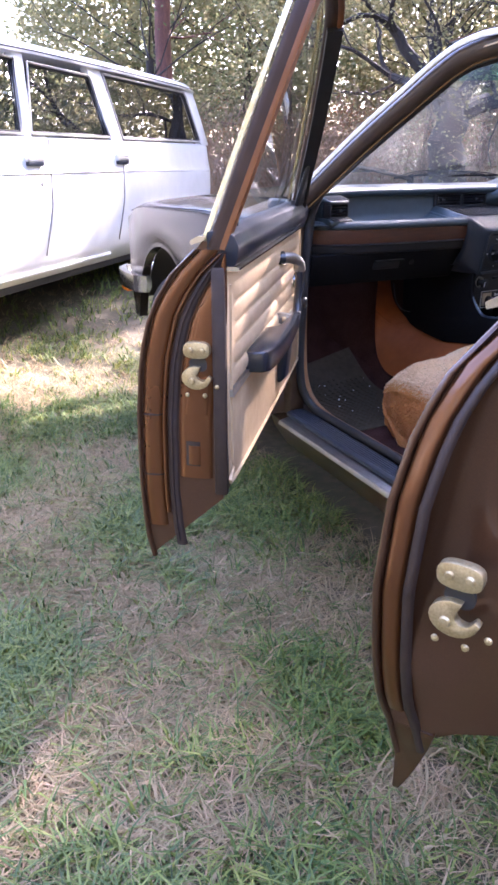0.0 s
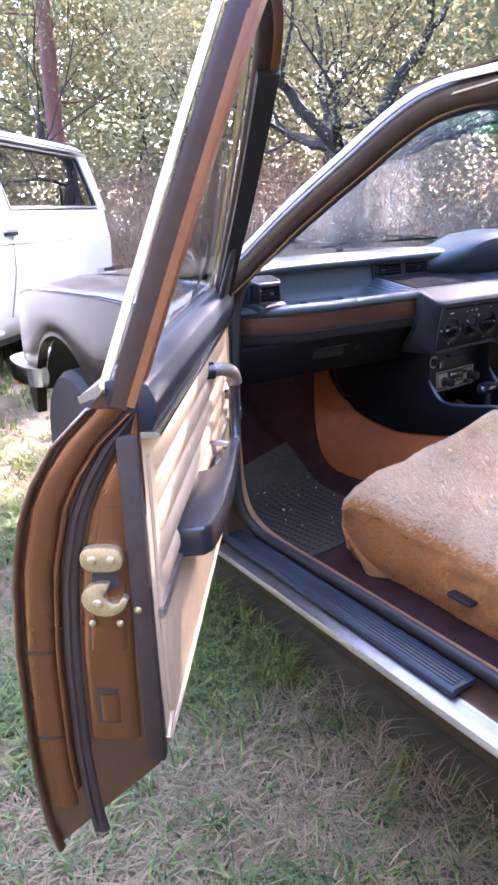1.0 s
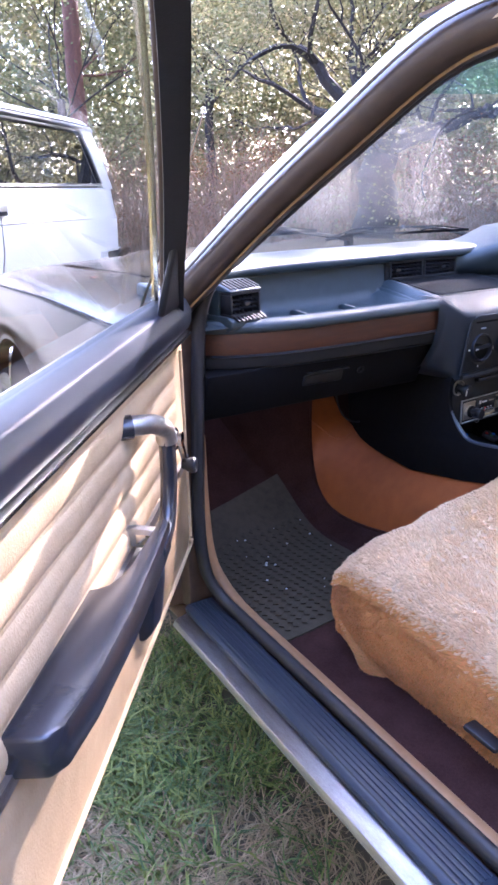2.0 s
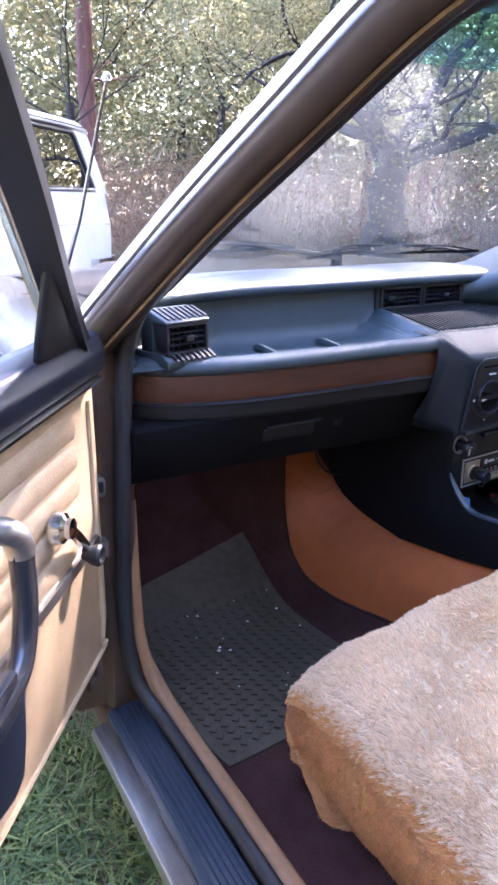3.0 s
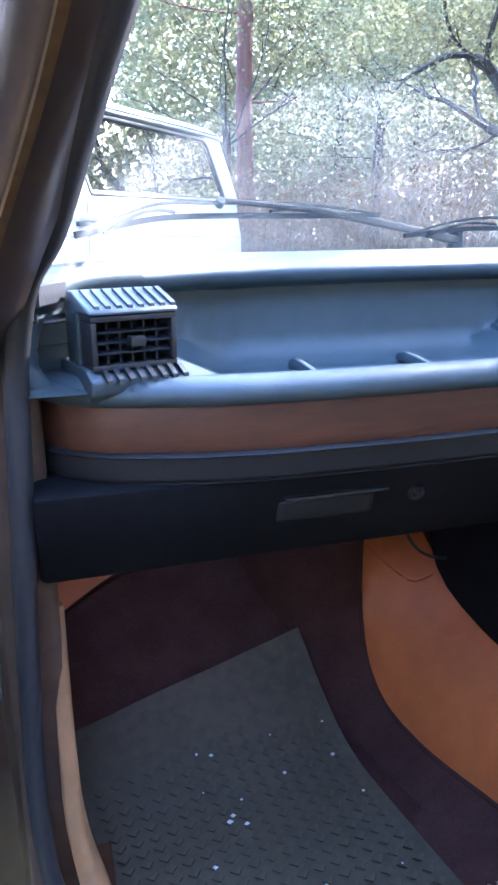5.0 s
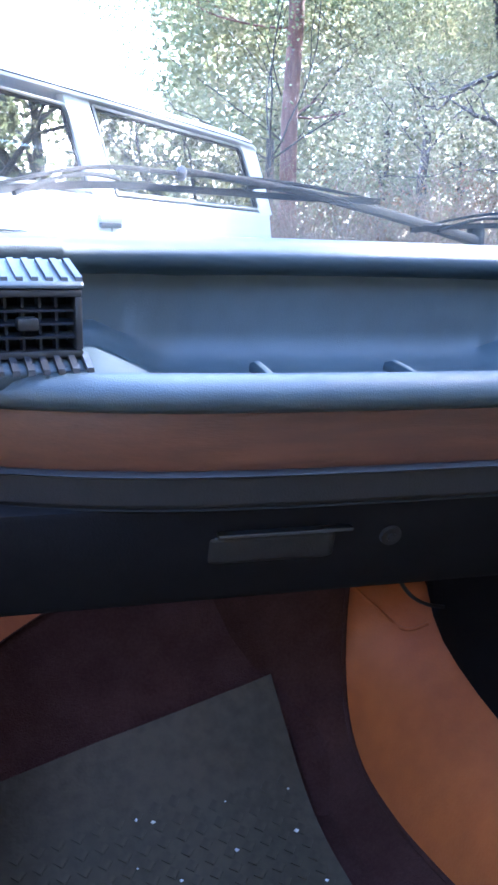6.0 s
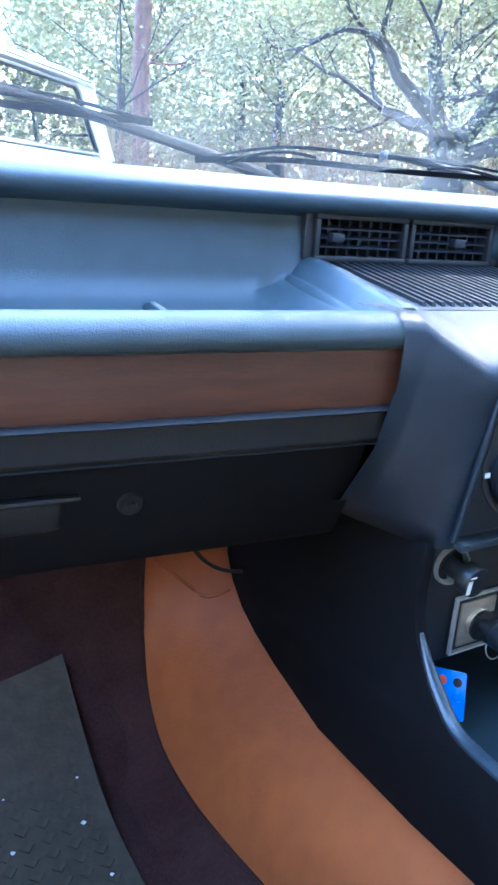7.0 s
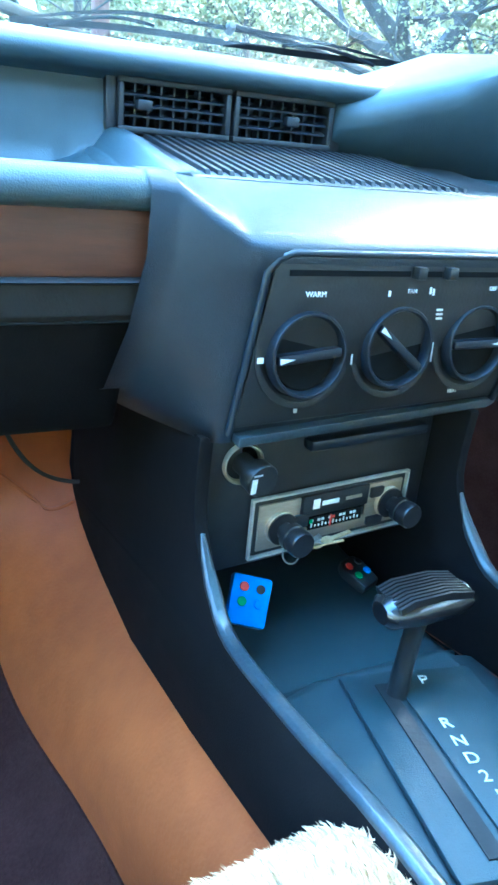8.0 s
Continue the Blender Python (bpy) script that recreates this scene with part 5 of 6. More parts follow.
part("selector_scale", Geo().box(-0.030, 0.030, -0.088, 0.088, 0, 0.0018), M_VINYL, sel, m=on_sel(0.048, -0.050, 0.0062), bevel=0.001)
for i, ch in enumerate("PRND21"):
    letters(ch, 0.015, M_MARK, sel, on_sel((0.054, 0.039, 0.035, 0.031, 0.027, 0.023)[i], (0.020, -0.025, -0.044, -0.061, -0.078, -0.095)[i], 0.0125 if i == 0 else 0.0085) @ pose(0, 0, 0, 0, 0, -4))
lever = thing("gear_selector", "automatic gear lever with a ribbed black and chrome handle", "gear lever", m=pose(0.026, 0.018, 0.578))
part("lever_stem", Geo().tube([(0, 0.0, -0.03), (0.006, 0.004, 0.03), (0.012, 0.006, 0.075)], [0.010, 0.0078, 0.0078], 14), M_PLASTIC, lever)
grip = part("lever_handle", Geo().loft([[(x, 0.006 + math.cos(a) * w, 0.085 + math.sin(a) * h) for a in [2 * math.pi * i / 16 for i in range(16)]] for x, w, h in ((-0.026, 0.010, 0.008), (-0.021, 0.016, 0.012), (0.0, 0.019, 0.014), (0.035, 0.018, 0.0135), (0.052, 0.014, 0.011), (0.057, 0.007, 0.005))]), M_HANDLE, lever, "dark chromed shell of the handle")
for i in range(9):
    y = -0.008 + i * 0.0036
    part("handle_rib", Geo().sweep([(-0.020, y, 0.095), (-0.008, y, 0.0995), (0.025, y, 0.100), (0.048, y, 0.0955)], [(-0.0015, -0.004), (0.0015, -0.004), (0.0011, 0.0014), (-0.0011, 0.0014)]), M_RIB, grip)

radio = thing("car_radio", "old car radio with a silver face and black knobs", "radio", m=TURNED)
part("radio_body", Geo().box(-0.047, 0.121, 0.1445, 0.152, 0.647, 0.700), M_PLASTIC, radio, bevel=0.002)
part("radio_bezel", Geo().box(-0.0495, 0.1235, 0.142, 0.146, 0.7002, 0.702).box(-0.0495, 0.1235, 0.142, 0.146, 0.645, 0.6468).box(-0.0495, -0.0477, 0.142, 0.146, 0.6468, 0.7002).box(0.1217, 0.1235, 0.142, 0.146, 0.6468, 0.7002), M_BRIGHT, radio, "thin bright frame")
part("radio_face", Geo().box(-0.042, 0.000, 0.1425, 0.145, 0.652, 0.695).box(0.000, 0.075, 0.1425, 0.145, 0.652, 0.664).box(0.075, 0.116, 0.1425, 0.145, 0.652, 0.695), M_SILVER, radio, bevel=0.0005)
part("cassette_flap", Geo().box(0.002, 0.075, 0.141, 0.145, 0.676, 0.696), M_PLASTIC, radio, bevel=0.001)
part("tuning_scale", Geo().box(0.010, 0.070, 0.1415, 0.144, 0.662, 0.674), M_VOID, radio, "black tuning scale with pale marks")
for i in range(14):
    h = 0.004 if i % 3 else 0.007
    part("scale_mark", Geo().box(0.0125 + i * 0.004, 0.0137 + i * 0.004, 0.1408, 0.142, 0.6645, 0.6645 + h * 0.55), M_MARK, radio)
    if i % 3 != 1:
        part("scale_mark", Geo().box(0.0115 + i * 0.004, 0.0142 + i * 0.004, 0.1408, 0.142, 0.6700, 0.6722), M_RED if i == 6 else M_MARK, radio)
part("side_button", Geo().box(0.076, 0.094, 0.138, 0.1425, 0.654, 0.662), M_PLASTIC, radio, bevel=0.001)
part("side_button", Geo().box(0.0765, 0.0915, 0.139, 0.1425, 0.682, 0.692), M_PLASTIC, radio, bevel=0.001)
part("side_button", Geo().box(-0.006, 0.008, 0.139, 0.1425, 0.668, 0.680), M_PLASTIC, radio, bevel=0.001)
part("green_mark", Geo().box(0.0105, 0.0135, 0.1406, 0.1418, 0.6690, 0.6725), M_GREEN, radio)
part("tuning_pointer", Geo().box(0.033, 0.0345, 0.1405, 0.1418, 0.6625, 0.6735), M_RED, radio)
part("brand_plate", Geo().box(0.012, 0.019, 0.1402, 0.1415, 0.683, 0.692).box(0.022, 0.040, 0.1402, 0.1415, 0.685, 0.689), M_MARK, radio, "small pale badge")
part("slot_line", Geo().box(0.048, 0.066, 0.1402, 0.1415, 0.6855, 0.6885), M_SILVER, radio)
for x, z in ((-0.020, 0.672), (0.100, 0.674)):
    k = part("radio_knob", Geo().lathe([(0.0145, 0.0), (0.0145, 0.006), (0.0075, 0.007), (0.0075, 0.015), (0.0118, 0.016), (0.0118, 0.022), (0.0106, 0.0228), (0.0106, 0.0245), (0.0118, 0.0253), (0.0118, 0.033), (0.0108, 0.035), (0.001, 0.0352)], pose(x, 0.1425, z, 90, 0, 0), 24), M_RIB, radio)
    part("knob_ring", Geo().lathe([(0.0152, 0.0), (0.0152, 0.004), (0.0138, 0.005)], pose(x, 0.1430, z, 90, 0, 0), 24), M_SILVER, k)
part("ignition_key_slot", Geo().box(-0.004, 0.006, 0.139, 0.143, 0.652, 0.656), M_SILVER, radio)
lighter = thing("cigarette_lighter", "cigarette lighter with a chrome ring", "lighter")
part("lighter_ring", Geo().lathe([(0.0180, 0.0), (0.0180, 0.004), (0.0170, 0.006), (0.0155, 0.005), (0.0145, 0.0)], pose(-0.060, 0.149, 0.735, 90, 0, 0), 28), M_BRIGHT, lighter)
kn = part("lighter_knob", Geo().lathe([(0.009, 0.0), (0.009, 0.017), (0.0138, 0.019), (0.0142, 0.030), (0.0132, 0.0315), (0.001, 0.0315)], pose(-0.060, 0.149, 0.735, 96, 0, 8), 28), M_PLASTIC, lighter)
part("knob_mark", Geo().box(-0.0025, 0.0025, -0.009, 0.004, 0.0, 0.0006).box(-0.0015, 0.0065, 0.006, 0.0075, 0.0, 0.0006), M_MARK, kn, m=pose(-0.064, 0.1174, 0.7315, 96, 0, 8))


def key_fob(label, m, body_mat, outline):
    f = thing("key_fob", label, "key fob", group="key fobs in the tray", m=m)
    part("fob_body", Geo().prism(outline, "z", -0.006, 0.006), body_mat, f, bevel=0.003)
    for x, y, mm in ((-0.007, 0.009, M_RED), (0.008, 0.009, M_PLASTIC), (-0.007, -0.004, M_GREEN), (0.008, -0.004, M_BLUE)):
        part("button", Geo().lathe([(0.0043, 0.0), (0.0039, 0.0016), (0.001, 0.0020)], pose(x, y, 0.0058), 14), mm, f)
    return f


key_fob("bright blue remote fob with coloured buttons leaning in the tray", pose(-0.042, 0.146, 0.603, 50, 4, -14) @ pose(0, 0, 0, 0, 0, -11), M_BLUE, [(-0.0175, -0.024), (0.0175, -0.024), (0.0185, 0.020), (-0.0185, 0.020)])
key_fob("black remote fob with coloured buttons in the tray", pose(0.104, 0.186, 0.574, 20, 0, 22), M_PLASTIC, [(-0.013, -0.019), (0.013, -0.019), (0.016, 0.010), (0.009, 0.019), (-0.009, 0.019), (-0.016, 0.010)])
keys = thing("bunch_of_keys", "bunch of brass and steel keys under the radio", "keys", m=pose(-0.020, 0.122, 0.659))
part("key_ring", Geo().tube([(0.008 * math.cos(a), 0.003 * math.sin(a), 0.008 * math.sin(a)) for a in [2 * math.pi * i / 24 for i in range(25)]], 0.0008, 6), M_STEEL, keys)
for i, (ax, ay) in enumerate(((20, 30), (-15, 65), (5, 110))):
    part("key", Geo().box(0.006, 0.034, -0.0022, 0.0022, -0.0008, 0.0008).prism([(0.009 + 0.006 * math.cos(a), 0.005 * math.sin(a)) for a in [2 * math.pi * k / 10 for k in range(10)]], "z", -0.001, 0.001), (M_STEEL, M_ZINC, M_ZINC)[i], keys, m=pose(0.002 + 0.012 * i, 0, 0.001 + 0.002 * i, ax, -8, (18, -8, 6)[i]), bevel=0.0004)

# ---- tunnel, mat, seat ----
TUN_LOW = smooth_path([(-0.205, 0.535, 0.80), (-0.215, 0.530, 0.62), (-0.220, 0.522, 0.53), (-0.222, 0.508, 0.46), (-0.222, 0.480, 0.400), (-0.219, 0.425, 0.362), (-0.209, 0.345, 0.352), (-0.195, 0.27, 0.355), (-0.180, 0.19, 0.365), (-0.165, 0.08, 0.375), (-0.150, -0.10, 0.38), (-0.150, -0.60, 0.38)], 4)
TUN_TOP = smooth_path([(-0.110, 0.64, 0.84), (-0.100, 0.61, 0.70), (-0.098, 0.585, 0.62), (-0.096, 0.545, 0.580), (-0.096, 0.48, 0.550), (-0.096, 0.40, 0.532), (-0.096, 0.30, 0.525), (-0.096, 0.22, 0.529), (-0.096, 0.08, 0.552), (-0.096, -0.03, 0.576), (-0.096, -0.20, 0.61), (-0.096, -0.60, 0.63)], 4)
rows = []
for lo, hi in zip(TUN_LOW, TUN_TOP):
    rows.append([lo.lerp(hi, k / 8) + Vector((-0.016, -0.010, 0.014)) * math.sin(math.pi * k / 8) * (1 if 0 < k < 8 else 0) for k in range(9)])
part("tunnel_cover", Geo().sheet(rows), M_TAN, car, "tan vinyl over the gearbox tunnel", angle=80)
part("tunnel_cover", Geo().sheet([[(0.046 - q[0], q[1], q[2]) for q in r] for r in rows]), M_TAN, car, "tan vinyl on the driver's flank of the tunnel", angle=80)
skin = BVHTree.FromPolygons([q for r in rows for q in r], [(j * 9 + i, j * 9 + i + 1, (j + 1) * 9 + i + 1, (j + 1) * 9 + i) for j in range(len(rows) - 1) for i in range(8)])
def on_tunnel(x, y, z):
    return skin.find_nearest(Vector((x, y, z)))[0] + Vector((-0.0005, -0.0010, 0.0005))
part("cover_seam", Geo().tube(smooth_path([on_tunnel(x, 0.49, z) for x, z in ((-0.198, 0.590), (-0.172, 0.556), (-0.148, 0.532), (-0.125, 0.520), (-0.104, 0.518))], 4), 0.0026, 6), M_TAN, car, "stitched fold in the tunnel cover")
part("tunnel_welt", Geo().tube([p + Vector((-0.001, -0.002, 0.001)) for p in TUN_LOW], 0.0035, 6), M_CARPET, car)
part("tunnel_carpet", Geo().sheet([[p, p + Vector((-0.022, -0.004, -0.016)), Vector((p.x - 0.055, p.y + 0.008, max(0.317, p.z - 0.040))), Vector((p.x - 0.12, p.y + 0.045, max(0.314, p.z - 0.06))), Vector((p.x - 0.26, p.y + 0.20, max(0.310, p.z - 0.07)))] for p in TUN_LOW]), M_CARPET, car, angle=80)

mat_th = thing("floor_mat", "worn dark studded rubber floor mat with dirt crumbs", "floor mat")
def mat_pt(a, b):
    """a: 0 outer edge to 1 tunnel side, b: 0 seat end to 1 toe end."""
    x = lerp(lerp(-0.622, -0.250, a), lerp(-0.702, -0.320, a), b)
    y = lerp(lerp(0.02, 0.06, a), lerp(0.462, 0.538, a), b)
    z = 0.3235 + 0.86 * 0.03 * math.log(1 + math.exp((y - 0.395) / 0.03)) + 0.004 * noise.noise((x * 8, y * 8, 1))
    z += 0.002 * step(0.33, 0.40, y)
    return (x, y, z)
part("mat_sheet", Geo().sheet([[mat_pt(i / 24, j / 30) for i in range(25)] for j in range(31)]), M_MAT, mat_th, thick=0.004)
for j in range(22):
    b = 0.06 + 0.040 * j
    for i in range(15):
        a = 0.07 + i * 0.0615
        p, q, r = Vector(mat_pt(a - 0.022, b)), Vector(mat_pt(a + 0.022, b)), Vector(mat_pt(a, b + 0.022))
        if len(mat_th.children) > 295:
            break
        u, w = (q - p).normalized(), (r - (p + q) / 2).normalized()
        if i == 0 and j == 0:
            stud = Geo().box(-0.0058, 0.0058, -0.0058, 0.0058, 0.0, 0.0018)
            st = part("stud", stud, M_MAT, mat_th)
        else:
            st = new("stud", st.data)
            st.parent = mat_th
        n = u.cross(w)
        n = -n if n.z < 0 else n
        st.matrix_local = Matrix.Translation((p + q) / 2 + n * 0.0042) @ Matrix((u, n.cross(u), n)).transposed().to_4x4() @ pose(0, 0, 0, 0, 0, 45)
random.seed(5)
for i in range(16):
    a, b = random.uniform(0.3, 0.95), random.uniform(0.1, 0.85)
    p = Vector(mat_pt(a, b))
    s = random.uniform(0.0012, 0.0034)
    part("crumb", Geo().add([(s * 1.5, 0, 0), (0, s, 0), (-s, 0.2 * s, 0), (0, -s, 0), (0, 0.2 * s, s)], [(0, 1, 4), (1, 2, 4), (2, 3, 4), (3, 0, 4), (3, 2, 1, 0)]), M_MARK, mat_th, m=Matrix.Translation(p + Vector((0, 0, 0.0055))))

for x, y, s in ((-0.499, 0.304, 0.0042), (-0.491, 0.312, 0.0034), (-0.480, 0.292, 0.0036), (-0.470, 0.330, 0.0022)):
    a = (x + 0.665) / 0.378
    p = Vector(mat_pt(a, (y - 0.04) / 0.46))
    part("crumb", Geo().add([(s * 1.5, 0, 0), (0, s, 0), (-s, 0.2 * s, 0), (0, -s, 0), (0, 0.2 * s, s)], [(0, 1, 4), (1, 2, 4), (2, 3, 4), (3, 0, 4), (3, 2, 1, 0)]), M_MARK, mat_th, m=Matrix.Translation(p + Vector((0, 0, 0.0055))))

seat = thing("front_seat", "front passenger seat cushion under a beige sheepskin cover", "car seat")
def seat_pt(a, b):
    """Cushion skin: a runs from the outer foot over the top to the inner foot, b from the front foot to the back."""
    sx = [-0.520, -0.545, -0.556, -0.557, -0.548, -0.518, -0.455, -0.35, -0.262, -0.200, -0.148, -0.110, -0.111, -0.125, -0.17]
    dz = [0.318, 0.380, 0.438, 0.490, 0.528, 0.550, 0.564, 0.576, 0.598, 0.630, 0.658, 0.664, 0.560, 0.420, 0.318]
    fy = [-0.075, -0.040, -0.015, -0.010, -0.026, -0.058, -0.105, -0.17, -0.25, -0.34, -0.44, -0.54, -0.62]
    fz = [0.318, 0.380, 0.440, 0.492, 0.530, 0.550, 0.557, 0.556, 0.550, 0.543, 0.535, 0.528, 0.52]
    t, u = a * 14, b * 12
    i, j = list(range(15)), list(range(13))
    x, za = interp(t, i, sx), interp(t, i, dz)
    y, zb = interp(u, j, fy), interp(u, j, fz)
    k = (za - 0.318) / 0.242
    z = 0.318 + (zb - 0.318) * k
    round_off = 1 - step(0.0, 0.42, b)
    edge = abs(2 * a - 1)
    y -= 0.100 * round_off * (edge if a < 0.5 else edge * 0.72) ** 1.7 + 0.02 + 0.042 * step(0.52, 0.72, a)
    x += (0.5 - a) * 0.05 * (1 - step(0.0, 0.36, b)) * (0.4 + 0.6 * edge)
    z -= 0.014 * math.exp(-((a - 0.33) / 0.10) ** 2) * (1 - step(0.30, 0.60, b)) * step(0.0, 0.2, b)
    lump = 0.006 * noise.noise((x * 9, y * 9, z * 9)) + 0.0035 * noise.noise((x * 26, y * 26, z * 26))
    return Vector((x + lump * 0.5, y + lump * 0.4, z + lump))
NA, NB = 70, 70
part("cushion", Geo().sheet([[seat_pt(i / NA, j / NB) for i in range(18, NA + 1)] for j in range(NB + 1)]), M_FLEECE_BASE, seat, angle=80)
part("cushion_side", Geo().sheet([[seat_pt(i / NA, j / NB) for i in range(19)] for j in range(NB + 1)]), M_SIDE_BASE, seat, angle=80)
part("seat_base", Geo().box(-0.50, -0.15, -0.6, -0.12, 0.3185, 0.40), M_CARPET, seat, bevel=0.01)
part("seat_lever", Geo().box(-0.574, -0.548, -0.47, -0.405, 0.392, 0.402), M_PLASTIC, seat, bevel=0.004)


def fur(count, keep, length, width, b0=0.0, b1=0.99):
    """Woolly locks: a few fine bent strands that lean together and meet at the tip, laid mostly one way."""
    v, f = [], []
    for _ in range(count):
        a, b = random.random() * 0.92, random.uniform(b0, b1)
        if not keep(a + random.gauss(0, 0.022)):
            continue
        p = seat_pt(a, b)
        du, dv = seat_pt(min(1, a + 0.004), b) - p, seat_pt(a, min(1, b + 0.004)) - p
        n = du.cross(dv)
        if n.length < 1e-9:
            continue
        n.normalize()
        if n.z < -0.2 or (n.y < 0 and b < 0.2):
            n = -n
        q = p * 16
        lay = Vector((-0.25 + 0.8 * noise.noise((q.x, q.y, q.z + 3)), 0.55 + 0.8 * noise.noise((q.x, q.y, q.z + 8)), -0.25 + 0.6 * noise.noise((q.x, q.z, q.y + 5))))
        lay -= n * lay.dot(n)
        part_line = noise.noise((p.x * 30, p.y * 12, p.z * 30 + 2))
        L = length * random.uniform(0.75, 1.25) * (0.55 if abs(part_line) < 0.05 else 1.0)
        w = (n * 0.62 + lay * 0.75 + Vector((random.uniform(-.22, .22), random.uniform(-.22, .22), random.uniform(-.15, .2)))).normalized()
        side = w.orthogonal().normalized()
        tip = p + w * L + lay * L * 0.35 - n * L * 0.12
        for k in range(5):
            turn = side.copy()
            turn.rotate(Matrix.Rotation(k * 1.26 + random.random(), 3, w))
            root = p + turn * 0.0026 * random.uniform(0.5, 1.2) - n * 0.002
            end = tip + turn * 0.0009 + w * random.uniform(-0.0025, 0.001)
            mid = root.lerp(end, 0.55) + n * L * 0.16 + turn * 0.0007
            s = w.cross(turn) * width * random.uniform(0.7, 1.3)
            i = len(v)
            v += [root - s, root + s, mid + s * 0.85, mid - s * 0.85, end]
            f += [(i, i + 1, i + 2, i + 3), (i + 3, i + 2, i + 4)]
    return Geo().add(v, f)


random.seed(11)
tagged(part("fleece", fur(54000, lambda a: a >= 0.265, 0.0080, 0.0007), M_FLEECE, seat, "thick cream sheepskin pile", fix=False), kind="stuff")
# same pile as the top; its amber carries the flank's shade and bounce
tagged(part("side_fleece", fur(44000, lambda a: a < 0.265, 0.0075, 0.0007), M_FLEECE_SIDE, seat, "shaggy side of the cover, amber for its shade and bounced light", fix=False), kind="stuff")

# ---- white estate car standing across the lawn ----
WM = Matrix.Translation((-0.542, 3.247, 0.0)) @ pose(0, 0, 0, 0, 0, 48.57)     # local x towards its tail, -y towards the lawn
wagon = thing("station_wagon", "white old estate car parked on the lawn", "car", m=WM)
GZ = 0.27
def wag_side(z):
    return interp(z, [0.45, 0.52, 0.60, 0.85, 1.02, 1.06, 1.25, 1.66, 1.72], [0.10, 0.03, -0.012, -0.035, -0.035, -0.025, 0.0, 0.10, 0.17])
def wring(x, narrow=0.0):
    zs = [0.45, 0.48, 0.52, 0.57, 0.65, 0.75, 0.88, 0.98, 1.02, 1.035, 1.045, 1.08, 1.15, 1.225, 1.238]
    near = [(x, wag_side(z) + narrow + (0.012 if z > 1.23 else 0), z) for z in zs]
    return near + [(p[0], 1.70 - p[1], p[2]) for p in reversed(near)]
part("lower_body", Geo().loft([wring(x, n) for x, n in ((-2.9, 0.05), (-2.75, 0.01), (-2.0, 0), (-0.82, 0), (0.1, 0), (0.9, 0), (1.80, 0), (1.97, 0.004), (2.02, 0.02), (2.04, 0.06))]), M_WHITE, wagon, bevel=0.008, angle=35)
# roof shell over a stepped gutter, with a low deflector lip at its tail
roof = []
for x, z, inset in ((-1.75, 1.62, 0.05), (-1.55, 1.672, 0.0), (-0.6, 1.690, 0.0), (0.5, 1.692, 0.0), (1.55, 1.684, 0.0), (1.86, 1.676, 0.0), (1.95, 1.664, 0.02), (1.985, 1.640, 0.05)):
    near = [(x, 0.102 + inset, z - 0.028), (x, 0.080 + inset, z - 0.024), (x, 0.078 + inset, z - 0.012), (x, 0.098 + inset, z - 0.008), (x, 0.108 + inset, z + 0.014), (x, 0.150 + inset, z + 0.040), (x, 0.30, z + 0.058)]
    roof.append(near + [(x, 0.85, z + 0.072)] + [(p[0], 1.70 - p[1], p[2]) for p in reversed(near)])
part("roof", Geo().loft(roof), M_WHITE, wagon, angle=40)
part("roof_deflector", Geo().loft([[(1.80, y, 1.735 + h), (1.86, y, 1.752 + h), (1.955, y, 1.765 + h), (1.972, y, 1.752 + h), (1.955, y, 1.715 + h)] for y, h in ((0.26, -0.025), (0.34, -0.008), (0.85, 0.002), (1.36, -0.008), (1.44, -0.025))]), M_WHITE, wagon, "low lip across the roof's tail", bevel=0.004)
for far in (False, True):
    side_y = (lambda y: 1.70 - y) if far else (lambda y: y)
    part("gutter_shadow_gap", Geo().tube([(-1.55, side_y(0.0885), 1.6655), (-0.6, side_y(0.0885), 1.6835), (0.5, side_y(0.0885), 1.6855), (1.55, side_y(0.0885), 1.6775), (1.86, side_y(0.0885), 1.6695)], 0.0055, 6), M_RUBBER, wagon)
def pillar(x0a, x0b, x1a, x1b, far=False):
    """From the belt (x0a..x0b) to the roof (x1a..x1b)."""
    rings = []
    for z, a, b in ((1.225, x0a, x0b), (1.45, lerp(x0a, x1a, 0.53), lerp(x0b, x1b, 0.53)), (1.668, x1a, x1b)):
        y = wag_side(z)
        ring = [(a, y, z), (b, y, z), (b, y + 0.05, z), (a, y + 0.05, z)]
        rings.append([(p[0], 1.70 - p[1], p[2]) for p in ring] if far else ring)
    part("pillar", Geo().loft(rings), M_WHITE, wagon, bevel=0.008)
for far in (False, True):
    pillar(-0.904, -0.835, -0.775, -0.668, far)
    pillar(0.123, 0.300, 0.056, 0.240, far)
    pillar(1.835, 2.025, 1.715, 1.935, far)
    pillar(-2.05, -1.92, -1.62, -1.52, far)
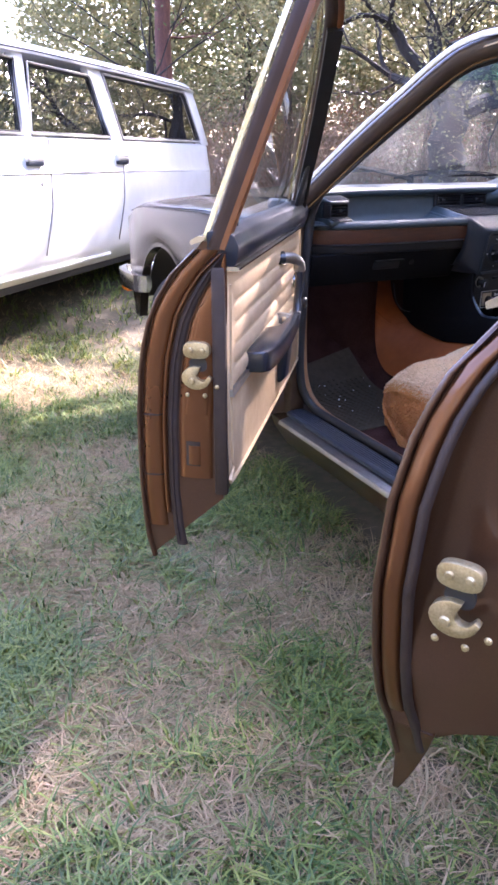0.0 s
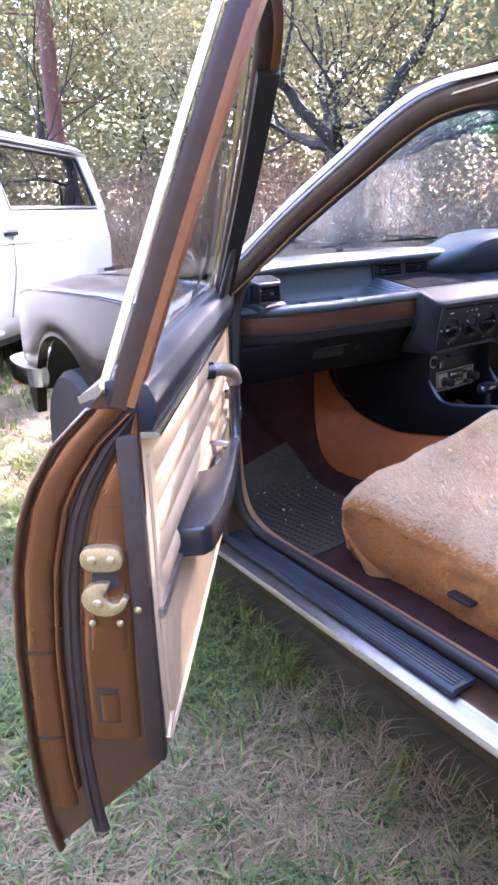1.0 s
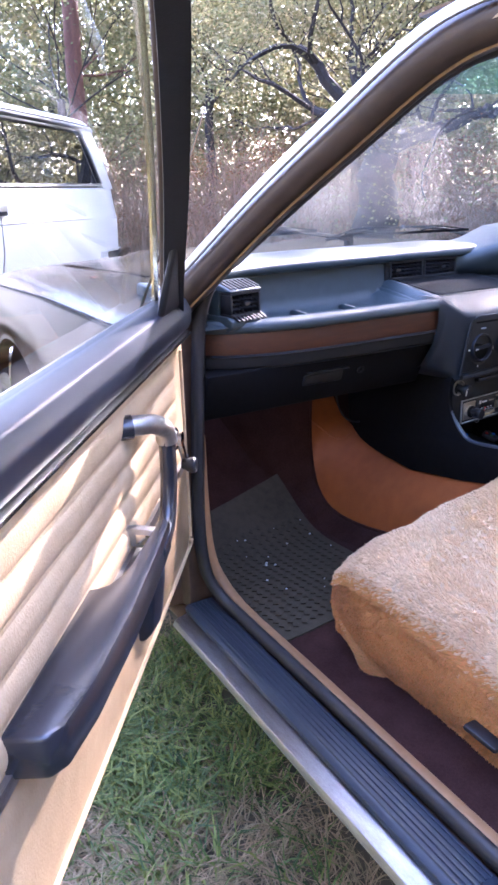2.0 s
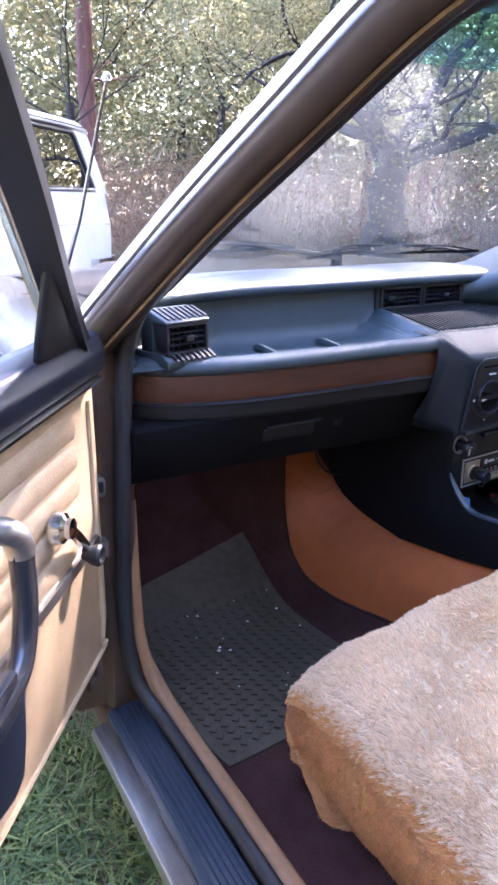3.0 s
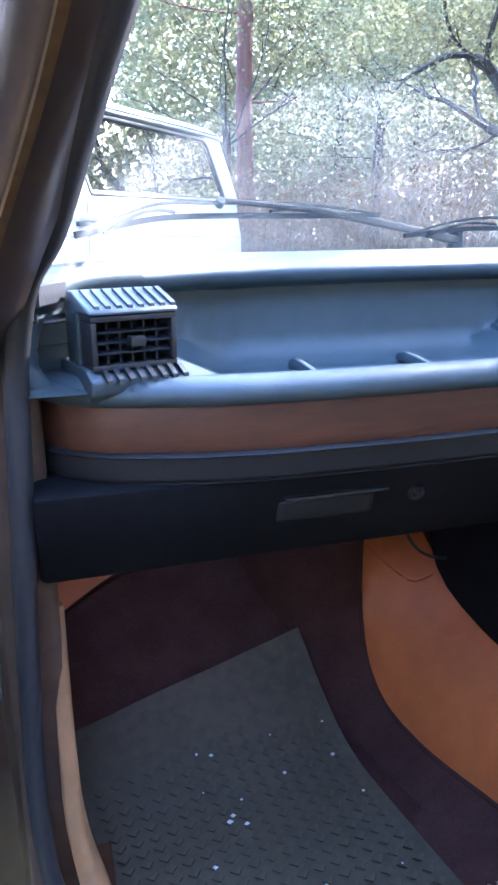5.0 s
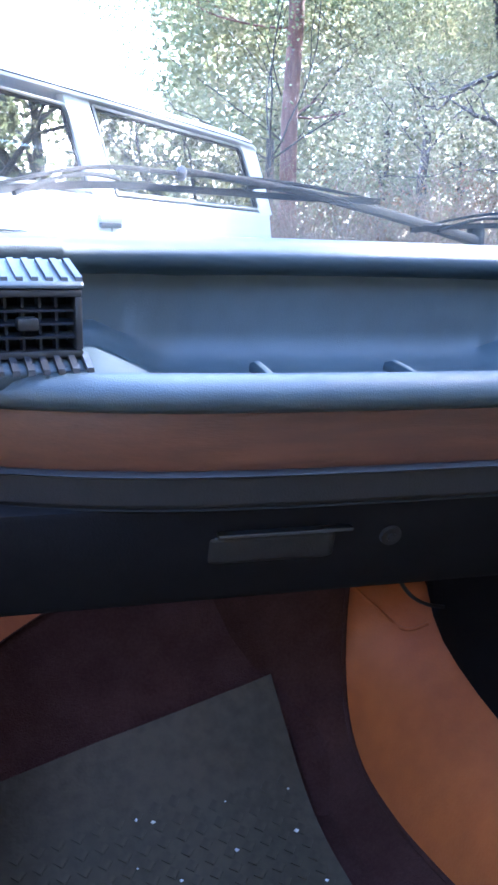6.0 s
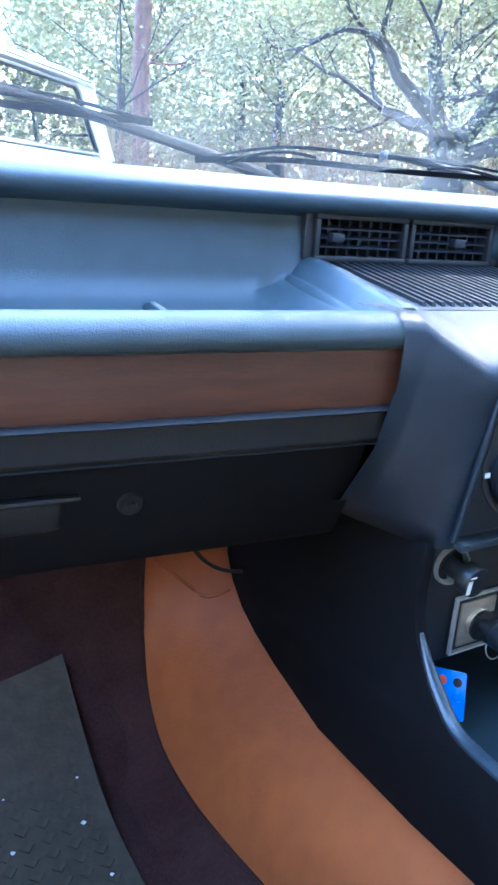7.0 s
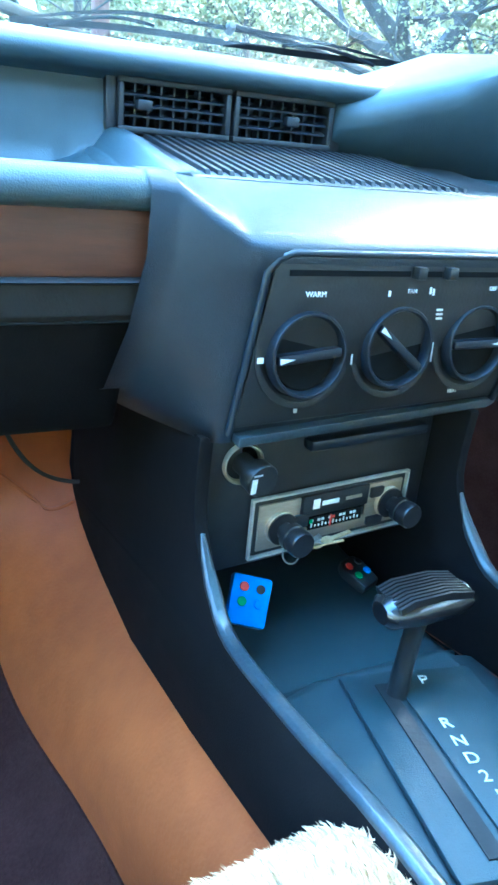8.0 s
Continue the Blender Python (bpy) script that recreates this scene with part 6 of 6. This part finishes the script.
def side_glass(pts, far=False):
    y = [wag_side(z) + 0.020 for x, z in pts]
    g = Geo().add([(p[0], (1.70 - b if far else b), p[1]) for p, b in zip(pts, y)], [tuple(range(len(pts)))])
    w = part("window", g, M_DARKGLASS, wagon, "dark side window with a thin black rubber rim", fix=False)
    if not far:
        ring = [(p[0], wag_side(p[1]) + 0.012, p[1]) for p in pts]
        cx, cz = sum(p[0] for p in ring) / len(ring), sum(p[2] for p in ring) / len(ring)
        part("window_seal", Geo().tube([(p[0] + 0.010 * (1 if p[0] < cx else -1), p[1], p[2] + 0.008 * (1 if p[2] < cz else -1)) for p in ring + [ring[0]]], 0.0085, 6), M_RUBBER, w)
        part("window_rim", Geo().tube([(p[0], p[1] - 0.009, p[2]) for p in ring + [ring[0]]], 0.0075, 6), M_BRIGHT, w)
for far in (False, True):
    side_glass([(-1.90, 1.245), (-0.915, 1.250), (-0.785, 1.630), (-1.50, 1.630)], far)
    side_glass([(-0.825, 1.250), (0.112, 1.250), (0.060, 1.595), (0.040, 1.615), (-0.655, 1.622)], far)
    side_glass([(0.310, 1.248), (1.815, 1.252), (1.828, 1.268), (1.735, 1.605), (1.705, 1.633), (0.255, 1.645)], far)
part("belt_crease", Geo().tube([(-2.6, -0.030, 1.058), (-0.8, -0.0345, 1.047), (0.1, -0.0345, 1.040), (1.0, -0.034, 1.028), (1.97, -0.030, 1.012)], 0.0035, 6), M_STEEL, wagon, "thin grey joint line along the flank")
for x in (-0.727, 0.21):
    part("door_gap", Geo().sweep(smooth_path([(x + 0.02, -0.026, 1.23), (x, -0.0355, 1.0), (x - 0.02, -0.0365, 0.85), (x - 0.10, -0.018, 0.60)], 4), [(-0.003, -0.003), (0.003, -0.003), (0.003, 0.003), (-0.003, 0.003)]), M_STEEL, wagon)
for x in (-0.954, 0.128):
    h = part("door_handle", Geo().box(x, x + 0.165, -0.044, -0.014, 1.108, 1.148), M_GUTTER, wagon, "chrome door handle", bevel=0.008)
    part("handle_recess", Geo().box(x + 0.006, x + 0.158, -0.042, -0.020, 1.086, 1.110), M_PAD, h, bevel=0.003)
part("keyhole", Geo().lathe([(0.001, 0.006), (0.010, 0.005), (0.012, 0.0)], pose(-0.83, -0.035, 0.990, 90, 0, 0), 14), M_STEEL, wagon)
part("sill_lip", Geo().prism([(0.045, 0.500), (0.022, 0.500), (0.018, 0.516), (0.030, 0.524)], "x", -2.2, 0.05), M_WHITE, wagon, bevel=0.003)
part("underbody", Geo().box(-2.6, 1.8, 0.12, 1.58, 0.40, 0.46), M_RUBBER, wagon, bevel=0.02)
part("rear_bumper", Geo().sweep(smooth_path([(1.60, -0.06, 0.72), (1.98, -0.06, 0.72), (2.13, 0.05, 0.72), (2.15, 0.85, 0.72), (2.13, 1.65, 0.72)], 4), [(-0.03, -0.06), (0.03, -0.06), (0.03, 0.06), (-0.03, 0.06)]), M_CHROME, wagon, angle=60)
part("tailgate", Geo().loft([[(2.02, 0.12, 1.225), (2.02, 1.58, 1.225), (1.97, 1.58, 1.225), (1.97, 0.12, 1.225)], [(1.94, 0.18, 1.668), (1.94, 1.52, 1.668), (1.89, 1.52, 1.668), (1.89, 0.18, 1.668)]]), M_DARKGLASS, wagon, fix=False)
part("cabin_lining", Geo().box(-1.9, 1.9, 0.10, 1.6, 0.95, 1.10), M_CARPET, wagon)
for x in (-1.75, 0.95):
    w = part("wheel", Geo().lathe([(0.19, -0.085), (0.30, -0.095), (0.325, -0.07), (0.33, 0), (0.325, 0.07), (0.30, 0.095), (0.19, 0.085)], pose(0, 0, 0, 90, 0, 0), 32), M_TYRE, wagon, m=pose(x, 0.07, GZ + 0.31))
    part("rim", Geo().lathe([(0.001, 0.06), (0.10, 0.055), (0.19, 0.075), (0.197, 0.0)], pose(0, 0, 0, 90, 0, 0), 24), M_STEEL, w)

# ---- trees and undergrowth ----
def leaf_cluster(v, f, c, r, n, size):
    for _ in range(n):
        while True:
            o = Vector((random.uniform(-1, 1), random.uniform(-1, 1), random.uniform(-1, 1)))
            if o.length < 1:
                break
        p = c + o * r
        w = Vector((random.uniform(-1, 1), random.uniform(-1, 1), random.uniform(-0.6, 0.6))).normalized()
        s = w.orthogonal().normalized()
        s.rotate(Matrix.Rotation(random.uniform(0, 6.3), 3, w))
        L = size * random.uniform(0.6, 1.5)
        k = len(v)
        v += [p, p + w * L * 0.5 + s * L * 0.28, p + w * L, p + w * L * 0.5 - s * L * 0.28]
        f.append((k, k + 1, k + 2, k + 3))


def grow(g, leaves, p, d, length, r, depth, spread, leaf_n, leaf_r, leaf_size, bend=0.35, lift=0.15, thin=(0.6, 0.85)):
    n = 9 if r > 0.05 else 5
    pts, rs = [p], [r]
    q = p.copy()
    d = d.normalized()
    for i in range(n):
        d = (d + Vector((random.uniform(-bend, bend), random.uniform(-bend, bend), random.uniform(-bend, bend) + lift * 0.3)) * 2.5 / n).normalized()
        q = q + d * length / n
        pts.append(q)
        rs.append(r * (1 - 0.45 * (i + 1) / n))
    g.tube(pts, rs, 7 if r > 0.05 else 4)
    if depth == 0:
        leaf_cluster(*leaves, q, leaf_r, leaf_n, leaf_size)
        leaf_cluster(*leaves, pts[3], leaf_r * 0.8, leaf_n // 2, leaf_size)
        return
    for k in range(random.choice((2, 3, 3))):
        base = pts[random.choice((n - 2, n - 1, n, n))]
        nd = (d + Vector((random.uniform(-1, 1), random.uniform(-1, 1), random.uniform(-0.35, 0.6))) * spread).normalized()
        grow(g, leaves, base, nd, length * random.uniform(0.62, 0.85), rs[-1] * random.uniform(*thin), depth - 1, spread, leaf_n, leaf_r, leaf_size, bend, lift, thin)


def tree(name, label, at, seed, trunk, r, first, depth, spread, leaf_n, leaf_r, leaf_size, bark, leaf_mat, group="", lean=(0, 0), stems=1, side_boughs=0, bend=0.35, bough=0.75, thin=(0.6, 0.85)):
    random.seed(seed)
    t = thing(name, label, "tree", group, m=Matrix.Translation((at[0], at[1], height(*at) - 0.05)))
    g, lv = Geo(), ([], [])
    for s in range(stems):
        top = Vector((lean[0] + (random.uniform(-0.5, 0.5) if stems > 1 else 0), lean[1], trunk))
        k = 7
        pts = [top * (i / k) + Vector((random.uniform(-1, 1), random.uniform(-1, 1), 0)) * r * 0.2 * (i > 0) for i in range(k + 1)]
        rs = [r * (1.35 if i == 0 else 1.0) * (1 - 0.45 * i / k) for i in range(k + 1)]
        g.tube(pts, rs, 10)
        for i in range(first):
            a = 2 * math.pi * (i + random.random() * 0.6) / first
            grow(g, lv, pts[-1] if i % 2 else pts[-2], Vector((math.cos(a) * spread, math.sin(a) * spread, 0.6)), trunk * 0.55 + 0.6, rs[-1] * bough, depth, spread, leaf_n, leaf_r, leaf_size, bend, 0.15, thin)
        for i in range(side_boughs):
            a = random.uniform(0, 6.28)
            b = pts[2 + (i * 5) // max(1, side_boughs)]
            grow(g, lv, b, Vector((math.cos(a), math.sin(a), 0.15)), 1.4 + 0.5 * random.random(), rs[-1] * bough * 0.6, 1, 0.7, leaf_n, leaf_r, leaf_size, bend)
    part("trunk", g, bark, t, fix=False)
    part("crown", Geo().add(*lv), leaf_mat, t, fix=False, smooth=False)
    return t


tree("spreading_tree", "dark spreading tree with crooked boughs and thin olive foliage", (4.75, 6.35), 21, 1.55, 0.33, 7, 6, 1.0, 8, 0.30, 0.040, M_BARK, M_LEAF, bend=0.9, bough=0.55, thin=(0.45, 0.72))
tall = tree("tall_tree", "tall straight tree with red-brown bark", (3.7, 14.4), 4, 11.0, 0.19, 5, 2, 0.8, 90, 0.75, 0.075, M_REDBARK, M_LEAF2, side_boughs=7, bough=0.45)
T1 = tree("bushy_tree", "bushy olive green tree at the wood's edge", (3.0, 13.2), 7, 2.6, 0.13, 5, 3, 0.8, 105, 0.7, 0.064, M_BARK, M_LEAF, "trees at the wood's edge", side_boughs=7, bough=0.27)
T2 = tree("bushy_tree", "dense dark green tree at the wood's edge", (6.4, 14.0), 9, 3.0, 0.14, 5, 3, 0.75, 110, 0.75, 0.067, M_BARK, M_LEAF2, "trees at the wood's edge", side_boughs=8, bough=0.27)
T3 = tree("shade_tree", "dense dark green tree across the lawn", (8.0, 2.7), 9, 4.3, 0.20, 7, 3, 0.75, 170, 1.25, 0.16, M_BARK, M_LEAF2, "shade trees", side_boughs=8)
random.seed(3)
for x, y, k, s in ((7.6, 10.5, 1, 0.9), (9.5, 12.5, 2, 1.1), (4.6, 17.5, 2, 1.25), (7.5, 18.5, 1, 1.3), (12.5, 14.5, 1, 1.2), (10.5, 20.0, 2, 1.5), (6.0, 24.0, 2, 1.6), (15.5, 18.0, 1, 1.5)):
    src = T1 if k == 1 else T2
    c = copy_thing(src, Matrix.Translation((x, y, height(x, y) - 0.05)) @ pose(0, 0, 0, 0, 0, random.uniform(0, 360)))
    c.scale = (s, s, s * random.uniform(0.9, 1.15))

for x, y, s, r in ((8.9, -2.2, 1.1, 250), (11.0, 5.2, 1.5, 110)):
    c = copy_thing(T3, Matrix.Translation((x, y, height(x, y) - 0.05)) @ pose(0, 0, 0, 0, 0, r))
    c.scale = (s * 0.9, s * 0.9, s * 0.9)

random.seed(8)
g = Geo()
for _ in range(3300):
    d = random.uniform(7.0, 13.5)
    a = radians(random.uniform(6, 66))
    x, y = -0.8 + d * math.sin(a), -0.6 + d * math.cos(a)
    if math.hypot(x - 1.0, y - 5.0) < 2.6 or (abs(a - radians(38.6)) < radians(4.5) and d < 9.4):
        continue
    h = random.uniform(0.5, 1.9) * (1.15 if d > 9 else 0.8)
    p = Vector((x, y, height(x, y) - 0.02))
    w = Vector((random.uniform(-.5, .5), random.uniform(-.5, .5), 1)).normalized()
    b = Vector((random.uniform(-.5, .5), random.uniform(-.5, .5), 0))
    r = random.uniform(0.003, 0.008)
    g.tube([p, p + w * h * 0.5 + b * h * 0.15, p + w * h + b * h * 0.5], [r, r * 0.7, r * 0.25], 3)
    for k in range(4):
        q = p + w * h * random.uniform(0.3, 0.8)
        e = Vector((random.uniform(-1, 1), random.uniform(-1, 1), random.uniform(0.1, 0.9))) * h * 0.35
        g.tube([q, q + e * 0.6, q + e + Vector((0, 0, -0.03))], [r * 0.6, r * 0.4, r * 0.15], 3)
tagged(part("thicket", g, M_TWIG, fix=False), "leafless grey-brown undergrowth at the wood's edge", "undergrowth", kind="stuff")
lv = ([], [])
for _ in range(700):
    d, a = random.uniform(7.0, 13.0), radians(random.uniform(6, 66))
    x, y = -0.8 + d * math.sin(a), -0.6 + d * math.cos(a)
    if math.hypot(x - 1.0, y - 5.0) < 2.6 or (abs(a - radians(38.6)) < radians(5) and d < 9.4):
        continue
    leaf_cluster(*lv, Vector((x, y, height(x, y) + random.uniform(0.2, 1.5))), random.uniform(0.15, 0.35), 44, 0.028)
tagged(part("russet_bushes", Geo().add(*lv), M_LEAF3, fix=False, smooth=False), "dry russet leaves of low bushes", "undergrowth", kind="stuff")

# dense woods behind, up to a ragged top
lv = ([], [])
for _ in range(5600):
    d, a = random.uniform(19, 34), radians(random.uniform(8, 68))
    x, y = -0.8 + d * math.sin(a), -0.6 + d * math.cos(a)
    top = 7.5 + 2.5 * noise.noise((a * 9, d * 0.2, 3)) + 0.06 * d
    z = height(x, y) + top * random.random() ** 0.8
    leaf_cluster(*lv, Vector((x, y, z)), random.uniform(0.6, 1.3), 34, 0.175)
# the woods go on round the rest of the lawn
for _ in range(5000):
    d, a = random.uniform(14, 24), radians(random.uniform(82, 335))
    x, y = d * math.sin(a), d * math.cos(a)
    z = height(x, y) + (9.5 + 2.5 * noise.noise((a * 9, d * 0.2, 7))) * random.random() ** 0.8
    leaf_cluster(*lv, Vector((x, y, z)), random.uniform(0.8, 1.5), 15, 0.42)
tagged(part("woods", Geo().add(*lv), M_LEAF, fix=False, smooth=False), "dense mixed woods behind the lawn", "woods", kind="stuff")

# ---- grass ----
def blades(count, spot, length, width, keep, tuft=1, lean=0.5):
    """Bent tapering blades, in tufts that lean together; spot() draws a place, keep() thins."""
    v, f = [], []
    for _ in range(count // tuft):
        cx, cy = spot()
        if not keep(cx, cy):
            continue
        ca, cl = random.uniform(0, 6.28), random.uniform(0.7, 1.25)
        for _ in range(tuft):
            x, y = cx + random.gauss(0, 0.012) * (tuft > 1), cy + random.gauss(0, 0.012) * (tuft > 1)
            p = Vector((x, y, height(x, y) - 0.004))
            a = ca + random.gauss(0, 0.8) if tuft > 1 else random.uniform(0, 6.28)
            L = length * cl * random.uniform(0.5, 1.35)
            up = random.uniform(0.35, 1.15)
            w = Vector((math.cos(a) * lean, math.sin(a) * lean, up)).normalized()
            s = Vector((-math.sin(a), math.cos(a), 0)) * width * random.uniform(0.7, 1.3)
            tip = p + w * L + Vector((math.cos(a), math.sin(a), -0.7)) * L * 0.35
            tip.z = max(tip.z, p.z + 0.006)
            m1 = p + w * L * 0.55
            k = len(v)
            v += [p - s, p + s, m1 + s * 0.8, m1 - s * 0.8, tip]
            f += [(k, k + 1, k + 2, k + 3), (k + 3, k + 2, k + 4)]
    return Geo().add(v, f)


def patch(x, y):
    return noise.noise((x * 1.7 + 3, y * 1.7, 2)) + 0.55 * noise.noise((x * 5, y * 5, 7))


def outside(x, y):
    return not (-0.62 < x < 0.75 and -2.9 < y < 1.6)


def near_spot():
    """Thickest on the trodden strip beside the open doors, thinning out all round."""
    return random.gauss(-1.45, 0.55), random.gauss(0.1, 1.05)


def wide_spot():
    return random.gauss(-0.8, 3.2), random.gauss(1.2, 3.6)


def far_spot():
    d, a = 2.5 + 15.0 * random.random() ** 0.8, radians(random.uniform(-25, 75))
    return -0.8 + d * math.sin(a), -0.6 + d * math.cos(a)


random.seed(14)
tagged(part("grass", blades(120000, near_spot, 0.078, 0.0023, lambda x, y: outside(x, y) and random.random() < 0.12 + step(-0.10, 0.30, patch(x, y)), 7, 0.6), M_BLADE, fix=False), "short green grass in tufts and patches", "grass", kind="stuff")
tagged(part("dry_grass", blades(105000, near_spot, 0.070, 0.0015, lambda x, y: outside(x, y) and random.random() < 0.22 + step(0.28, -0.30, patch(x, y)), 3, 1.1), M_STRAW, fix=False), "flattened dry straw-coloured grass", "grass", kind="stuff")
tagged(part("lawn_grass", blades(100000, wide_spot, 0.080, 0.0032, lambda x, y: outside(x, y) and random.random() < 0.45 + patch(x, y), 5, 0.5), M_BLADE, fix=False), "patchy green grass round the cars", "grass", kind="stuff")
tagged(part("lawn_straw", blades(50000, wide_spot, 0.070, 0.0026, lambda x, y: outside(x, y) and random.random() < 0.5 - patch(x, y), 3, 0.9), M_STRAW, fix=False), "dry grass round the cars", "grass", kind="stuff")
tagged(part("far_grass", blades(50000, far_spot, 0.10, 0.0045, lambda x, y: outside(x, y) and random.random() < 0.5 + patch(x, y)), M_BLADE, fix=False), "longer grass out on the lawn", "grass", kind="stuff")
tagged(part("far_dry_grass", blades(50000, far_spot, 0.15, 0.0045, lambda x, y: outside(x, y) and math.hypot(x, y) > 4.5 and random.random() < 0.55 - patch(x, y)), M_STRAW, fix=False), "tall dry grass out on the lawn", "grass", kind="stuff")
